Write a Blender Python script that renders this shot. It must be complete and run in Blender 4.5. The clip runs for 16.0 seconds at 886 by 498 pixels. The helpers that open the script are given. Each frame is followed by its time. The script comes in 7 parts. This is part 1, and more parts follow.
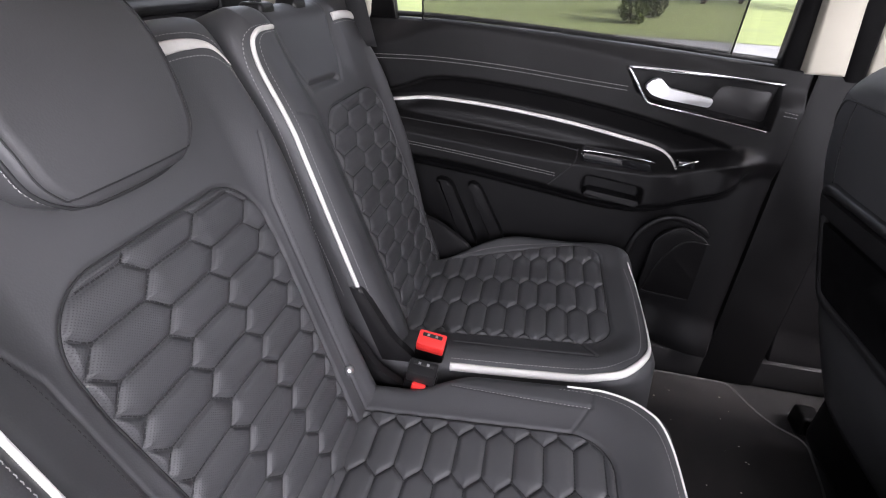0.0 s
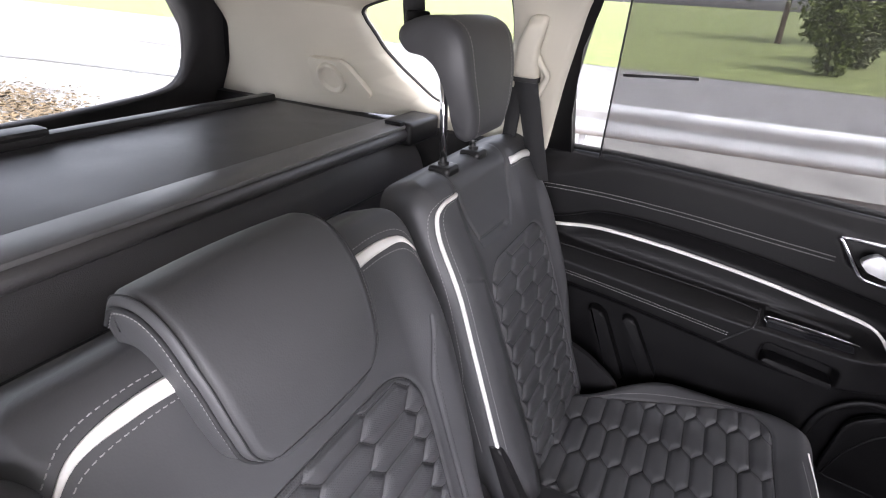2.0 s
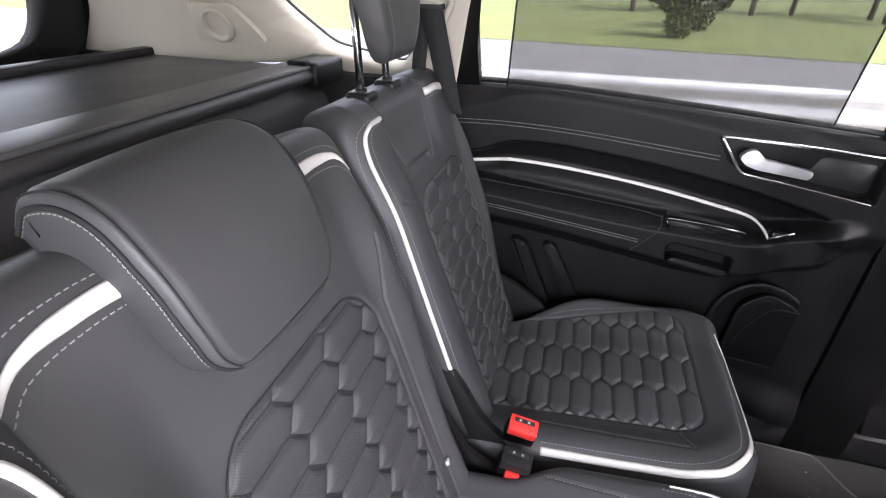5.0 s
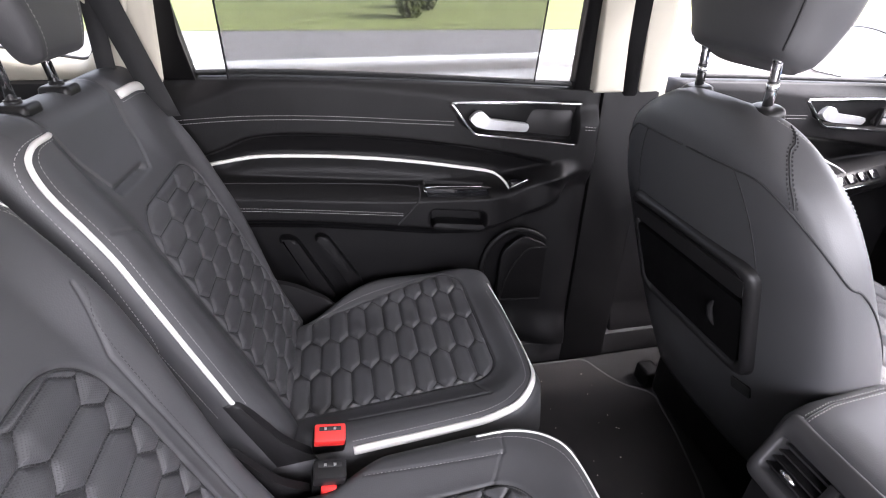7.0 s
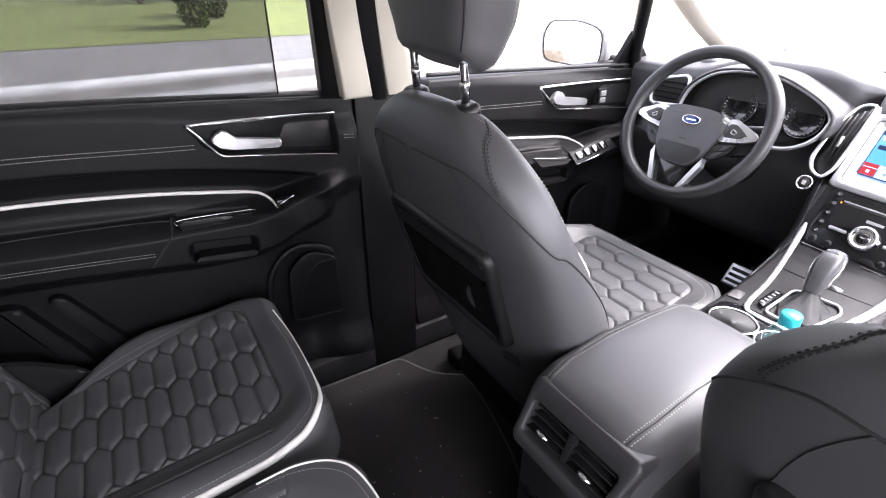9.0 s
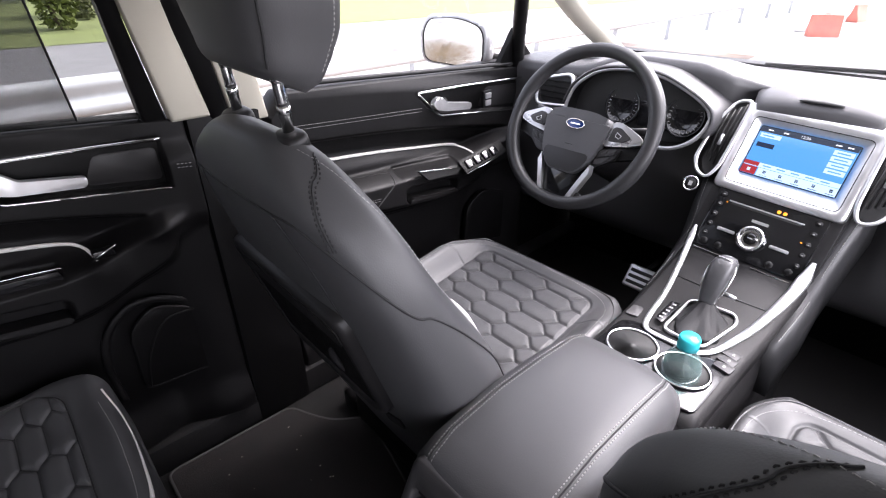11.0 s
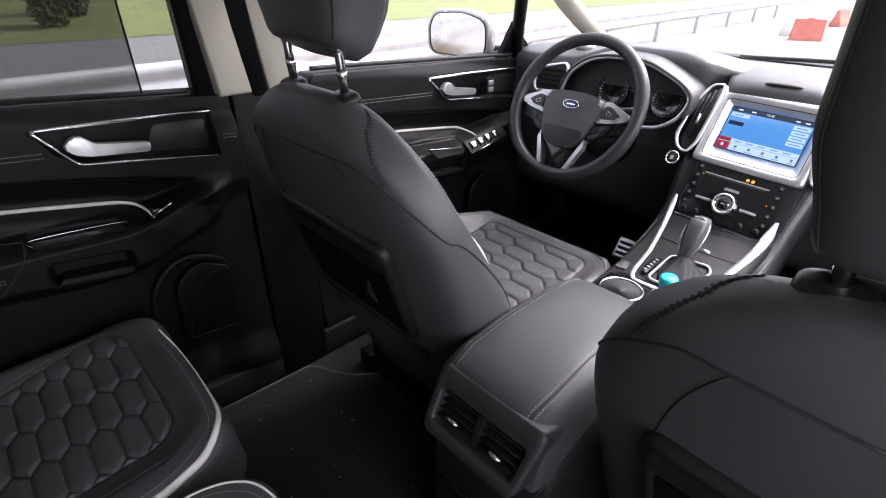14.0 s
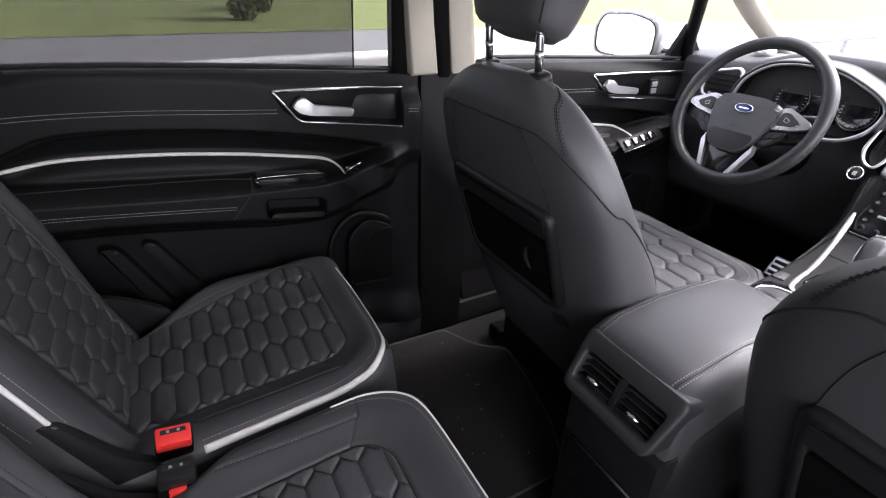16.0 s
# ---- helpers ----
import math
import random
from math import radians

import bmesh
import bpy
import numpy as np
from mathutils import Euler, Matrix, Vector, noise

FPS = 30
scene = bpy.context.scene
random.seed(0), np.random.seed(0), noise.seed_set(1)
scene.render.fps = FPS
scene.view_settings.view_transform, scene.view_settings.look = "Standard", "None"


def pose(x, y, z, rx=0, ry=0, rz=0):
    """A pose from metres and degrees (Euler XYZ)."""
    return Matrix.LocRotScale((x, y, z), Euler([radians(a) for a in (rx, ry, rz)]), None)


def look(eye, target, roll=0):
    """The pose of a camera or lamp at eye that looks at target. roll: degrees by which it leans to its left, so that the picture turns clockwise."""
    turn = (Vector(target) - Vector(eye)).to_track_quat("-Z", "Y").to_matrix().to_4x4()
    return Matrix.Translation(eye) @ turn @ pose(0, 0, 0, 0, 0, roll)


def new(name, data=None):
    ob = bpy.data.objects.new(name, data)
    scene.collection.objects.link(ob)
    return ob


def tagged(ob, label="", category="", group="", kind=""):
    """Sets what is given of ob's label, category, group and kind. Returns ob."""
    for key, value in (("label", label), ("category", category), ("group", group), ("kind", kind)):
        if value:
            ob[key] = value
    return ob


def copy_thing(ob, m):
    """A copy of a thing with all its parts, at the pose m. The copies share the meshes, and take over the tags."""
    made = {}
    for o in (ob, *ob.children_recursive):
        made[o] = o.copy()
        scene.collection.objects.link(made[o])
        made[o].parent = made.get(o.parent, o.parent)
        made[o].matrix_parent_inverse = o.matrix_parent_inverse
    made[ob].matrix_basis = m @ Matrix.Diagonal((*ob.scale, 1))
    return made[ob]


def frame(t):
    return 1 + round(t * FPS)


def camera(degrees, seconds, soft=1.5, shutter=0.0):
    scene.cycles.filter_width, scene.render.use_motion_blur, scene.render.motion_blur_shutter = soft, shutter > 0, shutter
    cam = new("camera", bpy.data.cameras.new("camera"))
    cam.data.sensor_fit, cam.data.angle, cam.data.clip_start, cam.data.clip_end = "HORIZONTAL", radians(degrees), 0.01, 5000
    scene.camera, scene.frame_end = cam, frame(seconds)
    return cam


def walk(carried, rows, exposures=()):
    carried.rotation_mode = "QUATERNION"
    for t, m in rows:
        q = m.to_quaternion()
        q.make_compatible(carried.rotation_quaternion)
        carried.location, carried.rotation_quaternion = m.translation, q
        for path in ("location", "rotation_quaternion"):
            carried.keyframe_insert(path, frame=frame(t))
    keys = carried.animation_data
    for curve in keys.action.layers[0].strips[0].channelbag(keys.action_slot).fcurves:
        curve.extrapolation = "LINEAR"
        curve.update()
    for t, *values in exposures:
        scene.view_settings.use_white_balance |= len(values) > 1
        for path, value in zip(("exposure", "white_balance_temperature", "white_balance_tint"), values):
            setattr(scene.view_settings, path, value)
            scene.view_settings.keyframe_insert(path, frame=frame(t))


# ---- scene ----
cam = camera(83.5, 16.0, soft=1.1)
METRES, EYE, TILT, LEAN, TURN = 1.344, 0.95, -29.68, -2.79, 11.17
ROWS = [
    (0.0, 0.0, 0.0, 0.0, 0.0, 0.0, -0.0),
    (0.5, -0.011, 0.0459, 0.0378, 5.83, 0.05, -3.41),
    (1.0, -0.028, 0.0492, 0.086, 9.89, -0.1, -5.91),
    (1.5, -0.0364, 0.0277, 0.1305, 12.71, -0.13, -7.55),
    (2.0, -0.0465, -0.003, 0.1589, 14.62, 2.16, -8.78),
    (2.5, -0.0566, -0.0255, 0.1862, 16.16, 5.07, -9.65),
    (3.0, -0.0624, -0.0259, 0.1856, 17.35, 5.25, -10.27),
    (5.5, -0.082, 0.0041, 0.0785, -1.98, 0.18, 2.31),
    (6.0, -0.0865, 0.0137, 0.0843, -7.73, -0.32, 5.87),
    (6.5, -0.0656, 0.0192, 0.0898, -13.42, -1.29, 9.21),
    (7.0, -0.0328, 0.0266, 0.0901, -19.42, -2.48, 12.58),
    (7.5, -0.0026, 0.0228, 0.0902, -24.86, -3.86, 15.44),
    (8.0, 0.0166, 0.0043, 0.0851, -29.35, -5.08, 17.61),
    (8.5, 0.034, -0.0115, 0.074, -34.58, -6.51, 20.02),
    (9.0, 0.0742, -0.0104, 0.0712, -38.68, -7.96, 21.74),
    (9.5, 0.1341, -0.0062, 0.0675, -41.94, -9.16, 22.98),
    (10.0, 0.1988, 0.0077, 0.0716, -45.09, -10.54, 24.04),
    (12.5, 0.2147, 0.022, 0.0806, -51.42, -13.28, 25.52),
    (13.0, 0.1692, 0.0034, 0.0723, -51.39, -12.33, 25.53),
    (13.5, 0.1271, -0.0114, 0.063, -51.04, -12.35, 25.28),
    (14.0, 0.0918, -0.016, 0.0555, -50.31, -12.91, 24.97),
    (14.5, 0.0629, -0.0051, 0.0541, -48.5, -12.4, 24.25),
    (15.0, 0.0383, 0.0005, 0.0493, -44.86, -10.84, 22.95),
    (15.5, 0.0146, -0.0002, 0.0444, -40.06, -9.47, 21.02),
    (16.0, -0.0109, -0.0204, 0.0422, -35.01, -6.6, 19.04),
]
walk(cam, [(t, pose(-0.0157, -0.362, EYE, TILT, LEAN, TURN) @ pose(METRES * x, METRES * y, METRES * z, 90 + pitch, roll, yaw)) for t, x, y, z, yaw, pitch, roll in ROWS],
     exposures=[(t, stops, 6350, 19) for t, stops in ((0.0, 3.4), (1.0, 3.7), (2.5, 3.52), (5.5, 3.63), (7.0, 3.82), (8.0, 3.72), (9.0, 3.35), (10.0, 3.1), (12.5, 2.2), (14.5, 2.2), (16.0, 2.65))])

# ---- light ----
world = bpy.data.worlds.new("overcast_sky")
scene.world = world
world.use_nodes = True
wn = world.node_tree.nodes
sky = wn.new("ShaderNodeTexSky")
sky.sky_type = "NISHITA"
sky.sun_disc = False
sky.sun_elevation, sky.sun_rotation = radians(54), radians(114)
sky.dust_density, sky.ozone_density = 4.0, 2.0
sky_grey = wn.new("ShaderNodeHueSaturation")
sky_grey.inputs["Saturation"].default_value = 0.3
world.node_tree.links.new(sky.outputs[0], sky_grey.inputs["Color"])
world.node_tree.links.new(sky_grey.outputs[0], wn["Background"].inputs[0])
wn["Background"].inputs[1].default_value = 0.15
sun_data = bpy.data.lights.new("sun", "SUN")
sun_data.energy, sun_data.angle, sun_data.color = 1.4, radians(36), (1.0, 0.98, 0.96)
sun = new("sun", sun_data)
sun.matrix_world = look((6.8, -3.0, 10.6), (0, 0, 0.4))


def opening_light(name, place, target, wide, high, watts):
    """Skylight that comes in through an opening of the car."""
    data = bpy.data.lights.new(name, "AREA")
    data.shape, data.size, data.size_y, data.energy, data.color = "RECTANGLE", wide, high, watts, (0.97, 0.98, 1.0)
    ob = new(name, data)
    ob.matrix_world = look(place, target)
    return ob


opening_light("open_door_skylight", (0.02, -0.90, 0.98), (-0.62, 0.22, 0.48), 0.70, 0.50, 1.35)
opening_light("front_window_skylight", (1.05, -0.80, 1.0), (1.20, 0.7, 0.80), 0.75, 0.30, 2.3)
opening_light("windscreen_skylight", (1.24, 0.0, 1.165), (0.85, 0.0, 0.45), 0.95, 0.26, 0.4)


# ---- materials ----
def mat(name, color, rough=0.5, metal=0.0, var=0.12, scale=40.0, bump=0.15, bump_scale=600.0, spec=0.5, coat=0.0, stain=0.0):
    """Principled surface with blotches at a coarse scale and a fine grain."""
    m = bpy.data.materials.new(name)
    m.use_nodes = True
    nt = m.node_tree
    b = nt.nodes["Principled BSDF"]
    b.inputs["Roughness"].default_value = rough
    b.inputs["Metallic"].default_value = metal
    b.inputs["Specular IOR Level"].default_value = spec
    b.inputs["Coat Weight"].default_value = coat
    b.inputs["Coat Roughness"].default_value = 0.08
    tc = nt.nodes.new("ShaderNodeTexCoord")
    n1 = nt.nodes.new("ShaderNodeTexNoise")
    n1.inputs["Scale"].default_value = scale
    n1.inputs["Detail"].default_value = 4.0
    nt.links.new(tc.outputs["Object"], n1.inputs["Vector"])
    ramp = nt.nodes.new("ShaderNodeMapRange")
    ramp.inputs["From Min"].default_value, ramp.inputs["From Max"].default_value = 0.3, 0.7
    ramp.inputs["To Min"].default_value, ramp.inputs["To Max"].default_value = 1 - var, 1 + var
    nt.links.new(n1.outputs["Fac"], ramp.inputs["Value"])
    mul = nt.nodes.new("ShaderNodeVectorMath")
    mul.operation = "SCALE"
    mul.inputs[0].default_value = color[:3]
    nt.links.new(ramp.outputs[0], mul.inputs["Scale"])
    nt.links.new(mul.outputs[0], b.inputs["Base Color"])
    r2 = nt.nodes.new("ShaderNodeMapRange")
    r2.inputs["From Min"].default_value, r2.inputs["From Max"].default_value = 0.3, 0.7
    r2.inputs["To Min"].default_value, r2.inputs["To Max"].default_value = max(rough - 0.06, 0.02), min(rough + 0.06, 1)
    nt.links.new(n1.outputs["Fac"], r2.inputs["Value"])
    nt.links.new(r2.outputs[0], b.inputs["Roughness"])
    if bump:
        n2 = nt.nodes.new("ShaderNodeTexNoise")
        n2.inputs["Scale"].default_value = bump_scale
        n2.inputs["Detail"].default_value = 3.0
        nt.links.new(tc.outputs["Object"], n2.inputs["Vector"])
        bm_ = nt.nodes.new("ShaderNodeBump")
        bm_.inputs["Strength"].default_value = bump
        bm_.inputs["Distance"].default_value = 0.002
        nt.links.new(n2.outputs["Fac"], bm_.inputs["Height"])
        nt.links.new(bm_.outputs[0], b.inputs["Normal"])
    return m


def leather(name, color, rough=0.42, dots=0.0, grain=320.0, spec=0.5):
    """Leather: pebbled grain, and where dots is set a fine regular perforation."""
    m = mat(name, color, rough, var=0.08, scale=9.0, bump=0, spec=spec)
    nt = m.node_tree
    b = nt.nodes["Principled BSDF"]
    tc = nt.nodes["Texture Coordinate"]
    v = nt.nodes.new("ShaderNodeTexVoronoi")
    v.inputs["Scale"].default_value = grain
    nt.links.new(tc.outputs["Object"], v.inputs["Vector"])
    bm_ = nt.nodes.new("ShaderNodeBump")
    bm_.inputs["Strength"].default_value, bm_.inputs["Distance"].default_value = 0.06, 0.0012
    nt.links.new(v.outputs["Distance"], bm_.inputs["Height"])
    last = bm_
    if dots:
        mp = nt.nodes.new("ShaderNodeMapping")
        mp.inputs["Rotation"].default_value[2] = radians(45)
        nt.links.new(tc.outputs["UV"], mp.inputs["Vector"])
        d = nt.nodes.new("ShaderNodeTexVoronoi")
        d.voronoi_dimensions = "2D"
        d.inputs["Scale"].default_value = dots
        d.inputs["Randomness"].default_value = 0.0
        nt.links.new(mp.outputs[0], d.inputs["Vector"])
        r = nt.nodes.new("ShaderNodeMapRange")
        r.inputs["From Min"].default_value, r.inputs["From Max"].default_value = 0.14, 0.32
        nt.links.new(d.outputs["Distance"], r.inputs["Value"])
        b2 = nt.nodes.new("ShaderNodeBump")
        b2.inputs["Strength"].default_value, b2.inputs["Distance"].default_value = 0.3, 0.0008
        nt.links.new(r.outputs[0], b2.inputs["Height"])
        nt.links.new(bm_.outputs[0], b2.inputs["Normal"])
        last = b2
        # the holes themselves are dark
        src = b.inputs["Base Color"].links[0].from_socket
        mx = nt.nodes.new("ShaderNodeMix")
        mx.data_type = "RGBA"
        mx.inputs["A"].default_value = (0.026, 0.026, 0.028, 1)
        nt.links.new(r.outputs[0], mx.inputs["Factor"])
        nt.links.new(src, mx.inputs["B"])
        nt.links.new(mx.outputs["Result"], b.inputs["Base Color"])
    nt.links.new(last.outputs[0], b.inputs["Normal"])
    return m


def clear(name, tint=(1, 1, 1), gloss=0.04):
    """A pane: see-through, with a mirror's share of gloss."""
    m = bpy.data.materials.new(name)
    m.use_nodes = True
    nt = m.node_tree
    out = nt.nodes["Material Output"]
    nt.nodes.remove(nt.nodes["Principled BSDF"])
    t = nt.nodes.new("ShaderNodeBsdfTransparent")
    t.inputs[0].default_value = (*tint, 1)
    g = nt.nodes.new("ShaderNodeBsdfGlossy")
    g.inputs["Roughness"].default_value = 0.02
    mx = nt.nodes.new("ShaderNodeMixShader")
    lw = nt.nodes.new("ShaderNodeLayerWeight")
    pw = nt.nodes.new("ShaderNodeMath")
    pw.operation = "POWER"
    pw.inputs[1].default_value = 5.0
    fr = nt.nodes.new("ShaderNodeMapRange")
    fr.inputs["To Min"].default_value, fr.inputs["To Max"].default_value = gloss, 0.8
    nt.links.new(lw.outputs["Facing"], pw.inputs[0])
    nt.links.new(pw.outputs[0], fr.inputs["Value"])
    nt.links.new(fr.outputs[0], mx.inputs[0])
    nt.links.new(t.outputs[0], mx.inputs[1])
    nt.links.new(g.outputs[0], mx.inputs[2])
    nt.links.new(mx.outputs[0], out.inputs[0])
    return m


def mesh_cloth(name, color, open_part):
    """Woven sunshade: fine threads with open holes between them."""
    m = mat(name, color, 0.8, bump=0)
    nt = m.node_tree
    b, out = nt.nodes["Principled BSDF"], nt.nodes["Material Output"]
    t = nt.nodes.new("ShaderNodeBsdfTransparent")
    mx = nt.nodes.new("ShaderNodeMixShader")
    mp = nt.nodes.new("ShaderNodeTexVoronoi")
    mp.voronoi_dimensions = "2D"
    mp.inputs["Scale"].default_value = 650.0
    mp.inputs["Randomness"].default_value = 0.0
    nt.links.new(nt.nodes["Texture Coordinate"].outputs["UV"], mp.inputs["Vector"])
    r = nt.nodes.new("ShaderNodeMapRange")
    r.inputs["From Min"].default_value, r.inputs["From Max"].default_value = 0.2, 0.7
    r.inputs["To Min"].default_value, r.inputs["To Max"].default_value = 1 - open_part - 0.15, 1 - open_part + 0.2
    nt.links.new(mp.outputs["Distance"], r.inputs["Value"])
    nt.links.new(r.outputs[0], mx.inputs[0])
    nt.links.new(t.outputs[0], mx.inputs[1])
    nt.links.new(b.outputs[0], mx.inputs[2])
    nt.links.new(mx.outputs[0], out.inputs[0])
    return m


def glow(name, color, strength):
    m = bpy.data.materials.new(name)
    m.use_nodes = True
    b = m.node_tree.nodes["Principled BSDF"]
    b.inputs["Base Color"].default_value = (0.01, 0.01, 0.01, 1)
    b.inputs["Roughness"].default_value = 0.2
    b.inputs["Emission Color"].default_value = (*color, 1)
    b.inputs["Emission Strength"].default_value = strength
    return m


LEATHER = leather("charcoal_leather", (0.050, 0.050, 0.0525), 0.50, grain=520.0, spec=0.42)
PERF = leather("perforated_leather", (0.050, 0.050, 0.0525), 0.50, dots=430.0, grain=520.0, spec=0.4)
QUILT = leather("quilted_leather", (0.053, 0.053, 0.0555), 0.48, grain=520.0, spec=0.4)
WHITE = leather("white_piping", (0.72, 0.70, 0.67), 0.5)
THREAD = mat("grey_thread", (0.28, 0.275, 0.27), 0.8, bump=0, var=0.2, scale=300)
DARK_THREAD = mat("dark_thread", (0.012, 0.012, 0.013), 0.8, bump=0)
PLASTIC = mat("black_plastic", (0.0036, 0.0034, 0.0036), 0.46, var=0.15, scale=20, bump=0.2, bump_scale=900, spec=0.15)
SOFT = mat("soft_touch_plastic", (0.0050, 0.0047, 0.0050), 0.46, var=0.12, scale=12, bump=0.25, bump_scale=700, spec=0.18)
SATIN = mat("satin_black_plastic", (0.012, 0.0115, 0.012), 0.40, var=0.1, scale=15, bump=0.08, bump_scale=900, spec=0.3)
RIM = leather("smooth_black_leather", (0.020, 0.020, 0.021), 0.42, grain=700.0, spec=0.4)
BEZEL = mat("dark_grey_satin_plastic", (0.030, 0.029, 0.030), 0.42, var=0.08, scale=15, bump=0.08, bump_scale=900, spec=0.35)
PIANO = mat("gloss_black_plastic", (0.008, 0.008, 0.009), 0.12, bump=0, var=0.05)
CHROME = mat("chrome", (0.78, 0.78, 0.79), 0.12, 1.0, bump=0, var=0.03)
SILVER = mat("satin_silver", (0.62, 0.62, 0.63), 0.34, 0.85, bump=0.03, var=0.05)
CREAM = mat("cream_trim_plastic", (0.52, 0.49, 0.41), 0.62, var=0.04, scale=6, bump=0.12, bump_scale=900)
HEADLINER = mat("grey_headliner_cloth", (0.40, 0.385, 0.33), 0.95, var=0.06, scale=30, bump=0.4, bump_scale=1200)
CARPET = mat("dark_carpet", (0.008, 0.007, 0.007), 0.95, var=0.35, scale=60, bump=0.9, bump_scale=900)
MAT_PILE = mat("floor_mat_pile", (0.0125, 0.0102, 0.0098), 0.95, var=0.4, scale=25, bump=1.0, bump_scale=700)
RUBBER = mat("black_rubber", (0.012, 0.012, 0.012), 0.65, bump=0.2)
RED = mat("red_plastic", (0.72, 0.035, 0.03), 0.4, bump=0.05, var=0.06)
WEB = mat("belt_webbing", (0.018, 0.018, 0.019), 0.8, bump=0.6, bump_scale=1500)
COVER = mat("load_cover_vinyl", (0.060, 0.057, 0.058), 0.42, var=0.1, scale=8, bump=0.3, bump_scale=800)
GLASS = clear("window_glass")
TINTED = clear("tinted_window_glass", (0.42, 0.43, 0.42))
LIGHT_TINT = clear("light_tinted_window_glass", (0.54, 0.55, 0.54))
SHADE = mesh_cloth("sunshade_mesh", (0.012, 0.012, 0.012), 0.305)


# ---- shape helpers ----
def raw(name, verts, faces, uv=None, smooth=True):
    me = bpy.data.meshes.new(name)
    me.from_pydata(verts, [], faces)
    me.validate()
    if uv is not None:
        layer = me.uv_layers.new(name="UVMap")
        idx = np.empty(len(me.loops), dtype=np.int32)
        me.loops.foreach_get("vertex_index", idx)
        layer.data.foreach_set("uv", np.asarray(uv, dtype=np.float32)[idx].ravel())
    me.polygons.foreach_set("use_smooth", [smooth] * len(me.polygons))
    return me


def part(name, me, material, parent=None, label="", sharp=None):
    """One mesh under a thing. me: a mesh, or a bmesh that is used up."""
    if isinstance(me, bmesh.types.BMesh):
        bm = me
        bmesh.ops.recalc_face_normals(bm, faces=bm.faces)
        me = bpy.data.meshes.new(name)
        bm.to_mesh(me)
        bm.free()
        me.polygons.foreach_set("use_smooth", [True] * len(me.polygons))
        sharp = 40 if sharp is None else sharp
    if sharp:
        me.set_sharp_from_angle(angle=radians(sharp))
    me.materials.append(material)
    ob = new(name, me)
    ob.parent = parent
    if label:
        tagged(ob, label)
    return ob


def thing(name, m, label, category, group="", kind=""):
    ob = new(name)
    ob.empty_display_size = 0.05
    ob.matrix_world = m if isinstance(m, Matrix) else Matrix.Translation(m)
    return tagged(ob, label, category, group, kind)


def box(x0, x1, y0, y1, z0, z1, bevel=0.004, seg=2, bm=None, m=None):
    own = bm is None
    bm = bmesh.new() if own else bm
    r = bmesh.ops.create_cube(bm, size=1.0, matrix=Matrix.LocRotScale(((x0 + x1) / 2, (y0 + y1) / 2, (z0 + z1) / 2), None, (x1 - x0, y1 - y0, z1 - z0)))
    if bevel:
        es = list({e for v in r["verts"] for e in v.link_edges})
        got = bmesh.ops.bevel(bm, geom=es, offset=bevel, segments=seg, profile=0.6, affect="EDGES")
        if m:
            bmesh.ops.transform(bm, matrix=m, verts=list({v for f in got["faces"] for v in f.verts} | {v for v in r["verts"] if v.is_valid}))
    elif m:
        bmesh.ops.transform(bm, matrix=m, verts=r["verts"])
    return bm


def slab(outline, h0, h1, bevel=0.003, axis="z", seg=2):
    """A flat piece: outline in two coordinates, pushed from h0 to h1 along the third."""
    order = {"z": lambda a, b, h: (a, b, h), "y": lambda a, b, h: (a, h, b), "x": lambda a, b, h: (h, a, b)}[axis]
    bm = bmesh.new()
    lo = [bm.verts.new(order(a, b, h0)) for a, b in outline]
    hi = [bm.verts.new(order(a, b, h1)) for a, b in outline]
    n = len(outline)
    bm.faces.new(lo[::-1])
    bm.faces.new(hi)
    for i in range(n):
        bm.faces.new((lo[i], lo[(i + 1) % n], hi[(i + 1) % n], hi[i]))
    if bevel:
        es = [e for e in bm.edges if (e.verts[0] in lo) == (e.verts[1] in lo)]
        bmesh.ops.bevel(bm, geom=es, offset=bevel, segments=seg, profile=0.6, affect="EDGES")
    return bm


def rounded(points, r, n=5):
    """A polygon with its corners rounded by r."""
    out = []
    k = len(points)
    for i in range(k):
        p, a, b = Vector(points[i]), Vector(points[i - 1]), Vector(points[(i + 1) % k])
        da, db = (a - p), (b - p)
        rr = min(r, da.length * 0.45, db.length * 0.45)
        s, e = p + da.normalized() * rr, p + db.normalized() * rr
        for j in range(n + 1):
            t = j / n
            q = s * (1 - t) ** 2 + p * (2 * t * (1 - t)) + e * t ** 2
            out.append((q.x, q.y))
    return out


def smooth_path(pts, n=60):
    """Catmull-Rom through the points, n points at even steps."""
    p = [np.array(q, float) for q in pts]
    p = [2 * p[0] - p[1]] + p + [2 * p[-1] - p[-2]]
    fine = []
    for i in range(1, len(p) - 2):
        for t in np.linspace(0, 1, 24, endpoint=False):
            a, b, c, d = p[i - 1], p[i], p[i + 1], p[i + 2]
            fine.append(0.5 * (2 * b + (c - a) * t + (2 * a - 5 * b + 4 * c - d) * t ** 2 + (3 * b - a - 3 * c + d) * t ** 3))
    fine.append(p[-2])
    fine = np.array(fine)
    s = np.concatenate([[0], np.cumsum(np.linalg.norm(np.diff(fine, axis=0), axis=1))])
    return np.stack([np.interp(np.linspace(0, s[-1], n), s, fine[:, k]) for k in range(fine.shape[1])], 1)


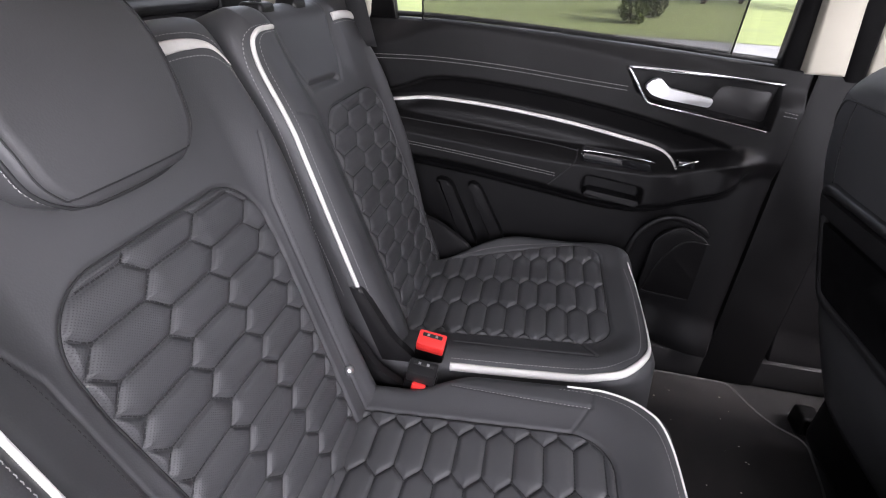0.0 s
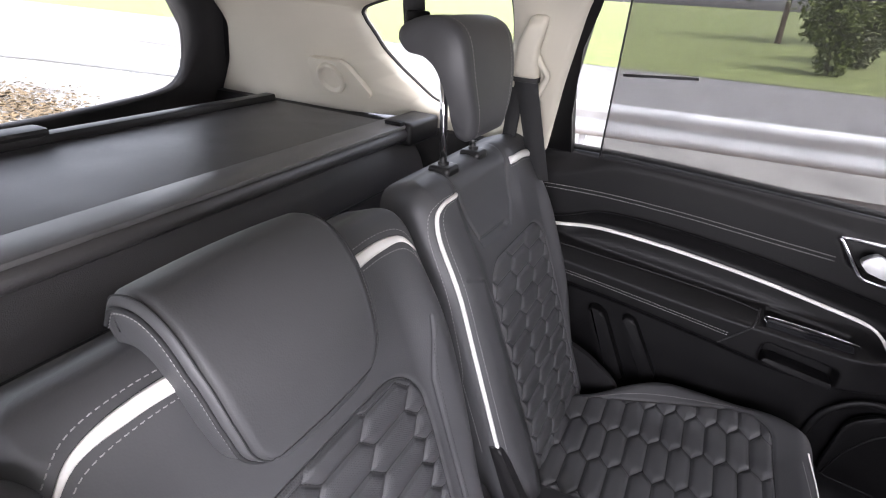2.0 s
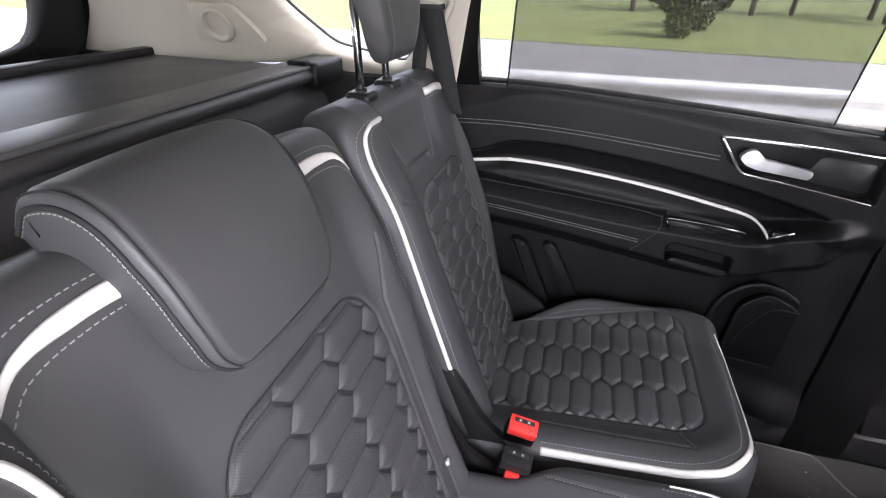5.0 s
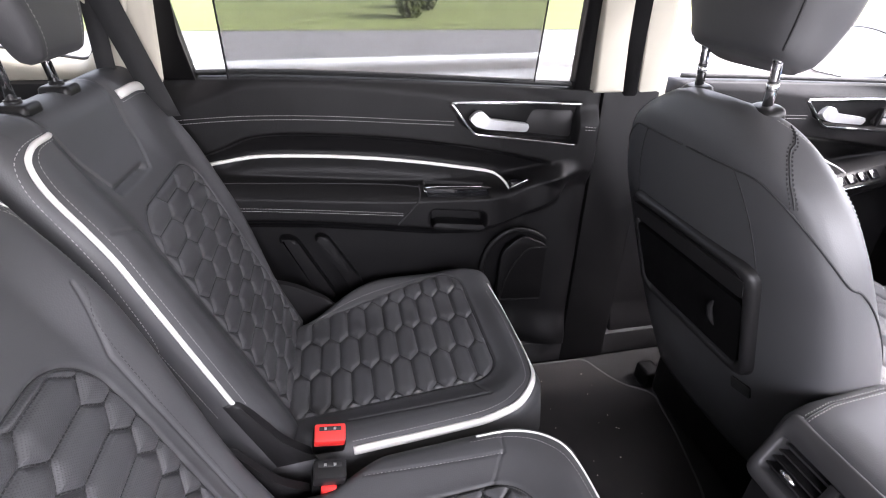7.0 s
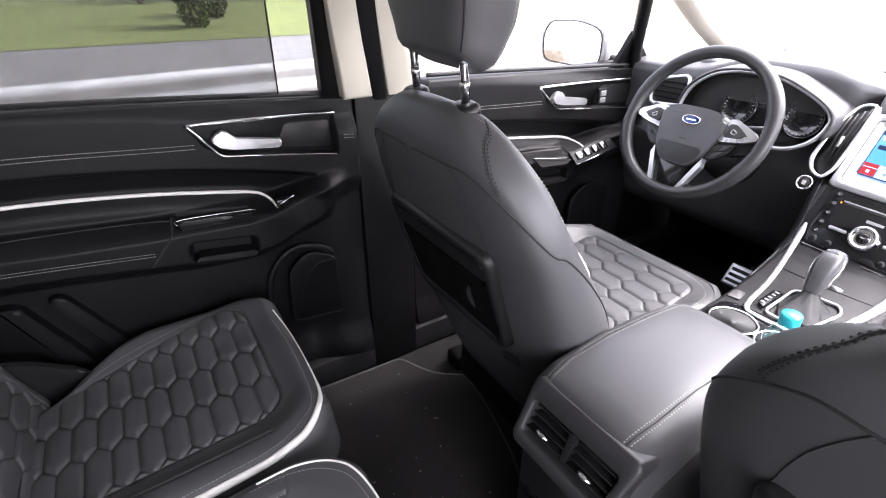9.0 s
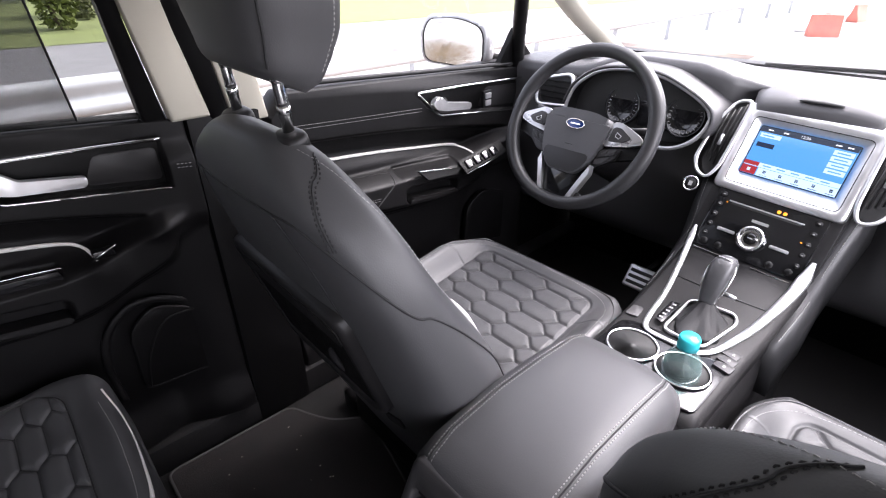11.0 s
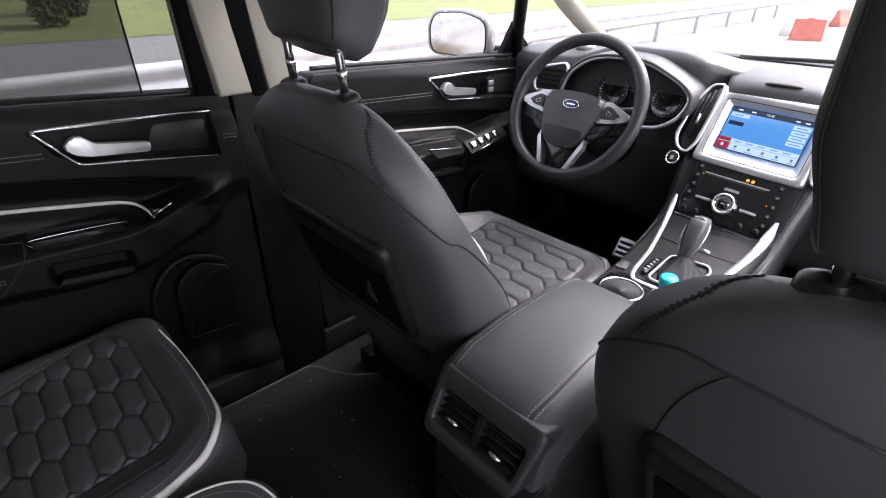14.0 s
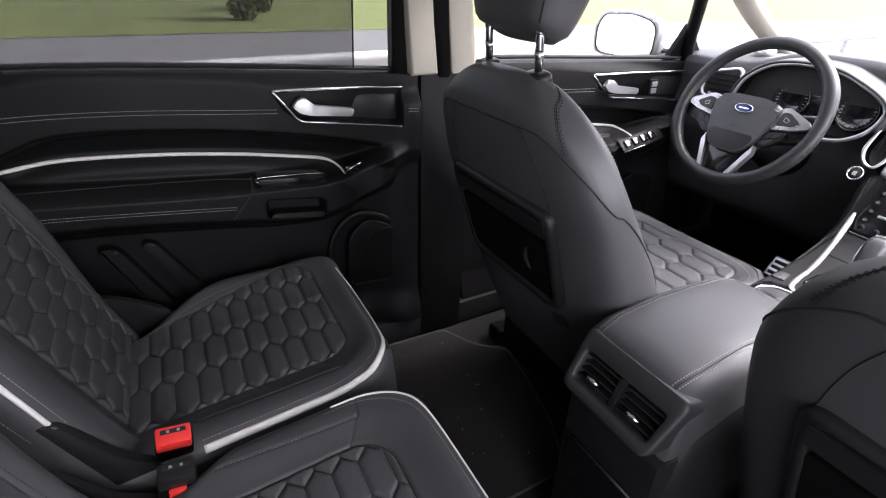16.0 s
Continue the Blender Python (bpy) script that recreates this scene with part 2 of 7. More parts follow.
def sweep(name, pts, radius, sides=8, closed=False, flat=1.0, up=(0, 0, 1)):
    """A tube along pts (n x 3); radius may be a list; flat squeezes it along its own up."""
    pts = np.asarray(pts, float)
    n = len(pts)
    rad = np.broadcast_to(np.asarray(radius, float), (n,))
    tan = (np.roll(pts, -1, 0) - np.roll(pts, 1, 0)) if closed else np.gradient(pts, axis=0)
    tan /= np.linalg.norm(tan, axis=1)[:, None] + 1e-12
    up = np.broadcast_to(np.asarray(up, float), (n, 3))
    side = np.cross(tan, up)
    bad = np.linalg.norm(side, axis=1) < 1e-4
    side[bad] = np.cross(tan[bad], (0.3, 1, 0.2))
    side /= np.linalg.norm(side, axis=1)[:, None]
    nor = np.cross(side, tan)
    ang = np.linspace(0, 2 * np.pi, sides, endpoint=False)
    v = (pts[:, None] + rad[:, None, None] * (np.cos(ang)[None, :, None] * side[:, None] + flat * np.sin(ang)[None, :, None] * nor[:, None])).reshape(-1, 3)
    faces = []
    for i in range(n if closed else n - 1):
        j = (i + 1) % n
        for k in range(sides):
            l = (k + 1) % sides
            faces.append((i * sides + k, i * sides + l, j * sides + l, j * sides + k))
    if not closed:
        faces += [tuple(range(sides))[::-1], tuple((n - 1) * sides + k for k in range(sides))]
    return raw(name, v.tolist(), faces)


def loft(name, rings, caps=True, closed=False):
    """A skin over rings of equally many points."""
    k, n = len(rings[0]), len(rings)
    v = [tuple(p) for r in rings for p in r]
    faces = []
    for i in range(n if closed else n - 1):
        a, b = i * k, ((i + 1) % n) * k
        for j in range(k):
            l = (j + 1) % k
            faces.append((a + j, a + l, b + l, b + j))
    if caps and not closed:
        faces += [tuple(range(k))[::-1], tuple((n - 1) * k + j for j in range(k))]
    return raw(name, v, faces)


def lathe(name, profile, sides=24, m=None):
    """Turned about z: profile of (radius, height)."""
    rings = [[(r * math.cos(2 * math.pi * j / sides), r * math.sin(2 * math.pi * j / sides), z) for j in range(sides)] for r, z in profile]
    me = loft(name, rings)
    if m:
        me.transform(m)
    return me


def oval(hw, hd, e=3.0, n=40, cx=0.0, cy=0.0):
    out = []
    for j in range(n):
        a = 2 * math.pi * j / n
        c, s = math.cos(a), math.sin(a)
        out.append((cx + hw * math.copysign(abs(c) ** (2 / e), c), cy + hd * math.copysign(abs(s) ** (2 / e), s)))
    return out


def sm(a, b, x):
    t = np.clip((x - a) / (b - a), 0, 1)
    return t * t * (3 - 2 * t)


def box_sd(y, t, y0, y1, t0, t1, r):
    """Signed distance to a rounded box, negative inside."""
    qx, qy = np.abs(y - (y0 + y1) / 2) - (y1 - y0) / 2 + r, np.abs(t - (t0 + t1) / 2) - (t1 - t0) / 2 + r
    return np.hypot(np.maximum(qx, 0), np.maximum(qy, 0)) + np.minimum(np.maximum(qx, qy), 0) - r


def seam_dist(y, t, pts):
    d = np.full(np.shape(y), 1e9)
    for (ay, at), (by, bt) in zip(pts[:-1], pts[1:]):
        vy, vt = by - ay, bt - at
        s = np.clip(((y - ay) * vy + (t - at) * vt) / (vy * vy + vt * vt + 1e-12), 0, 1)
        d = np.minimum(d, np.hypot(y - ay - s * vy, t - at - s * vt))
    return d


def quilt_seams(across, along, squeeze):
    """Seams of one cell of the quilt, about its middle: long sides that sweep into slanting ends."""
    s2 = squeeze * across
    v = (s2 * s2 - along * along / 4) / (2 * s2) / squeeze - 0.003
    w = across - v
    k = np.linspace(0, 1, 15)
    y, t = v + (w - v) * k, along / 2 * (1 - 0.35 * k - 0.65 * k * k * (3 - 2 * k))
    return [np.stack([np.linspace(-v, v, 15), np.full(15, along / 2)], 1), np.stack([y, t], 1), np.stack([y, -t], 1)]


QUILT_MAPS = {}


def quilt_map(across, along, squeeze):
    """Distances to the nearest seam over one repeat of the quilt."""
    key = (across, along, squeeze)
    if key not in QUILT_MAPS:
        pts = []
        for line_ in quilt_seams(*key):
            fine = np.stack([np.interp(np.linspace(0, 14, 70), np.arange(15), line_[:, c]) for c in (0, 1)], 1)
            for j in range(-2, 4):
                for i in range(-2, 3):
                    pts.append(fine + np.array((j * across, i * along + (along / 2 if j % 2 else 0.0))))
        pts = np.concatenate(pts)
        pts = pts[(pts[:, 0] > -0.03) & (pts[:, 0] < 2 * across + 0.03) & (pts[:, 1] > -0.03) & (pts[:, 1] < along + 0.03)]
        gy, gt = np.arange(0, 2 * across, 2 * across / 200), np.arange(0, along, along / 60)
        QUILT_MAPS[key] = np.array([[np.hypot(pts[:, 0] - a, pts[:, 1] - b).min() for b in gt] for a in gy])
    return QUILT_MAPS[key]


def hexes(y, t, across, along, squeeze):
    """Distance to the nearest seam of a quilt of long cells that lie across the seat."""
    d = quilt_map(across, along, squeeze)
    a, b = np.mod(y / (2 * across), 1) * 200, np.mod(t / along, 1) * 60
    i, j = np.floor(a).astype(int), np.floor(b).astype(int)
    fa, fb = a - i, b - j
    i, j = i % 200, j % 60
    i1, j1 = (i + 1) % 200, (j + 1) % 60
    return (d[i, j] * (1 - fa) + d[i1, j] * fa) * (1 - fb) + (d[i, j1] * (1 - fa) + d[i1, j1] * fa) * fb


class Face:
    """A padded face: y across, t along, n out of it, on a frame m; height(y, t) gives n."""

    def __init__(self, m, height):
        self.m, self.height = np.array(m), height

    def at(self, y, t, lift=0.0):
        y, t = np.asarray(y, float), np.asarray(t, float)
        n = self.height(y, t) + lift
        p = np.stack([y, t, n, np.ones_like(n)], -1)
        return (p @ self.m.T)[..., :3]

    def normal(self, y, t):
        e = 0.002
        y, t = np.asarray(y, float), np.asarray(t, float)
        gy = (self.height(y + e, t) - self.height(y - e, t)) / (2 * e)
        gt = (self.height(y, t + e) - self.height(y, t - e)) / (2 * e)
        v = np.stack([-gy, -gt, np.ones_like(gy)], -1) @ self.m[:3, :3].T
        return v / np.linalg.norm(v, axis=-1)[..., None]

    def skin(self, name, left, right, t0, t1, nu, nv, depth, ts=None):
        """The face between the edges left(t) and right(t), closed by a flat rear at n = -depth."""
        t = np.linspace(t0, t1, nv) if ts is None else np.asarray(ts)
        nv = len(t)
        u = np.linspace(0, 1, nu)
        T = np.repeat(t[:, None], nu, 1)
        Y = left(t)[:, None] * (1 - u) + right(t)[:, None] * u
        top = self.at(Y, T).reshape(-1, 3)
        uv = np.stack([Y, T], -1).reshape(-1, 2)
        ring = [i for i in range(nu)] + [r * nu + nu - 1 for r in range(1, nv)] + [(nv - 1) * nu + i for i in range(nu - 2, -1, -1)] + [r * nu for r in range(nv - 2, 0, -1)]
        low = np.stack([uv[ring][:, 0], uv[ring][:, 1], np.full(len(ring), -depth), np.ones(len(ring))], -1) @ self.m.T
        base = len(top)
        verts = np.concatenate([top, low[:, :3]]).tolist()
        faces = []
        for r in range(nv - 1):
            for c in range(nu - 1):
                a = r * nu + c
                faces.append((a, a + 1, a + nu + 1, a + nu))
        k = len(ring)
        for i in range(k):
            j = (i + 1) % k
            faces.append((ring[j], ring[i], base + i, base + j))
        faces.append(tuple(base + i for i in range(k)))
        return raw(name, verts, faces, np.concatenate([uv, uv[ring]]))

    def line(self, path, n=None):
        p = smooth_path(path, n or 60)
        return p[:, 0], p[:, 1]

    def strip(self, name, path, width, rise=0.003, n=70):
        """A padded band that lies on the face along a path of (y, t)."""
        y, t = self.line(path, n)
        pts, nor = self.at(y, t, rise * 0.3), self.normal(y, t)
        return sweep(name, pts, np.asarray(width) / 2, 8, flat=2 * rise / np.max(width), up=nor)

    def stitches(self, name, path, pitch=0.007, r=0.00052, share=0.66, lift=0.0005):
        y, t = self.line(path, 300)
        return stitch_row(name, self.at(y, t, lift), self.normal(y, t), pitch, r, share)


def stitch_row(name, pts, nor, pitch=0.007, r=0.0007, share=0.62):
    """A row of single stitches along pts."""
    s = np.concatenate([[0], np.cumsum(np.linalg.norm(np.diff(pts, axis=0), axis=1))])
    verts, faces = [], []
    for a in np.arange(0, s[-1] - pitch, pitch):
        e = [np.array([np.interp(q, s, pts[:, k]) for k in range(3)]) for q in (a, a + pitch * share / 2, a + pitch * share)]
        n_ = np.array([np.interp(a, s, nor[:, k]) for k in range(3)])
        d = e[2] - e[0]
        side = np.cross(d / (np.linalg.norm(d) + 1e-9), n_) * r
        o = len(verts)
        for c, h in ((e[0], -0.4), (e[1], 1.0), (e[2], -0.4)):
            verts += [(c - side + n_ * r * (h - 0.8)).tolist(), (c + n_ * r * h).tolist(), (c + side + n_ * r * (h - 0.8)).tolist()]
        for k in (0, 3):
            faces += [(o + k, o + k + 1, o + k + 4, o + k + 3), (o + k + 1, o + k + 2, o + k + 5, o + k + 4)]
    return raw(name, verts, faces)


# ---- shell of the car ----
def side_y(z):
    """How far out the glass and the pillars stand at height z."""
    return 0.80 - 0.45 * max(z - 0.82, 0.0)


def side_panel(name, outline, material, sgn=1, inset=0.0, thick=0.03, cut=None, parent=None, fine=0.0):
    """A panel on the tilted upper side of the car, from an outline of (x, z)."""
    bm = bmesh.new()
    rows = []
    for off in (inset, inset - thick):
        rows.append([bm.verts.new((x, sgn * (side_y(z) - off), z)) for x, z in outline])
    n = len(outline)
    bm.faces.new(rows[0])
    bm.faces.new(rows[1][::-1])
    for i in range(n):
        bm.faces.new((rows[0][i], rows[0][(i + 1) % n], rows[1][(i + 1) % n], rows[1][i]))
    bmesh.ops.bevel(bm, geom=[e for e in bm.edges if (e.verts[0] in rows[0]) and (e.verts[1] in rows[0])], offset=min(0.008, thick * 0.4), segments=3, profile=0.6, affect="EDGES")
    return part(name, bm, material, parent)


def setting(ob, label, category):
    return tagged(ob, label, category, kind="structure")


floor = setting(part("floor", box(-1.5, 2.1, -0.84, 0.84, -0.04, 0.0, 0), CARPET), "dark carpeted car floor", "floor")

# lower body sides behind the door panels, with the right rear door standing open
for sgn, name in ((1, "wall_left"), (-1, "wall_right")):
    bm = bmesh.new()
    spans = [(-1.5, 2.1)] if sgn > 0 else [(-1.5, -0.45), (0.5, 2.1)]
    for a, b in spans:
        box(a, b, min(sgn * 0.845, sgn * 0.88), max(sgn * 0.845, sgn * 0.88), -0.1, 0.80, 0, bm=bm)
    setting(part(name, bm, PLASTIC), "dark inner side of the car body", "wall")
    bm = bmesh.new()
    box(-0.5, 2.0, min(sgn * 0.775, sgn * 0.845), max(sgn * 0.775, sgn * 0.845), 0.0, 0.085, 0.012, bm=bm)
    setting(part("sill_trim", bm, SATIN), "black plastic door sill trim with scuffs", "trim")

# lower B-pillar and boot side trims
for sgn in (1, -1):
    a, b = sorted((sgn * 0.772, sgn * 0.845))
    setting(part("pillar_b_lower", box(0.515, 0.66, a, b, 0.0, 0.808, 0.012), PLASTIC), "black lower B-pillar trim", "pillar")
    a, b = sorted((sgn * 0.70, sgn * 0.845))
    setting(part("boot_side_trim", box(-1.37, -0.475, a, b, 0.0, 0.862, 0.015), SATIN), "black boot side trim", "trim")

# headliner
n1_, n2_ = 40, 24
verts, faces = [], []
for i in range(n1_ + 1):
    x = -1.235 + i / n1_ * 2.365
    for j in range(n2_ + 1):
        y = -0.68 + j / n2_ * 1.36
        e = abs(y) / 0.68
        rear_ = max((-0.90 - x) / 0.335, 0)
        drop = 0.065 * e ** 2 * (1 - 0.75 * rear_) + 0.03 * max((e - 0.80) / 0.20, 0) ** 1.5 + 0.13 * max((x - 0.75) / 0.38, 0) ** 2 + 0.112 * rear_ ** 1.6
        verts.append((x, y, 1.252 - drop))
for i in range(n1_):
    for j in range(n2_):
        a = i * (n2_ + 1) + j
        faces.append((a, a + 1, a + n2_ + 2, a + n2_ + 1))
me = raw("ceiling", verts, faces)
ceiling = setting(part("ceiling", me, HEADLINER), "light grey cloth headliner", "ceiling")
sol = ceiling.modifiers.new("thick", "SOLIDIFY")
sol.thickness, sol.offset = 0.03, -1

for sgn in (1, -1):
    L = sgn > 0
    side_panel("pillar_b_trim", [(0.492, 0.80), (0.565, 0.80), (0.50, 1.0), (0.445, 1.22), (0.385, 1.22), (0.445, 1.0)], CREAM, sgn, 0.03)
    side_panel("pillar_b_seal", [(0.567, 0.775), (0.606, 0.775), (0.546, 1.0), (0.492, 1.22), (0.447, 1.22), (0.502, 1.0)], PLASTIC, sgn, 0.022)
    side_panel("pillar_b_trim", [(0.608, 0.775), (0.682, 0.775), (0.660, 0.87), (0.605, 1.0), (0.550, 1.22), (0.494, 1.22), (0.548, 1.0)], CREAM, sgn, 0.018)
    if L:
        side_panel("door_frame_front", [(0.449, 0.80), (0.490, 0.80), (0.443, 1.0), (0.383, 1.22), (0.345, 1.22), (0.418, 1.0)], PLASTIC, sgn, 0.012)
        side_panel("door_frame_rear", [(-0.42, 0.845), (-0.340, 0.845), (-0.343, 0.93), (-0.344, 0.995), (-0.329, 1.06), (-0.313, 1.125), (-0.290, 1.172), (-0.275, 1.195), (-0.30, 1.195), (-0.325, 1.14), (-0.36, 1.02), (-0.39, 0.90)], PLASTIC, sgn, 0.012)
        side_panel("door_frame_top", [(-0.30, 1.165), (0.36, 1.168), (0.355, 1.195), (-0.32, 1.195)], PLASTIC, sgn, 0.012)
    # one moulded trim from the C-pillar to the tailgate, with the rear side window in it
    out_ = rounded([(-1.37, 0.825), (-1.10, 0.845), (-0.72, 0.875), (-0.50, 0.84), (-0.388, 0.84), (-0.352, 1.0), (-0.318, 1.12), (-0.275, 1.19), (-0.22, 1.240), (-0.60, 1.240), (-0.95, 1.235), (-1.27, 1.20), (-1.31, 1.125), (-1.203, 1.104), (-1.183, 1.045), (-1.245, 0.949)], 0.022, 7)
    in_ = rounded([(-0.77, 1.02), (-0.74, 0.985), (-0.66, 0.915), (-0.50, 0.885), (-0.478, 0.92), (-0.462, 1.03), (-0.456, 1.10), (-0.462, 1.155), (-0.50, 1.158), (-0.60, 1.146), (-0.69, 1.129), (-0.755, 1.113), (-0.79, 1.102), (-0.805, 1.09), (-0.798, 1.07), (-0.785, 1.05)], 0.022, 7)
    rings = []
    for k, inset in ((0.0, 0.040), (0.0, 0.056), (0.02, 0.061), (0.10, 0.062), (0.25, 0.062), (0.45, 0.062), (0.65, 0.060), (0.80, 0.052), (0.95, 0.034), (1.0, 0.012), (1.0, -0.006)):
        ring = []
        for (x, z), (xi, zi) in zip(out_, in_):
            zz = z * (1 - k) + zi * k
            cove = 0.16 * max((zz - 1.09) / 0.15, 0.0) ** 2
            ring.append((x * (1 - k) + xi * k, sgn * (side_y(zz) - inset - cove * (1 - k)), zz))
        rings.append(ring)
    part("pillar_c_trim", loft("pillar_c_trim", rings, caps=False), CREAM)
    side_panel("tailgate_side", [(-1.42, 0.80), (-1.16, 0.80), (-1.12, 1.0), (-1.10, 1.24), (-1.42, 1.24)], SATIN, sgn, 0.030)
    part("quarter_seal", sweep("quarter_seal", np.array([(x, sgn * (side_y(z) - 0.008), z) for x, z in in_]), 0.0045, 8, closed=True), RUBBER)
    part_ = bmesh.new()
    part_.faces.new([part_.verts.new((x, sgn * (side_y(z) + 0.004), z)) for x, z in in_])
    ob = setting(part("window_quarter", part_, LIGHT_TINT), "tinted rear quarter window glass", "window")
    ob.visible_shadow = False

for ob in list(scene.objects):
    if ob.name.split(".")[0] in ("pillar_b_trim", "pillar_c_trim", "pillar_d_trim"):
        setting(ob, "cream plastic pillar trim", "pillar")
    elif ob.name.split(".")[0] in ("pillar_b_seal", "tailgate_side", "door_frame_front", "door_frame_rear", "door_frame_top", "quarter_seal"):
        setting(ob, "black window frame and rubber seal", "trim")

# A-pillars, roof rails
for sgn in (1, -1):
    pts = smooth_path([(1.95, sgn * 0.74, 0.80), (1.70, sgn * 0.72, 0.92), (1.45, sgn * 0.68, 1.04), (1.05, sgn * 0.63, 1.19)], 24)
    setting(part("pillar_a_trim", sweep("pillar_a_trim", pts, 0.042, 10, flat=0.6, up=(0.4, 0, 0.9)), CREAM), "cream windscreen pillar trim", "pillar")
    pts = smooth_path([(1.50, sgn * 0.795, 0.79), (1.47, sgn * 0.775, 0.86), (1.42, sgn * 0.73, 0.98), (1.34, sgn * 0.67, 1.12)], 16)
    setting(part("front_door_frame", sweep("front_door_frame", pts, 0.020, 8), PLASTIC), "black front door window frame", "trim")
    pts = smooth_path([(1.08, sgn * 0.63, 1.205), (0.4, sgn * 0.640, 1.203), (-0.4, sgn * 0.640, 1.203), (-1.2, sgn * 0.62, 1.18)], 30)
    setting(part("roof_rail_trim", sweep("roof_rail_trim", pts, 0.035, 8), HEADLINER), "grey roof edge trim", "trim")

# glazing
def pane(name, pts, label, glass=GLASS):
    bm = bmesh.new()
    bm.faces.new([bm.verts.new(p) for p in pts])
    ob = setting(part(name, bm, glass), label, "window")
    ob.visible_shadow = False
    return ob


pane("windscreen", [(1.93, 0.72, 0.80), (1.93, -0.72, 0.80), (1.06, -0.60, 1.21), (1.06, 0.60, 1.21)], "clear raked windscreen")
pane("window_rear_left", [(-0.40, side_y(0.82) + 0.006, 0.80), (0.48, side_y(0.80) + 0.006, 0.80), (0.38, side_y(1.2) + 0.006, 1.2), (-0.34, side_y(1.2) + 0.006, 1.2)], "tinted rear left door window glass", TINTED)
pane("window_front_left", [(0.60, 0.812, 0.80), (1.52, 0.812, 0.80), (1.10, side_y(1.2) + 0.006, 1.2), (0.48, side_y(1.2) + 0.006, 1.2)], "front left door window glass")
pane("window_front_right", [(0.60, -0.812, 0.80), (1.52, -0.812, 0.80), (1.10, -side_y(1.2) - 0.006, 1.2), (0.48, -side_y(1.2) - 0.006, 1.2)], "front right door window glass")

# tailgate with its window
def gate_x(z):
    return -1.36 + 0.42 * max(z - 0.80, 0)


half_ = [(0.0, 1.131), (0.27, 1.133), (0.40, 1.127), (0.50, 1.110), (0.557, 1.077), (0.587, 1.03), (0.600, 0.98), (0.602, 0.93), (0.585, 0.893), (0.54, 0.873), (0.45, 0.862), (0.325, 0.853), (0.18, 0.848), (0.125, 0.868), (0.0, 0.872)]
inner = [tuple(p) for p in smooth_path(half_ + [(-y, z) for y, z in half_[-2:0:-1]] + half_[:1], 121)[:-1]]
outer = [(max(min(y * 1.35, 0.79), -0.79), 0.99 + (z - 0.99) * 1.7) for y, z in inner]
rings = [[(gate_x(z) + 0.004, y, z) for y, z in outer], [(gate_x(z) + 0.026, y * 0.3 + yi * 0.7, z * 0.3 + zi * 0.7) for (y, z), (yi, zi) in zip(outer, inner)], [(gate_x(z) + 0.022, y * 0.08 + yi * 0.92, z * 0.08 + zi * 0.92) for (y, z), (yi, zi) in zip(outer, inner)], [(gate_x(z) + 0.008, y, z) for y, z in inner], [(gate_x(z) - 0.03, y, z) for y, z in inner]]
setting(part("tailgate_trim", loft("tailgate_trim", rings, caps=False), BEZEL), "black tailgate window surround", "trim")
setting(part("tailgate_lower", box(-1.44, -1.37, -0.80, 0.80, -0.05, 0.66, 0.01), PLASTIC), "black tailgate lining", "wall")
bm = bmesh.new()
bm.faces.new([bm.verts.new((gate_x(z) - 0.02, y, z)) for y, z in inner])
ob = setting(part("window_tailgate", bm, LIGHT_TINT), "tinted tailgate window glass", "window")
ob.visible_shadow = False
# bulkhead that closes the front
setting(part("bulkhead", box(1.98, 2.05, -0.84, 0.84, -0.05, 0.80, 0), PLASTIC), "dark front bulkhead under the dashboard", "wall")


# ---- rear seats ----
def basis(o, y, t, n):
    return Matrix(((y[0], t[0], n[0], o[0]), (y[1], t[1], n[1], o[1]), (y[2], t[2], n[2], o[2]), (0, 0, 0, 1)))


LEAN_T, LEAN_N = (-0.359, 0, 0.933), (0.933, 0, 0.359)


def roll(d, r):
    k = 1 - np.clip(d / r, 0, 1)
    return -r * (1 - np.sqrt(np.maximum(1 - k * k, 0)))


def quilt_relief(y, t, sd, puff=0.0065, across=0.082, along=0.0405, shift=(0.0, 0.0), squeeze=0.53):
    h = hexes(y - shift[0], t - shift[1], across, along, squeeze)
    inside = sm(0.0, -0.006, sd)
    pillow = puff * 0.50 * (1 - (1 - np.minimum(h / 0.0150, 1)) ** 2.0) - 0.0028 * np.exp(-(h / 0.0026) ** 2)
    return inside * (pillow - 0.0010) - 0.0042 * np.exp(-(sd / 0.0030) ** 2)


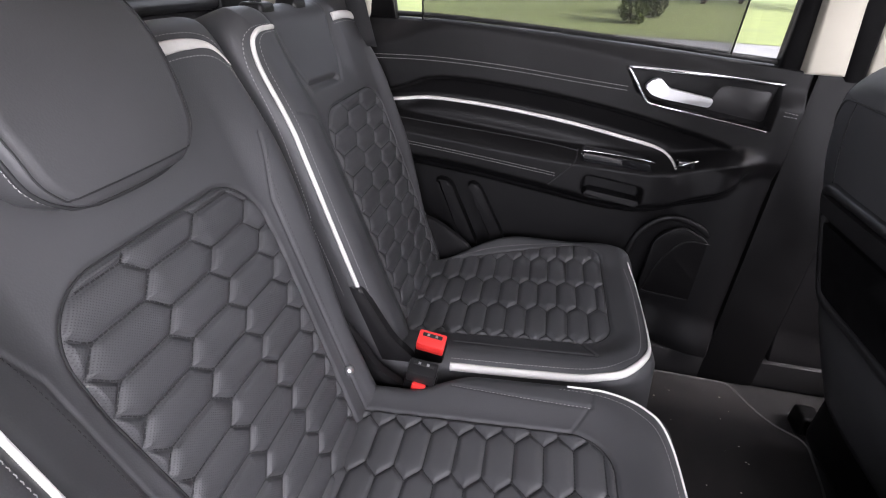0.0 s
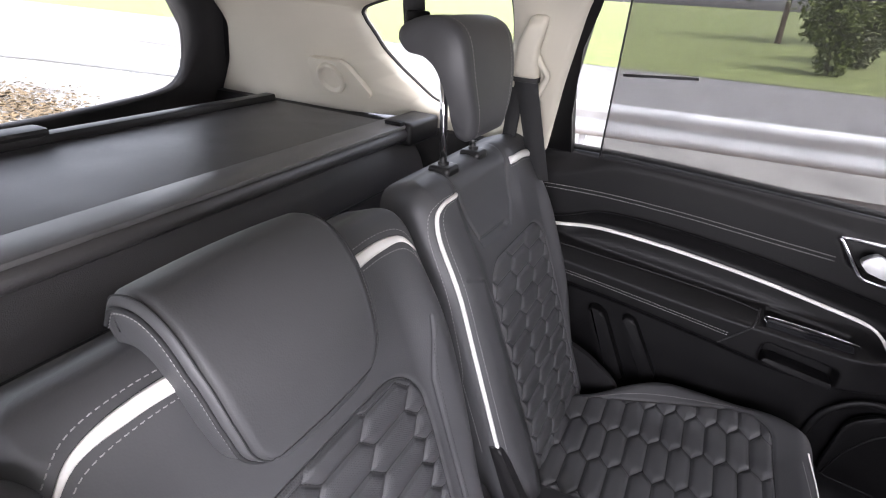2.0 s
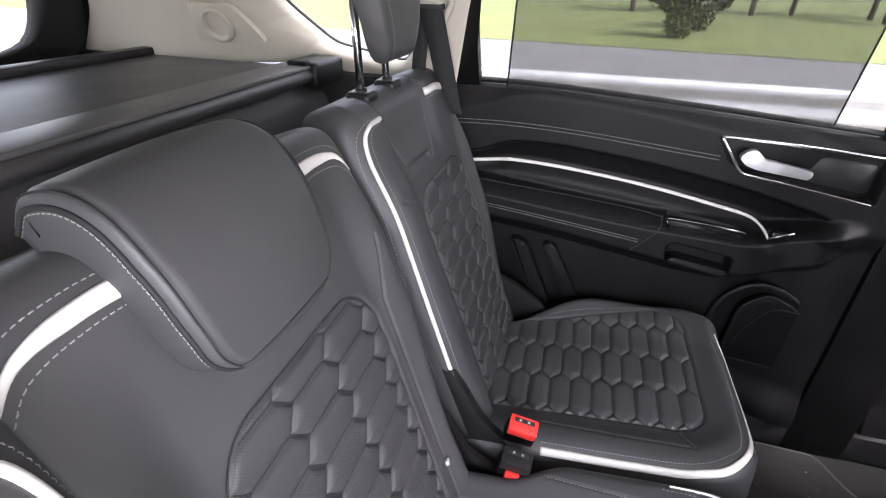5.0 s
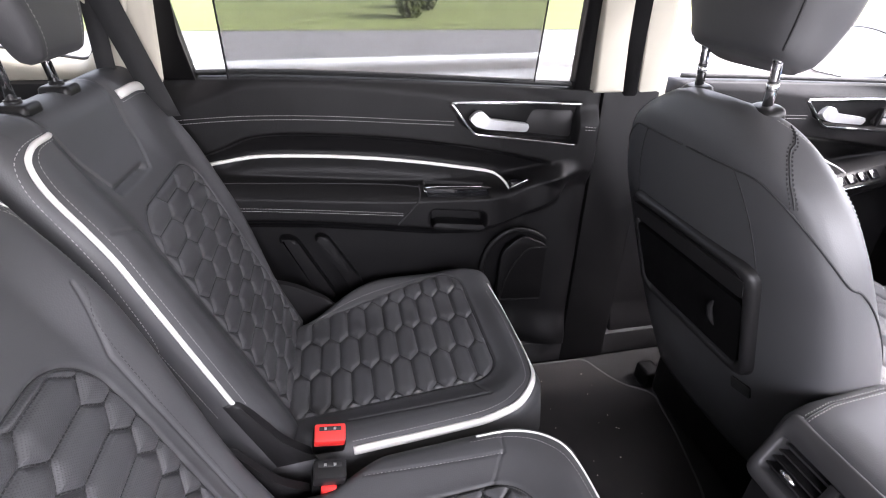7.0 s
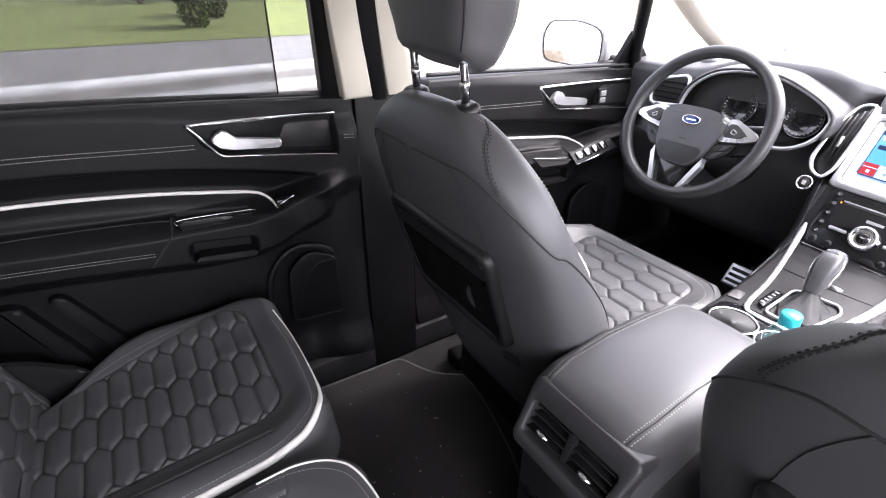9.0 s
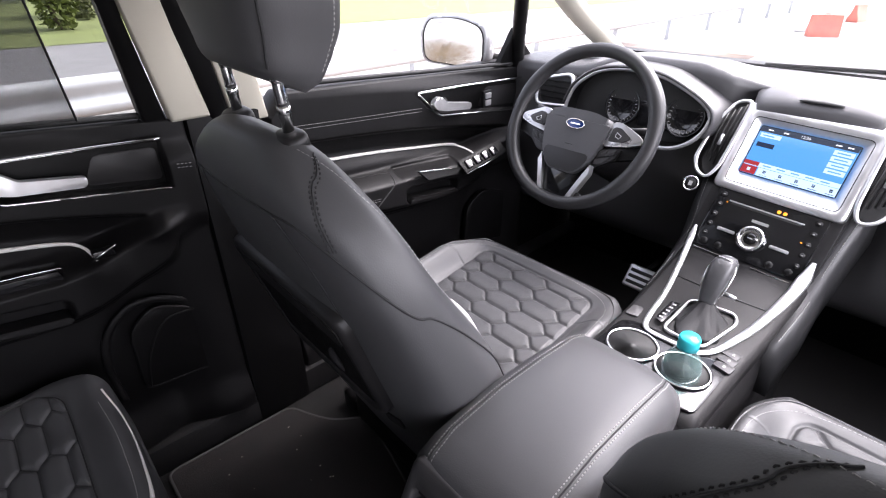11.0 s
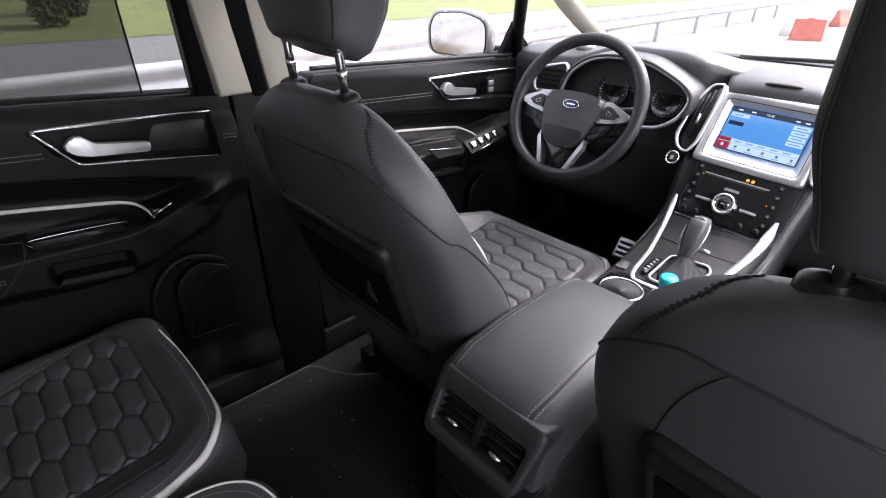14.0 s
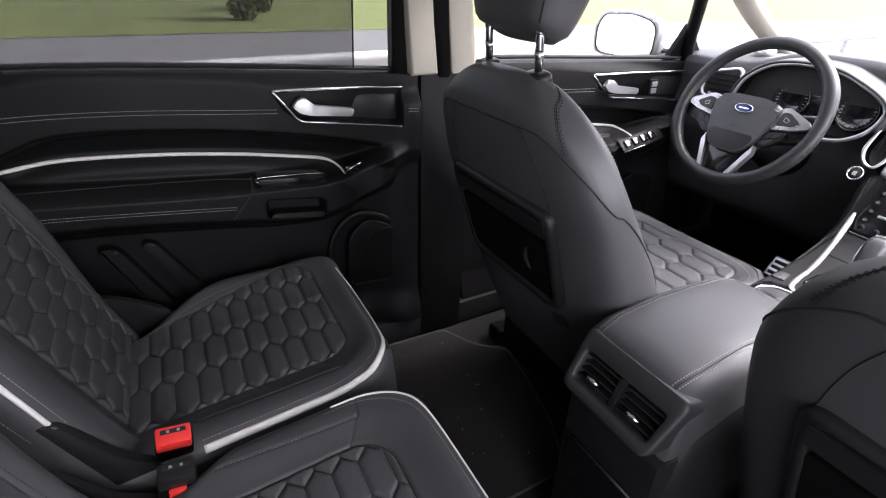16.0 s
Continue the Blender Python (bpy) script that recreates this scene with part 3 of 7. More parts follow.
def quilt_thread(face, sd, span, across=0.082, along=0.0405, shift=(0.0, 0.0), squeeze=0.53, pitch=0.0050, r=0.0011):
    """Single dark stitches in the valleys of the quilt, over span = (y0, y1, t0, t1)."""
    verts, faces = [], []
    nn = np.array(face.m)[:3, 2]
    for j in range(int((span[0] - shift[0]) / across) - 2, int((span[1] - shift[0]) / across) + 3):
        off = along / 2 if j % 2 else 0.0
        for i in range(int((span[2] - shift[1]) / along) - 2, int((span[3] - shift[1]) / along) + 3):
            for seam in quilt_seams(across, along, squeeze):
                p = seam + np.array((j * across + shift[0], i * along + off + shift[1]))
                if (sd(p[:, 0], p[:, 1]) > 0.0).all():
                    continue
                s = np.concatenate([[0], np.cumsum(np.hypot(*np.diff(p, axis=0).T))])
                n = max(int(s[-1] / pitch), 1)
                a = np.stack([np.arange(n) + 0.12, np.arange(n) + 0.88], 1) * s[-1] / n
                yy, tt = np.interp(a, s, p[:, 0]), np.interp(a, s, p[:, 1])
                ok = (sd(yy, tt) < -0.004).all(1) & (tt.min(1) > span[2])
                e = face.at(yy, tt, 0.0005)
                for e0, e1 in e[ok]:
                    d = e1 - e0
                    side = np.cross(d / (np.linalg.norm(d) + 1e-9), nn) * r
                    o = len(verts)
                    for c in (e0, e1):
                        verts += [(c - side).tolist(), (c + nn * r * 0.9).tolist(), (c + side).tolist()]
                    faces += [(o, o + 1, o + 4, o + 3), (o + 1, o + 2, o + 5, o + 4)]
    return raw("quilt_stitching", verts, faces)


def quilt_border(face, sd, centre, a0=-35, a1=215):
    """The seam that runs round the quilted field."""
    ys, ts = [], []
    for a in np.radians(np.linspace(a0, a1, 150)):
        lo, hi = 0.0, 0.6
        for _ in range(26):
            mid_ = (lo + hi) / 2
            inside = float(sd(np.array(centre[0] + mid_ * math.cos(a)), np.array(centre[1] + mid_ * math.sin(a)))) < 0
            lo, hi = (mid_, hi) if inside else (lo, mid_)
        ys.append(centre[0] + lo * math.cos(a))
        ts.append(centre[1] + lo * math.sin(a))
    ys, ts = np.array(ys), np.array(ts)
    keep = ts > -0.01
    return sweep("seam", face.at(ys[keep], ts[keep], 0.0004), 0.0013, 6)


def paint_quilt(me, test, first, second):
    """Two leathers on one skin: second where test(y, t) holds."""
    me.materials.append(first)
    me.materials.append(second)
    uv = me.uv_layers[0].data
    a = np.empty(len(uv) * 2, dtype=np.float32)
    uv.foreach_get("uv", a)
    a = a.reshape(-1, 2)
    start = np.empty(len(me.polygons), dtype=np.int32)
    me.polygons.foreach_get("loop_start", start)
    me.polygons.foreach_set("material_index", test(a[start, 0], a[start, 1]).astype(np.int32))


def skin_part(name, me, parent, label=""):
    ob = new(name, me)
    ob.parent = parent
    return tagged(ob, label) if label else ob


def outer_seat(sgn, full=True):
    """Outboard second-row seat with its backrest, cushion and raised headrest; sgn mirrors it."""
    cy = sgn * 0.519
    O = Vector((0.0, cy, 0.0))
    seat = thing("rear_seat", O, "charcoal quilted leather outboard rear seat with white piping and raised headrest", "car seat", "second row seats")
    yax = (0, sgn, 0)
    T, q0, q1, qt = 0.60, -0.115, 0.165, 0.418

    def lft(t):
        return -0.238 + 0.05 * (1 - np.sqrt(np.clip(1 - np.clip((t - (T - 0.05)) / 0.05, 0, 1) ** 2, 0, 1))) + 0.0 * t

    def rgt(t):
        return 0.205 + 0.032 * sm(0.05, 0.3, t) - 0.02 * sm(0.45, 0.6, t) - 0.05 * (1 - np.sqrt(np.clip(1 - np.clip((t - (T - 0.05)) / 0.05, 0, 1) ** 2, 0, 1)))

    panel_seam = [(-0.13, 0.60), (-0.122, 0.53), (-0.10, 0.455), (0.02, 0.452), (0.055, 0.49), (0.075, 0.56), (0.08, 0.60)]
    slot = [(-0.095, 0.462), (0.005, 0.458)]
    side_seam = [(-0.205, 0.44), (-0.15, 0.415), (-0.125, 0.36), (-0.118, 0.0)]

    def height(y, t):
        sd = box_sd(y, t, q0, q1, -0.3, qt, 0.06)
        d = np.minimum(np.minimum(y - lft(t), rgt(t) - y), T - t)
        lat = np.maximum(q0 - y, y - q1)
        n = roll(d, 0.045) + 0.018 * sm(0.0, 0.06, lat) * sm(0.56, 0.40, t)
        n = n + quilt_relief(y, t, sd, shift=(0.022, 0.012))
        n = n - 0.003 * np.exp(-(seam_dist(y, t, panel_seam) / 0.003) ** 2) - 0.009 * np.exp(-(seam_dist(y, t, slot) / 0.005) ** 2)
        n = n - 0.0022 * np.exp(-(seam_dist(y, t, side_seam) / 0.0025) ** 2)
        return n - 0.012 * sm(0.42, 0.52, t) * sm(0.13, 0.09, np.abs(y + 0.03))

    f = Face(basis((-0.21, 0, 0.34), yax, LEAN_T, LEAN_N), height)
    me = f.skin("backrest", lft, rgt, -0.03, T, *((230, 310) if sgn > 0 else (90, 110)), 0.085)
    paint_quilt(me, lambda y, t: box_sd(y, t, q0, q1, -0.3, qt, 0.06) < 0, LEATHER, QUILT)
    back = skin_part("backrest", me, seat, "charcoal leather backrest with hexagon quilting")
    part("quilt_stitching", quilt_thread(f, lambda y, t: box_sd(y, t, q0, q1, -0.3, qt, 0.06), (q0, q1, -0.02, qt), shift=(0.022, 0.012)), DARK_THREAD, back)
    part("seam", quilt_border(f, lambda y, t: box_sd(y, t, q0, q1, -0.3, qt, 0.06), (0.02, 0.2)), DARK_THREAD, back)
    pipe = [(-0.231, 0.14), (-0.228, 0.30), (-0.224, 0.45), (-0.218, 0.53), (-0.199, 0.556), (-0.147, 0.559)]
    part("piping", f.strip("piping", pipe, 0.0072, 0.003, 90), WHITE, back, "white leather piping band")
    part("stitching", f.stitches("stitching", [(y - 0.0095, t + 0.005) for y, t in pipe], 0.006), THREAD, back, "pale grey stitching")
    part("stitching", f.stitches("stitching", [(y + 0.0095, t - 0.006) for y, t in pipe], 0.006), THREAD, back, "pale grey stitching")
    pipe2 = [(0.082, 0.557), (0.14, 0.556), (0.185, 0.548)]
    part("piping", f.strip("piping", pipe2, 0.015, 0.004, 30), WHITE, back, "white leather piping band")
    part("stitching", f.stitches("stitching", [(y, t - 0.012) for y, t in pipe2], 0.006), THREAD, back, "pale grey stitching")
    # headrest on two posts
    for py in (-0.103, 0.011):
        pts = [(-0.459, sgn * py, 0.86), (-0.470, sgn * py, 1.072 if py < -0.05 else 1.0)]
        part("post", sweep("post", pts, 0.0064, 14), CHROME, seat, "chrome headrest post")
        part("post_collar", box(-0.479, -0.439, sgn * py - 0.021, sgn * py + 0.021, 0.862, 0.889, 0.008, 3), SATIN, seat, "black plastic post collar")
        part("post_sleeve", sweep("post_sleeve", [(-0.4598, sgn * py, 0.885), (-0.4602, sgn * py, 0.893)], 0.0092, 14), SATIN, seat)
    prof = smooth_path([(-0.424, 0.925), (-0.406, 0.935), (-0.400, 0.98), (-0.408, 1.05), (-0.422, 1.098), (-0.450, 1.118), (-0.49, 1.120), (-0.530, 1.106), (-0.540, 1.085), (-0.526, 1.070), (-0.49, 1.064), (-0.462, 1.040), (-0.446, 0.99), (-0.440, 0.935), (-0.424, 0.925)], 56)[:-1]
    pc = prof.mean(0)
    rings = []
    for k in np.linspace(-1, 1, 25):
        inset = float(roll(np.array((1 - abs(k)) * 0.118), 0.02))
        ring = []
        for x, z in prof:
            d = np.array((x, z)) - pc
            q = pc + d * (1 + inset / 0.06 * 0.5)
            wz = 0.066 + 0.030 * float(sm(0.93, 1.05, np.array(q[1])))
            ring.append((-0.452 + (q[0] + 0.452) * 0.90, sgn * -0.046 + k * wz, 1.016 + (q[1] - 1.020) * 0.90))
        rings.append(ring)
    hr = part("headrest", loft("headrest", rings), LEATHER, seat, "padded charcoal leather headrest", sharp=60)
    for k in (3, 21):
        edge = np.array(rings[k])[1:30]
        part("stitching", stitch_row("stitching", edge + np.array((0.001, 0, 0)), np.tile(np.array((0.9, 0, 0.3)), (29, 1)), 0.006, 0.0008), THREAD, hr, "pale grey stitching")
    # cushion
    CT = 0.455

    def cl(t):
        k = np.clip((t - (CT - 0.10)) / 0.10, 0, 1)
        return -0.243 + 0.09 * (1 - np.sqrt(1 - k ** 2)) + 0.0 * t

    def cr(t):
        k = np.clip((t - (CT - 0.11)) / 0.11, 0, 1)
        return 0.14 + 0.105 * sm(-0.02, 0.20, t) - 0.10 * (1 - np.sqrt(1 - k ** 2))

    def q_sd(y, t):
        return np.maximum(box_sd(y, t, -0.142, 0.21, -0.3, 0.385, 0.055), (y - (0.12 + 0.28 * t)) * 0.96)

    seams = [[(-0.142, 0.33), (-0.19, 0.352)], [(-0.18, 0.10), (-0.187, 0.22), (-0.19, 0.352)]]

    def cheight(y, t):
        sd = q_sd(y, t)
        d = np.minimum(np.minimum(y - cl(t), cr(t) - y), CT - t)
        n = roll(d, 0.035) + 0.014 * sm(0.0, 0.06, sd) + 0.012 * sm(0.10, 0.2, y) + quilt_relief(y, t, sd, 0.0085, 0.095, 0.0395, (-0.088, 0.010), 0.453)
        for s in seams:
            n = n - 0.002 * np.exp(-(seam_dist(y, t, s) / 0.0022) ** 2)
        return n

    g = Face(basis((-0.205, 0, 0.337), yax, (0.995, 0, 0.0995), (-0.0995, 0, 0.995)), cheight)
    me = g.skin("cushion", cl, cr, -0.03, CT, *((240, 230) if sgn > 0 else (90, 90)), 0.10)
    paint_quilt(me, lambda y, t: q_sd(y, t) < 0, LEATHER, QUILT)
    cus = skin_part("cushion", me, seat, "charcoal leather cushion with hexagon quilting")
    part("quilt_stitching", quilt_thread(g, q_sd, (-0.142, 0.21, -0.02, 0.385), 0.095, 0.0395, (-0.088, 0.010), 0.453), DARK_THREAD, cus)
    part("seam", quilt_border(g, q_sd, (0.0, 0.2)), DARK_THREAD, cus)
    pipe = [(-0.237, 0.105), (-0.237, 0.25), (-0.234, 0.35), (-0.215, 0.405), (-0.16, 0.442), (-0.05, 0.4525), (0.06, 0.4525), (0.14, 0.442)]
    wid = np.interp(np.linspace(0, 1, 110), [0, 0.45, 0.62, 1], [0.015, 0.013, 0.006, 0.004])
    part("piping", g.strip("piping", pipe, wid, 0.004, 110), WHITE, cus, "white leather piping band")
    part("stitching", g.stitches("stitching", [(-0.226, 0.105), (-0.226, 0.25), (-0.222, 0.345), (-0.20, 0.395), (-0.155, 0.428), (0.0, 0.437), (0.12, 0.43)], 0.006), THREAD, cus, "pale grey stitching")
    part("stitching", g.stitches("stitching", [(0.125, 0.02), (0.18, 0.15), (0.222, 0.335)], 0.006), THREAD, cus, "pale grey stitching")
    # base under the cushion
    part("seat_base", box(-0.24, 0.17, -0.20, 0.20, 0.02, 0.27, 0.02), PLASTIC, seat, "black plastic seat base")
    part("hinge_cover", slab(rounded([(-0.292, 0.478), (-0.262, 0.485), (-0.205, 0.385), (-0.150, 0.335), (-0.145, 0.27), (-0.21, 0.27)], 0.02), *sorted((-0.236 * sgn, -0.220 * sgn)), 0.005, "y"), SATIN, seat, "black plastic hinge cover")
    part("hinge_cover", slab(rounded([(-0.27, 0.42), (-0.21, 0.40), (-0.12, 0.34), (-0.12, 0.26), (-0.24, 0.26)], 0.03), *sorted((0.195 * sgn, 0.211 * sgn)), 0.006, "y"), SATIN, seat, "black plastic hinge cover")
    part("release_bolt", lathe("release_bolt", [(0.0, 0.0), (0.007, 0.0), (0.007, 0.006), (0.004, 0.008), (0.0, 0.008)], 12, Matrix.Translation((-0.255, sgn * 0.20, 0.415)) @ Matrix.Rotation(radians(90), 4, "Y")), SILVER, seat)
    return seat


def middle_seat():
    seat = thing("middle_seat", (0, 0.01, 0), "charcoal perforated leather middle rear seat with a folded-down headrest", "car seat", "second row seats")
    T, q, qt = 0.595, 0.145, 0.408

    def half(t):
        k = np.clip((t - (T - 0.06)) / 0.06, 0, 1)
        return 0.212 + 0.036 * sm(0.1, 0.4, t) - 0.055 * (1 - np.sqrt(1 - k ** 2))

    def q_sd(y, t):
        return np.maximum(box_sd(y, t, -q, q, -0.3, qt, 0.065), (np.abs(y) - (0.118 + 0.09 * t)) * 0.98)

    seams = [[(s * 0.12, 0.42), (s * 0.165, 0.385), (s * 0.172, 0.45)] for s in (1, -1)] + [[(s * 0.195, 0.44), (s * 0.168, 0.36), (s * 0.15, 0.0)] for s in (1, -1)]

    def height(y, t):
        sd = q_sd(y, t)
        d = np.minimum(half(t) - np.abs(y), T - t)
        n = roll(d, 0.045) + 0.016 * sm(0.0, 0.06, np.abs(y) - q) * sm(0.56, 0.40, t) + quilt_relief(y, t, sd, 0.0075, shift=(-0.0075, 0.033))
        for s in seams[2:]:
            n = n - 0.002 * np.exp(-(seam_dist(y, t, s) / 0.002) ** 2)
        return n

    f = Face(basis((-0.21, 0, 0.34), (0, 1, 0), LEAN_T, LEAN_N), height)
    me = f.skin("backrest", lambda t: -half(t), half, -0.03, T, 300, 370, 0.085)
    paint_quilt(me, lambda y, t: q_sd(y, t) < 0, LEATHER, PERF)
    back = skin_part("backrest", me, seat, "charcoal leather backrest with perforated hexagon quilting")
    part("quilt_stitching", quilt_thread(f, q_sd, (-q, q, -0.02, qt), shift=(-0.0075, 0.033)), DARK_THREAD, back)
    part("seam", quilt_border(f, q_sd, (0.0, 0.2)), DARK_THREAD, back)
    for s in (1, -1):
        pipe = [(s * 0.095, 0.556), (s * 0.15, 0.558), (s * 0.195, 0.551), (s * 0.222, 0.525)]
        part("piping", f.strip("piping", pipe, np.interp(np.linspace(0, 1, 30), [0, 0.5, 0.85, 1], [0.016, 0.013, 0.005, 0.003]), 0.003, 30), WHITE, back, "white leather piping band")
        for k in (0.0135, -0.0135):
            part("stitching", f.stitches("stitching", [(y, t + k) for y, t in pipe], 0.006), THREAD, back, "pale grey stitching")
        part("stitching", f.stitches("stitching", [(s * 0.214, 0.53), (s * 0.232, 0.45), (s * 0.232, 0.35), (s * 0.215, 0.15)], 0.006), THREAD, back, "pale grey stitching")
        part("stitching", f.stitches("stitching", [(s * 0.20, 0.43), (s * 0.176, 0.36), (s * 0.158, 0.05)], 0.006), DARK_THREAD, back)
        part("release_bolt", lathe("release_bolt", [(0.0, 0.0), (0.007, 0.0), (0.007, 0.005), (0.004, 0.007), (0.0, 0.007)], 12, Matrix.Translation((-0.237, s * 0.15, 0.418)) @ Matrix.Rotation(radians(60), 4, "Y")), SILVER, seat)
    # the folded headrest: a padded tongue that hangs over the top of the backrest
    fm = np.array(f.m)
    prof = smooth_path([(0.450, 0.030), (0.47, 0.035), (0.51, 0.040), (0.56, 0.038), (0.602, 0.025), (0.626, 0.0), (0.632, -0.035), (0.617, -0.058)], 56)
    arc_s = np.concatenate([[0], np.cumsum(np.linalg.norm(np.diff(prof, axis=0), axis=1))])
    tan = np.gradient(prof, axis=0)
    tan /= np.linalg.norm(tan, axis=1)[:, None]
    nrm = np.stack([-tan[:, 1], tan[:, 0]], 1)
    nrm[nrm[:, 1] < -0.2] *= 1
    n, m_, thick = 57, len(prof), 0.040
    outer = []
    for i in range(m_):
        w = float(np.interp(arc_s[i], [0.0, 0.03, 0.07, 0.12, 0.30], [0.082, 0.090, 0.096, 0.100, 0.101]))
        w -= 0.042 * (1 - math.sqrt(max(1 - max(1 - arc_s[i] / 0.042, 0) ** 2, 0)))
        for j in range(n):
            u = 2 * j / (n - 1) - 1
            u = math.copysign(1 - (1 - abs(u)) ** 1.35, u)
            d = min((1 - abs(u)) * w, arc_s[i])
            lift = float(roll(np.array(d), 0.011)) + 0.004 * (1 - u * u)
            lift -= 0.0022 * math.exp(-((d - 0.008) / 0.0018) ** 2)
            q = prof[i] + nrm[i] * lift
            outer.append((fm @ np.array([u * w - 0.022, q[0], q[1], 1.0]))[:3])
    ring = [j for j in range(n)] + [i * n + n - 1 for i in range(1, m_)] + [(m_ - 1) * n + j for j in range(n - 2, -1, -1)] + [i * n for i in range(m_ - 2, 0, -1)]
    low = []
    for r in ring:
        i = r // n
        off = fm[:3, :3] @ np.array([0, nrm[i][0], nrm[i][1]])
        low.append(outer[r] - off * thick)
    mid = [outer[r] - (outer[r] - l) * 0.5 + (outer[r] - np.array(outer).mean(0)) * 0.03 for r, l in zip(ring, low)]
    base = len(outer)
    verts = [tuple(v) for v in outer] + [tuple(v) for v in mid] + [tuple(v) for v in low]
    faces = [(i * n + j, i * n + j + 1, i * n + n + j + 1, i * n + n + j) for i in range(m_ - 1) for j in range(n - 1)]
    k_ = len(ring)
    for i in range(k_):
        j = (i + 1) % k_
        faces += [(ring[j], ring[i], base + i, base + j), (base + j, base + i, base + k_ + i, base + k_ + j)]
    hr = part("headrest", raw("headrest", verts, faces), LEATHER, seat, "smooth folded leather headrest", sharp=65)
    vv = np.array(outer).reshape(m_, n, 3)
    rim_ = np.concatenate([vv[:0:-1, 0], vv[0], vv[1:, -1]])
    core = vv.mean((0, 1))
    out_n = rim_ - core
    out_n /= np.linalg.norm(out_n, axis=1)[:, None]
    part("seam", sweep("seam", smooth_path(rim_ + out_n * 0.0006, 200), 0.0022, 6), DARK_THREAD, hr)
    inn_ = np.concatenate([vv[:2:-1, 3], vv[3, 3:-3], vv[3:, -4]])
    part("seam", sweep("seam", smooth_path(inn_, 200), 0.0009, 5), DARK_THREAD, hr)
    side = np.concatenate([vv[:0:-1, 0], vv[0], vv[1:, -1]]) * 0.80 + 0.20 * np.array([mid[ring.index(i * n)] for i in range(m_ - 1, 0, -1)] + mid[:n] + [mid[ring.index(i * n + n - 1)] for i in range(1, m_)])
    part("stitching", stitch_row("stitching", side + out_n * 0.0009, out_n, 0.0045, 0.0005, 0.7), THREAD, hr, "pale grey stitching")
    # cushion
    CT = 0.445

    def ch(t):
        k = np.clip((t - (CT - 0.11)) / 0.11, 0, 1)
        return 0.205 + 0.04 * sm(0.05, 0.16, t) - 0.10 * (1 - np.sqrt(1 - k ** 2))

    def c_sd(y, t):
        return box_sd(y, t, -0.15, 0.15, -0.3, 0.36, 0.06)

    cs = [[(s * 0.205, 0.12), (s * 0.197, 0.22), (s * 0.19, 0.335)] for s in (1, -1)] + [[(s * 0.145, 0.30), (s * 0.195, 0.335), (s * 0.235, 0.34)] for s in (1, -1)]

    def cheight(y, t):
        sd = c_sd(y, t)
        d = np.minimum(ch(t) - np.abs(y), CT - t)
        n = roll(d, 0.03) + 0.016 * sm(0.0, 0.06, sd) + quilt_relief(y, t, sd, 0.007, shift=(0.090, 0.0035))
        for s in cs:
            n = n - 0.0018 * np.exp(-(seam_dist(y, t, s) / 0.002) ** 2)
        return n

    g = Face(basis((-0.205, 0, 0.345), (0, 1, 0), (0.995, 0, 0.0995), (-0.0995, 0, 0.995)), cheight)
    me = g.skin("cushion", lambda t: -ch(t), ch, -0.03, CT, 240, 230, 0.10)
    paint_quilt(me, lambda y, t: c_sd(y, t) < 0, LEATHER, QUILT)
    cus = skin_part("cushion", me, seat, "charcoal leather cushion with hexagon quilting")
    part("quilt_stitching", quilt_thread(g, c_sd, (-0.15, 0.15, -0.02, 0.36), shift=(0.090, 0.0035)), DARK_THREAD, cus)
    part("seam", quilt_border(g, c_sd, (0.0, 0.18)), DARK_THREAD, cus)
    rim = [(0.228, 0.30), (0.222, 0.36), (0.195, 0.41), (0.14, 0.438), (0.0, 0.443), (-0.14, 0.438), (-0.195, 0.41), (-0.222, 0.36), (-0.228, 0.30)]
    part("piping", g.strip("piping", rim, 0.0035, 0.002, 110), WHITE, cus, "thin pale piping")
    part("stitching", g.stitches("stitching", [(y * 0.96, t - 0.012) for y, t in rim], 0.006), THREAD, cus, "pale grey stitching")
    for s in (1, -1):
        part("stitching", g.stitches("stitching", cs[0 if s > 0 else 1], 0.006), THREAD, cus, "pale grey stitching")
        part("hinge_cover", slab(rounded([(-0.30, 0.44), (-0.268, 0.445), (-0.215, 0.36), (-0.160, 0.325), (-0.150, 0.28), (-0.22, 0.28)], 0.02), *sorted((s * 0.222, s * 0.236)), 0.005, "y"), SATIN, seat, "black plastic hinge cover")
    part("seat_base", box(-0.24, 0.16, -0.20, 0.20, 0.02, 0.28, 0.02), PLASTIC, seat, "black plastic seat base")
    return seat


outer_seat(1)
right_seat = outer_seat(-1)
right_seat.location = right_seat.location + Vector((0.05, 0.075, 0.0))  # slid a notch further forward
middle_seat()


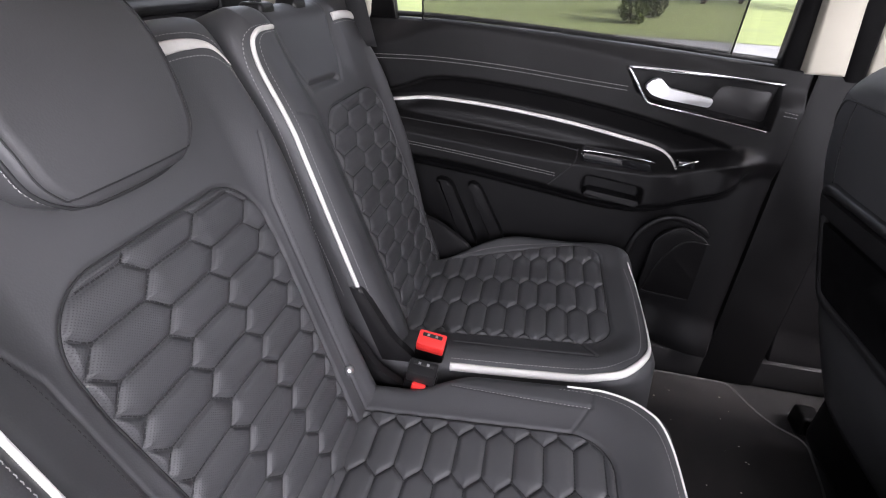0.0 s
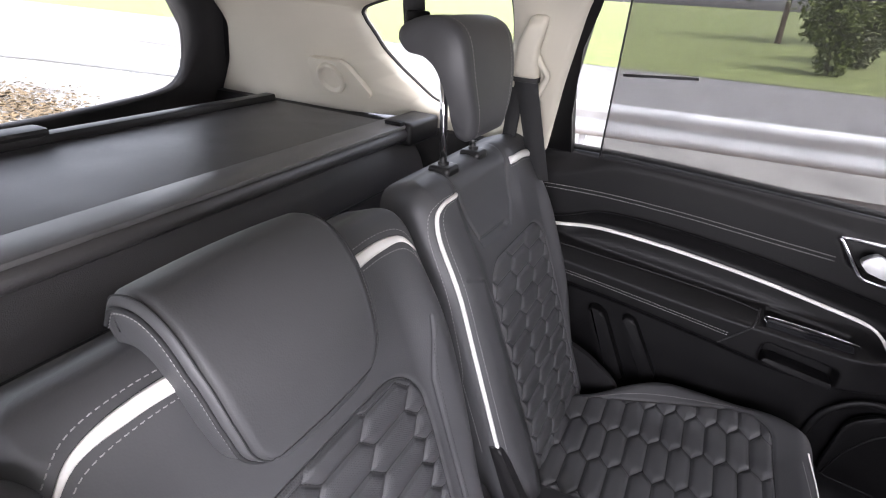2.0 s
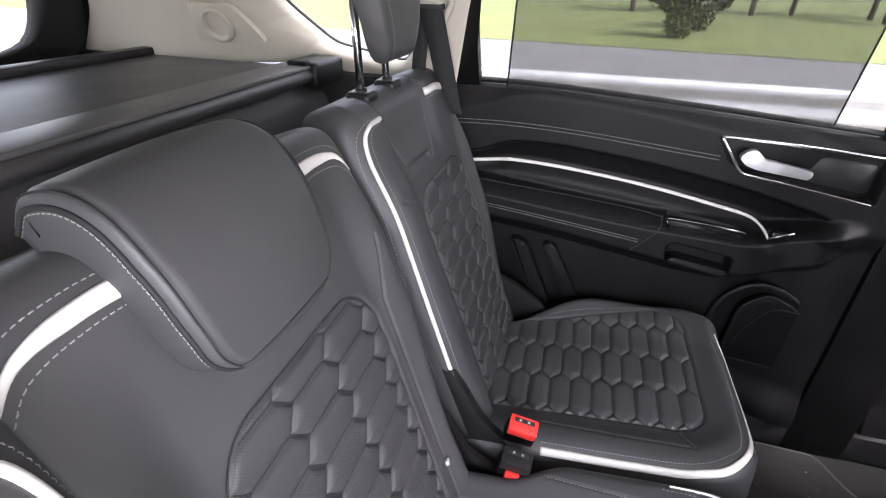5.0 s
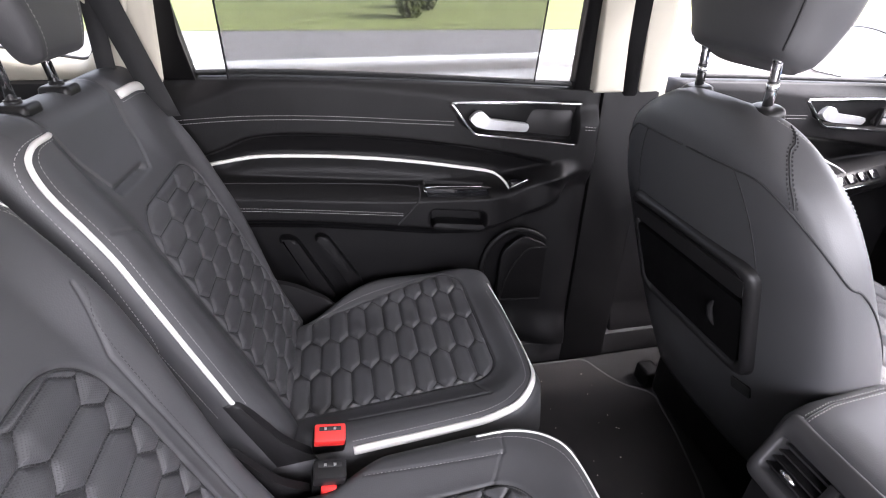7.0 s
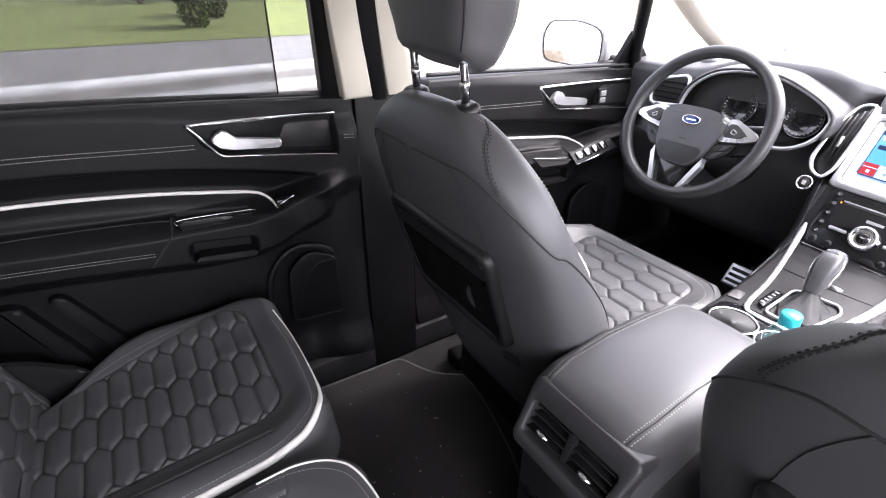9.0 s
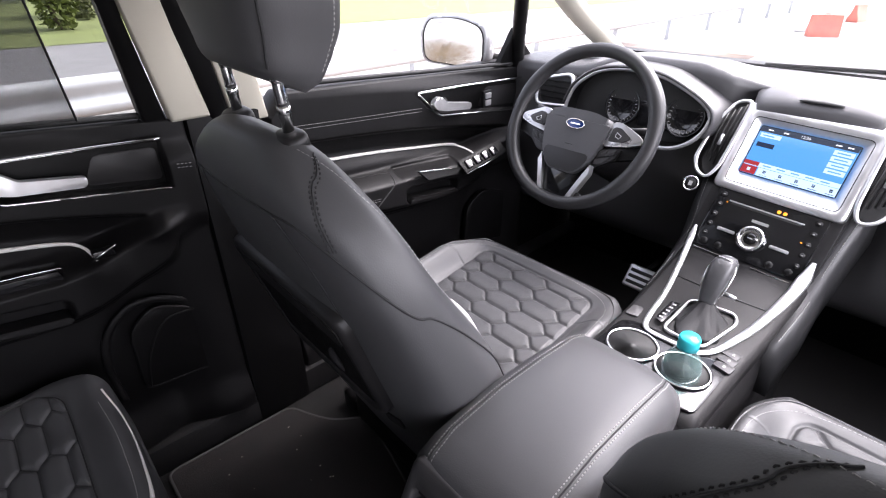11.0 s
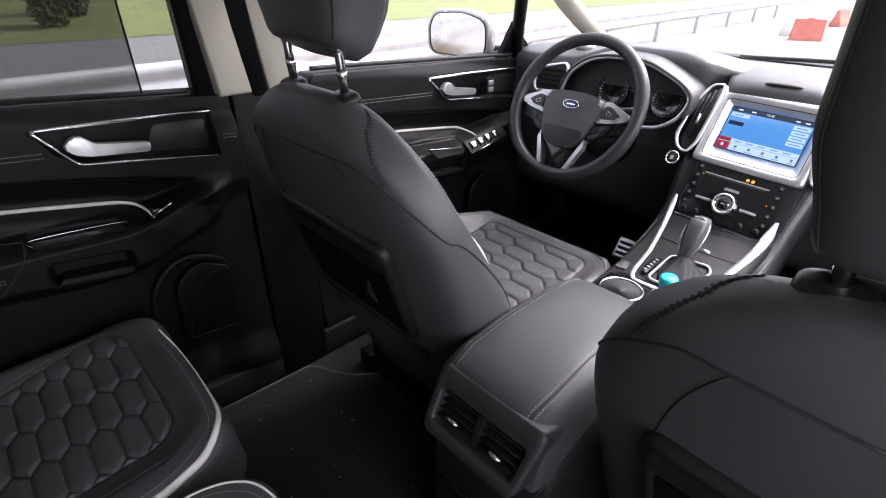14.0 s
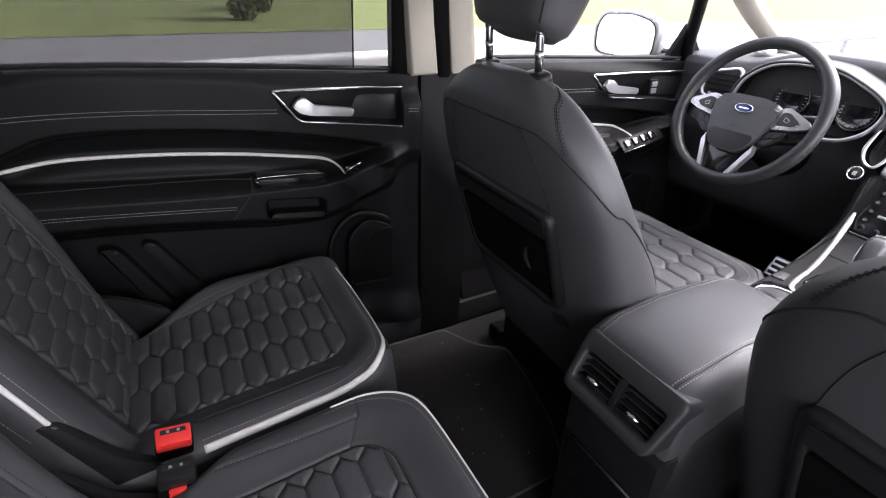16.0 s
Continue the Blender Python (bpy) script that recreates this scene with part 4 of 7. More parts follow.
# ---- front seats ----
def front_seat(sgn, O, name_label, sunk=0.0):
    """Front seat seen mostly from behind; O is the foot of its backrest's rear face."""
    seat = thing("front_seat", O, name_label, "car seat", "front seats")
    up, fw = Vector((-0.306, 0, 0.952)), Vector((0.952, 0, 0.306))
    inn = -sgn  # the side towards the middle of the car

    def P(y, t, n):
        v = up * t + fw * n
        return (v.x, y, v.z)

    hw_t = [(-0.12, 0.235), (0.0, 0.248), (0.2, 0.256), (0.3728, 0.252), (0.4456, 0.235), (0.502, 0.205), (0.537, 0.175), (0.562, 0.14), (0.582, 0.1), (0.592, 0.06)]
    nf_t = [(-0.12, 0.19), (0.0, 0.205), (0.1, 0.2), (0.2, 0.185), (0.3, 0.155), (0.4001, 0.125), (0.4729, 0.115), (0.522, 0.105), (0.562, 0.095), (0.582, 0.08), (0.592, 0.065)]
    nr_t = [(-0.12, 0.02), (0.1, 0.0), (0.482, 0.0), (0.542, 0.004), (0.572, 0.02), (0.592, 0.04)]
    hw_t, nf_t, nr_t = ([tuple(p) for p in smooth_path(q, 120)] for q in (hw_t, nf_t, nr_t))
    dp_t = [(t, float(np.interp(t, *zip(*nf_t))) - float(np.interp(t, *zip(*nr_t)))) for t in np.linspace(-0.12, 0.592, 60)]
    cn_t = [(t, (float(np.interp(t, *zip(*nf_t))) + float(np.interp(t, *zip(*nr_t)))) / 2) for t in np.linspace(-0.12, 0.592, 60)]
    rings, ts = [], np.concatenate([np.linspace(-0.12, 0.48, 26), np.linspace(0.49, 0.592, 18)])
    for t in ts:
        hw = float(np.interp(t, *zip(*hw_t)))
        dp = float(np.interp(t, *zip(*dp_t)))
        cn = float(np.interp(t, *zip(*cn_t)))
        ring = []
        for y, n in oval(hw, dp / 2, 3.2, 64):
            # the front hollows between the bolsters
            if n > 0:
                n -= 0.4 * dp * (1 - min(abs(y) / (hw * 0.8), 1) ** 2) * float(sm(0.56, 0.3, np.array(t)))
            ring.append(P(y, t, cn + n))
        rings.append(ring)
    back = part("backrest", loft("backrest", rings), LEATHER, seat, "smooth charcoal leather backrest shell")

    def rear(y, t, lift=0.0):
        hw, dp, cn = (float(np.interp(t, *zip(*q))) for q in (hw_t, dp_t, cn_t))
        k = min(abs(y) / hw, 0.999)
        return P(y, t, cn - dp / 2 * (1 - k ** 3.2) ** (1 / 3.2) - lift)

    def shell(phi, t, s, lift=0.0):
        """The shell's surface: phi runs from the rear's middle (0) round the flank to the front's (1)."""
        hw, dp, cn = (float(np.interp(t, *zip(*q))) for q in (hw_t, dp_t, cn_t))
        sn, cs_ = math.sin(phi * math.pi), math.cos(phi * math.pi)
        y, n = (hw + lift) * sn ** (2 / 3.2), -(dp / 2 + lift) * math.copysign(abs(cs_) ** (2 / 3.2), cs_)
        if n > 0:
            n -= 0.4 * dp * (1 - min(y / (hw * 0.8), 1) ** 2) * float(sm(0.56, 0.3, np.array(t)))
        return P(s * y, t, cn + n)

    def trail(pts, s, n=70, lift=0.0004):
        return np.array([shell(max(p, 0.001), t, s, lift) for p, t in smooth_path(pts, n)])

    centre = np.array(P(0, 0.3, 0.09))
    for s in (1, -1):
        run_ = trail([(0.0, 0.533), (0.12, 0.532), (0.22, 0.527), (0.28, 0.510), (0.36, 0.475), (0.46, 0.420), (0.56, 0.340), (0.64, 0.25), (0.70, 0.15), (0.74, 0.05), (0.76, -0.08)], s, 110)
        part("seam", sweep("seam", run_, 0.0016, 6), DARK_THREAD, back)
        edge = trail([(0.56, 0.580), (0.60, 0.562), (0.63, 0.537), (0.665, 0.485), (0.70, 0.4), (0.735, 0.3), (0.77, 0.18), (0.80, 0.05)], s, 90, 0.0008)
        part("stitching", stitch_row("stitching", edge, np.tile(np.array((0.3, s * 0.8, 0.2)), (90, 1)), 0.0065, 0.0009), THREAD, back, "pale grey stitching")
        pipe = trail([(0.735, 0.34), (0.765, 0.25), (0.795, 0.15), (0.82, 0.05), (0.83, -0.05)], s, 40, 0.001)
        part("piping", sweep("piping", pipe, [0.001, 0.002, 0.003, 0.0036] + [0.0042] * 36, 6), WHITE, back, "white leather piping")
        for k in (-0.017, 0.0, 0.017):
            arc = trail([(0.34 + k, 0.500), (0.38 + k, 0.527), (0.44 + k, 0.548), (0.52 + k, 0.562), (0.60 + k, 0.570), (0.65 + k, 0.571)], s, 90, 0.0)
            nor = arc - centre
            nor /= np.linalg.norm(nor, axis=1)[:, None]
            if k:
                part("stitching", stitch_row("stitching", arc + nor * 0.0006, nor, 0.0062, 0.0010), DARK_THREAD, back)
            else:
                part("seam", sweep("seam", arc + nor * 0.0004, 0.0010, 5), DARK_THREAD, back)
        part("seam", sweep("seam", trail([(0.135, 0.531), (0.145, 0.47), (0.15, 0.40), (0.155, 0.385)], s, 30, 0.0002), 0.0010, 5), DARK_THREAD, back)
    # map pocket: a hard panel with a raised frame
    def panel(pts, lift0, lift1, r, bevel=0.003):
        out = rounded(pts, r)
        bm = bmesh.new()
        lo = [bm.verts.new(rear(y, t, lift0)) for y, t in out]
        hi = [bm.verts.new(rear(y, t, lift1)) for y, t in out]
        bm.faces.new(hi)
        for i in range(len(out)):
            j = (i + 1) % len(out)
            bm.faces.new((lo[i], lo[j], hi[j], hi[i]))
        return bm

    edge_ = rounded([(-0.158, 0.155), (0.158, 0.155), (0.166, 0.392), (-0.166, 0.392)], 0.035, 6)

    def shell_ring(k, lift):
        return [rear(y * k, 0.275 + (t - 0.275) * (k if t > 0.275 else k - (1 - k) * 0.4), lift) for y, t in edge_]

    part("pocket_frame", loft("pocket_frame", [shell_ring(k, l) for k, l in ((1.0, -0.02), (1.0, 0.007), (0.985, 0.013), (0.95, 0.016), (0.905, 0.015), (0.885, 0.011), (0.875, 0.003))], caps=False), SATIN, seat, "satin black raised pocket frame")
    part("pocket_panel", panel([(-0.150, 0.15), (0.150, 0.15), (0.156, 0.38), (-0.156, 0.38)], -0.02, 0.006, 0.03), PLASTIC, seat, "hard black map pocket panel")
    part("pocket_lip", panel([(-0.149, 0.338), (0.149, 0.338), (0.152, 0.372), (-0.152, 0.372)], 0.0, 0.017, 0.006), SATIN, seat, "satin black pocket lip")
    part("pocket_flap", panel([(-0.136, 0.185), (0.136, 0.185), (0.146, 0.322), (-0.146, 0.322)], 0.0, 0.012, 0.012), PLASTIC, seat, "black plastic map pocket flap")
    hook = [rear(inn * (0.078 + 0.010 * q * q), 0.262 + 0.028 * q, 0.014) for q in np.linspace(-1, 1, 11)]
    part("pocket_hook", sweep("pocket_hook", hook, [0.001, 0.003, 0.0045, 0.005, 0.005, 0.005, 0.005, 0.005, 0.0045, 0.003, 0.001], 8), SATIN, seat, "satin finger hook")
    part("pocket_tag", panel([(-0.155, 0.105), (-0.115, 0.10), (-0.115, 0.128), (-0.155, 0.133)], 0.0, 0.003, 0.004), RUBBER, seat)
    # headrest
    for py in (-0.072, 0.072):
        a, b = P(py, 0.56, 0.070), P(py, 0.72, 0.108)
        part("post", sweep("post", [a, tuple(Vector(a).lerp(Vector(b), 0.5)), b], 0.0068, 14), CHROME, seat, "chrome headrest post with notches")
        for k in (0.33, 0.54, 0.75):
            c = Vector(a).lerp(Vector(b), k)
            part("notch", lathe("notch", [(0.0064, -0.0065), (0.0076, -0.0050), (0.0078, 0.0030), (0.0064, 0.0042)], 14, Matrix.Translation(c) @ Matrix.Rotation(radians(-5), 4, "Y")), CHROME, seat)
            part("notch_shadow", lathe("notch_shadow", [(0.0066, -0.0014), (0.0071, -0.0010), (0.0071, 0.0010), (0.0066, 0.0014)], 14, Matrix.Translation(c) @ Matrix.Rotation(radians(-5), 4, "Y") @ Matrix.Translation((0, 0, 0.0056))), RUBBER, seat)
        m = Matrix.Translation(P(py, 0.583, 0.073)) @ Matrix.Rotation(radians(-14), 4, "Y")
        part("post_collar", loft("post_collar", [[(u, v, w) for u, v in oval(0.018 * k, 0.026 * k, 2.8, 28)] for k, w in ((1.0, -0.012), (1.0, -0.002), (0.96, 0.0015), (0.80, 0.0045), (0.55, 0.0058))]), SATIN, seat, "black plastic post collar").matrix_local = m
    hx, hz = 0.514 - 0.600, 0.926 - 0.300 - sunk
    rings, ks = [], 26
    for k in range(ks + 1):
        s_ = k / ks
        z = 0.20 * s_
        end = min(z, 0.20 - z)
        rr = 0.024
        sh_ = rr * (1 - math.sqrt(max(1 - max(1 - end / rr, 0) ** 2, 0)))
        w = 0.098 + 0.022 * float(sm(0.0, 0.10, np.array(z))) - sh_ * 0.9
        d0 = -0.056 - 0.010 * float(sm(0.0, 0.09, np.array(z))) + sh_ * 0.9
        d1 = 0.036 + 0.026 * float(sm(0.0, 0.05, np.array(z))) - 0.02 * float(sm(0.10, 0.20, np.array(z))) - sh_ * 0.9
        cx, hd_ = (d0 + d1) / 2, (d1 - d0) / 2
        tip = 0.024 * float(sm(-0.01, 0.05, np.array(0.05 - z)))
        ring = []
        for dy, dx in oval(w, hd_, 3.6, 56):
            dz = -tip * (dx + hd_) / (2 * hd_) * max(1 - z / 0.05, 0)
            ring.append((hx + cx + dx - 0.04 * z, dy, hz + z + 0.016 + dz))
        rings.append(ring)
    hr = part("headrest", loft("headrest", rings), LEATHER, seat, "padded charcoal leather headrest", sharp=70)
    hv = np.array(rings)
    mid_ = hv.mean((0, 1))
    for j, th_, kind_ in ((33, 0.0016, 0), (51, 0.0016, 0), (25, 0.0, 1), (3, 0.0, 1)):
        run_ = hv[2:-2, j]
        nn_ = run_ - mid_
        nn_ /= np.linalg.norm(nn_, axis=1)[:, None]
        if kind_:
            part("stitching", stitch_row("stitching", smooth_path(run_ + nn_ * 0.0006, 160), np.repeat(nn_[len(nn_) // 2][None], 160, 0), 0.0055, 0.0008), THREAD, hr, "pale grey stitching")
        else:
            part("seam", sweep("seam", smooth_path(run_, 80), th_, 6), DARK_THREAD, hr)
    # cushion
    CT, o = 0.43, Vector((0.125, 0, 0.035))

    def ch(t):
        k = np.clip((t - (CT - 0.10)) / 0.10, 0, 1)
        return 0.245 + 0.0 * t - 0.075 * (1 - np.sqrt(1 - k ** 2))

    def q_sd(y, t):
        return box_sd(y, t, -0.165, 0.165, -0.3, 0.385, 0.03)

    cross = [[(s * 0.165, 0.30), (s * 0.20, 0.31), (s * 0.24, 0.305)] for s in (1, -1)]

    def height(y, t):
        sd = q_sd(y, t)
        d = np.minimum(ch(t) - np.abs(y), CT - t)
        n = roll(d, 0.032) + 0.032 * sm(0.0, 0.07, np.abs(y) - 0.165) * sm(0.40, 0.28, t) + 0.01 * sm(0.0, 0.05, sd) + quilt_relief(y, t, sd, 0.006, 0.085, 0.048, (0.0, 0.02), 0.55)
        for c in cross:
            n = n - 0.002 * np.exp(-(seam_dist(y, t, c) / 0.0022) ** 2)
        return n

    g = Face(basis(o, (0, 1, 0), (0.985, 0, 0.17), (-0.17, 0, 0.985)), height)
    me = g.skin("cushion", lambda t: -ch(t), ch, -0.02, CT, 180, 190, 0.10)
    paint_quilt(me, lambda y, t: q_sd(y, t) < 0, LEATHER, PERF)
    cus = skin_part("cushion", me, seat, "charcoal leather cushion with perforated hexagon quilting")
    part("quilt_stitching", quilt_thread(g, q_sd, (-0.165, 0.165, -0.02, 0.385), 0.085, 0.048, (0.0, 0.02), 0.55), DARK_THREAD, cus)
    rim = [(0.238, 0.05), (0.238, 0.22), (0.234, 0.32), (0.205, 0.39), (0.14, 0.42), (0.0, 0.426), (-0.14, 0.42), (-0.205, 0.39), (-0.234, 0.32), (-0.238, 0.22), (-0.238, 0.05)]
    part("piping", g.strip("piping", rim, 0.0034, 0.002, 120), LEATHER, cus, "thin charcoal piping")
    part("stitching", g.stitches("stitching", [(y * 0.94, t - 0.014) for y, t in rim], 0.007), THREAD, cus, "pale grey stitching")
    part("seat_base", box(0.08, 0.48, -0.20, 0.20, -0.24, -0.03, 0.02), PLASTIC, seat, "black plastic seat base with rails")
    return seat


front_seat(1, (0.60, 0.369, 0.30), "charcoal leather driver's seat with a map pocket and quilted cushion")
front_seat(-1, (0.61, -0.372, 0.26), "charcoal leather passenger seat with a map pocket and quilted cushion", 0.042)


# ---- doors ----
def curve(x, xs, zs):
    """A smooth line through the knots, read at x."""
    p = smooth_path(list(zip(xs, zs)), 200)
    return np.interp(x, p[:, 0], p[:, 1])


def door(name, x0, sx, dz, label, front=False):
    """Left door lining; features stand at x0 + sx * x along the car."""
    d = thing(name, (x0, 0.0, dz), label, "car door")
    xs0, xs1 = (-0.118, 0.49) if front else (-0.47, 0.512)
    clip = lambda pts: [(max(x, xs0 + 0.004), z) for x, z in pts if x > xs0 - 0.12]
    nx, nz = 250, 220
    xs, zs = np.linspace(xs0, xs1, nx), np.linspace(0.085, 0.815, nz)
    X, Z = np.meshgrid(xs, zs)
    top = np.interp(xs, [-0.47, -0.23, 0.08, 0.45, 0.51], [0.847, 0.847, 0.832, 0.807, 0.803])
    if front:
        top = top - 0.045 * sm(0.030, 0.0, xs - xs0)
    Z = 0.085 + (Z - 0.085) / (0.815 - 0.085) * (top[None, :] - 0.085)

    ridge = curve(X, [-0.47, -0.33, -0.255, -0.154, 0.009, 0.188, 0.377, 0.43], [0.67, 0.706, 0.732, 0.734, 0.720, 0.693, 0.651, 0.63])
    pipe_z = curve(X, [-0.47, -0.334, -0.24, -0.088, 0.064, 0.192, 0.274, 0.31], [0.65, 0.673, 0.680, 0.671, 0.653, 0.631, 0.614, 0.585])
    arm_hi = curve(X, [-0.47, -0.29, -0.067, 0.05, 0.10, 0.255, 0.323, 0.413, 0.45], [0.625, 0.612, 0.590, 0.580, 0.578, 0.573, 0.580, 0.611, 0.615])
    arm_lo = curve(X, [-0.47, -0.198, -0.016, 0.175, 0.314, 0.429, 0.45], [0.57, 0.547, 0.523, 0.497, 0.504, 0.557, 0.59])

    def surf(X, Z):
        y = np.full(X.shape, 0.785)
        y = y - 0.018 * sm(0.05, 0.0, np.abs(Z - (ridge + 0.045)) - 0.05)      # upper band bulges
        y = y + 0.030 * sm(0.004, -0.012, Z - ridge) * sm(0.46, 0.33, X)       # shadow gap under the ridge
        y = y - 0.022 * sm(0.02, -0.03, Z - (pipe_z - 0.004)) * sm(0.37, 0.25, X)
        y = y - 0.060 * sm(0.035, 0.0, Z - arm_hi) * sm(-0.03, 0.012, Z - arm_lo) * sm(0.49, 0.39, X)
        y = y + 0.016 * sm(0.0, -0.012, Z - (arm_lo - 0.03)) * sm(0.47, 0.36, X)
        y = y - 0.006 * sm(0.0, 0.05, X - 0.44)
        y = y - 0.020 * sm(0.20, 0.10, Z)
        # handle bowl, door pull and tray are sunk into the lining
        bowl = np.minimum(np.minimum(np.interp(X, [0.16, 0.194, 0.463], [0.787, 0.791, 0.777]) - Z, Z - np.interp(X, [0.163, 0.186, 0.219, 0.33, 0.462], [0.784, 0.744, 0.722, 0.703, 0.683])), np.minimum(0.464 - X, X - 0.159))
        y = y + (0.792 - y) * sm(-0.001, 0.005, bowl)
        pull = -box_sd(X, Z + 0.13 * (X - 0.17), 0.108, 0.246, 0.502, 0.553, 0.016)
        y = y + 0.034 * sm(0.0, 0.008, pull)
        slot = -box_sd(X, Z + 0.07 * (X - 0.17), 0.100, 0.252, 0.580, 0.603, 0.006)
        return y + 0.014 * sm(0.0, 0.006, slot)

    Y = surf(X, Z)
    v = np.stack([sx * X, Y, Z], -1).reshape(-1, 3)
    back = np.stack([sx * X, np.full(X.shape, 0.842), Z], -1)
    faces = []
    for r in range(nz - 1):
        for c in range(nx - 1):
            a = r * nx + c
            faces.append((a, a + 1, a + nx + 1, a + nx))
    ring = list(range(nx)) + [r * nx + nx - 1 for r in range(1, nz)] + [(nz - 1) * nx + c for c in range(nx - 2, -1, -1)] + [r * nx for r in range(nz - 2, 0, -1)]
    base = len(v)
    v = np.concatenate([v, back.reshape(-1, 3)[ring]])
    for i in range(len(ring)):
        j = (i + 1) % len(ring)
        faces.append((ring[j], ring[i], base + i, base + j))
    lining = part("lining", raw("lining", v.tolist(), faces), SOFT, d, "black soft-touch door lining")

    def on(x, z, lift=0.0):
        i = lambda a: np.interp(x, xs, a)
        col = int(np.clip(np.searchsorted(xs, x), 0, nx - 1))
        return (sx * x, float(np.interp(z, Z[:, col], Y[:, col])) - lift, z)

    def run(pts, lift=0.0, n=80):
        p = smooth_path(pts, n)
        return np.array([on(x, z, lift) for x, z in p])

    inward = np.array((0, -1.0, 0))
    st = [(-0.43, 0.769), (-0.369, 0.774), (-0.246, 0.777), (-0.095, 0.771), (0.08, 0.757), (0.172, 0.750)]
    for k in (0.0, -0.008):
        part("stitching", stitch_row("stitching", run([(x, z + k) for x, z in clip(st)], 0.001, 200), np.tile(inward, (200, 1)), 0.0055, 0.0005, 0.75), THREAD, lining, "pale grey stitching")
    st = [(-0.45, 0.606), (-0.278, 0.592), (-0.126, 0.576), (0.053, 0.555)]
    for k in (0.0, -0.006):
        part("stitching", stitch_row("stitching", run([(x, z + k) for x, z in clip(st)], 0.001, 200), np.tile(inward, (200, 1)), 0.0055, 0.0005, 0.75), THREAD, lining, "pale grey stitching")
    pipe = [(-0.46, 0.655), (-0.334, 0.673), (-0.24, 0.680), (-0.088, 0.671), (0.064, 0.653), (0.192, 0.631), (0.265, 0.616), (0.298, 0.598), (0.305, 0.586)]
    part("piping", sweep("piping", run(clip(pipe), 0.002, 110), [0.0042] * 100 + [0.0040, 0.0038, 0.0036, 0.0034, 0.0033, 0.0032, 0.003, 0.003, 0.003, 0.002], 8), WHITE, lining, "pale piping strip")
    # handle bezel
    bz = [(0.160, 0.787), (0.194, 0.791), (0.463, 0.777), (0.462, 0.682), (0.217, 0.720), (0.186, 0.742)]
    by = 0.772
    ring = np.array([(sx * x, by - 0.006, z) for x, z in rounded(bz, 0.012, 5)])
    part("bezel_recess", slab([(sx * x, z) for x, z in rounded(bz, 0.012, 5)], 0.7895, 0.80, 0.001, "y"), PLASTIC, d)
    top_edge = np.array([(sx * x, by - 0.005, z) for x, z in smooth_path([(0.463, 0.778), (0.38, 0.782), (0.30, 0.786), (0.22, 0.7885), (0.161, 0.7895)], 30)])
    low_edge = np.array([(sx * x, by - 0.005, z) for x, z in smooth_path([(0.161, 0.788), (0.178, 0.766), (0.194, 0.745), (0.207, 0.728), (0.215, 0.721), (0.226, 0.718), (0.28, 0.710), (0.37, 0.697), (0.462, 0.683)], 60)])
    part("bezel", sweep("bezel", top_edge, 0.0036, 8), CHROME, d, "chrome bezel trim")
    part("bezel", sweep("bezel", low_edge, [0.0036] * 30 + [0.0022] * 30, 8), CHROME, d, "chrome bezel trim")
    hp = rounded([(0.197, 0.757), (0.212, 0.773), (0.226, 0.774), (0.246, 0.756), (0.335, 0.742), (0.331, 0.725), (0.236, 0.735), (0.212, 0.742)], 0.005, 4)
    if front:
        hp = [(0.187 + (x - 0.197) * 0.73, z) for x, z in hp]
    part("door_handle", slab([(sx * x, z) for x, z in hp], by - 0.024, by - 0.008, 0.004, "y", 3), SILVER, d, "satin silver door handle")
    part("handle_pivot", slab([(sx * x, z) for x, z in rounded([(0.205, 0.760), (0.225, 0.768), (0.236, 0.748), (0.215, 0.745)], 0.004, 3)], by - 0.012, by + 0.004, 0.001, "y"), RUBBER, d)
    part("handle_cup", slab([(sx * a, b) for a, b in rounded([(0.355, 0.765), (0.455, 0.759), (0.455, 0.697), (0.332, 0.715)], 0.01)], 0.7885, 0.80, 0.002, "y"), SATIN, d, "dark finger bowl behind the handle")
    if front:
        part("lock_switch", box(sx * 0.330, sx * 0.354, by - 0.012, by, 0.714, 0.762, 0.004), SATIN, d, "door lock switch")
        part("lock_switch_key", box(sx * 0.334, sx * 0.350, by - 0.016, by - 0.008, 0.720, 0.736, 0.003), SILVER, d)
        part("lock_switch_key", box(sx * 0.334, sx * 0.350, by - 0.016, by - 0.008, 0.740, 0.756, 0.003), SILVER, d)
    pad_top = run(clip([(-0.40, 0.642), (-0.27, 0.632), (-0.12, 0.620), (0.02, 0.608), (0.092, 0.600)]), 0.0004, 60)
    part("pad_seam", sweep("pad_seam", pad_top, 0.0016, 6), DARK_THREAD, lining)
    pad = run([(0.092, 0.603), (0.085, 0.585), (0.060, 0.555), (0.034, 0.527)], 0.0006, 40)
    part("pad_seam", sweep("pad_seam", pad, 0.0018, 6), DARK_THREAD, lining)
    for k in (0.0, -0.007):
        part("stitching", stitch_row("stitching", run([(0.478, 0.727 + k), (0.506, 0.724 + k)], 0.001, 30), np.tile(inward, (30, 1)), 0.007, 0.0006), THREAD, lining, "pale grey stitching")
    # tray slot, pull and switch on the armrest
    if not front:
        part("tray", slab([(sx * a, b) for a, b in [(0.102, 0.606), (0.246, 0.596), (0.252, 0.578), (0.104, 0.586)]], 0.743, 0.757, 0.002, "y"), PIANO, d, "small black tray")
    if not front:
        part("tray_edge", sweep("tray_edge", np.array([(sx * a, 0.736, b) for a, b in smooth_path([(0.104, 0.598), (0.097, 0.613), (0.17, 0.611), (0.246, 0.604), (0.251, 0.597)], 30)]), 0.0010, 6), CHROME, d, "thin chrome tray edge")
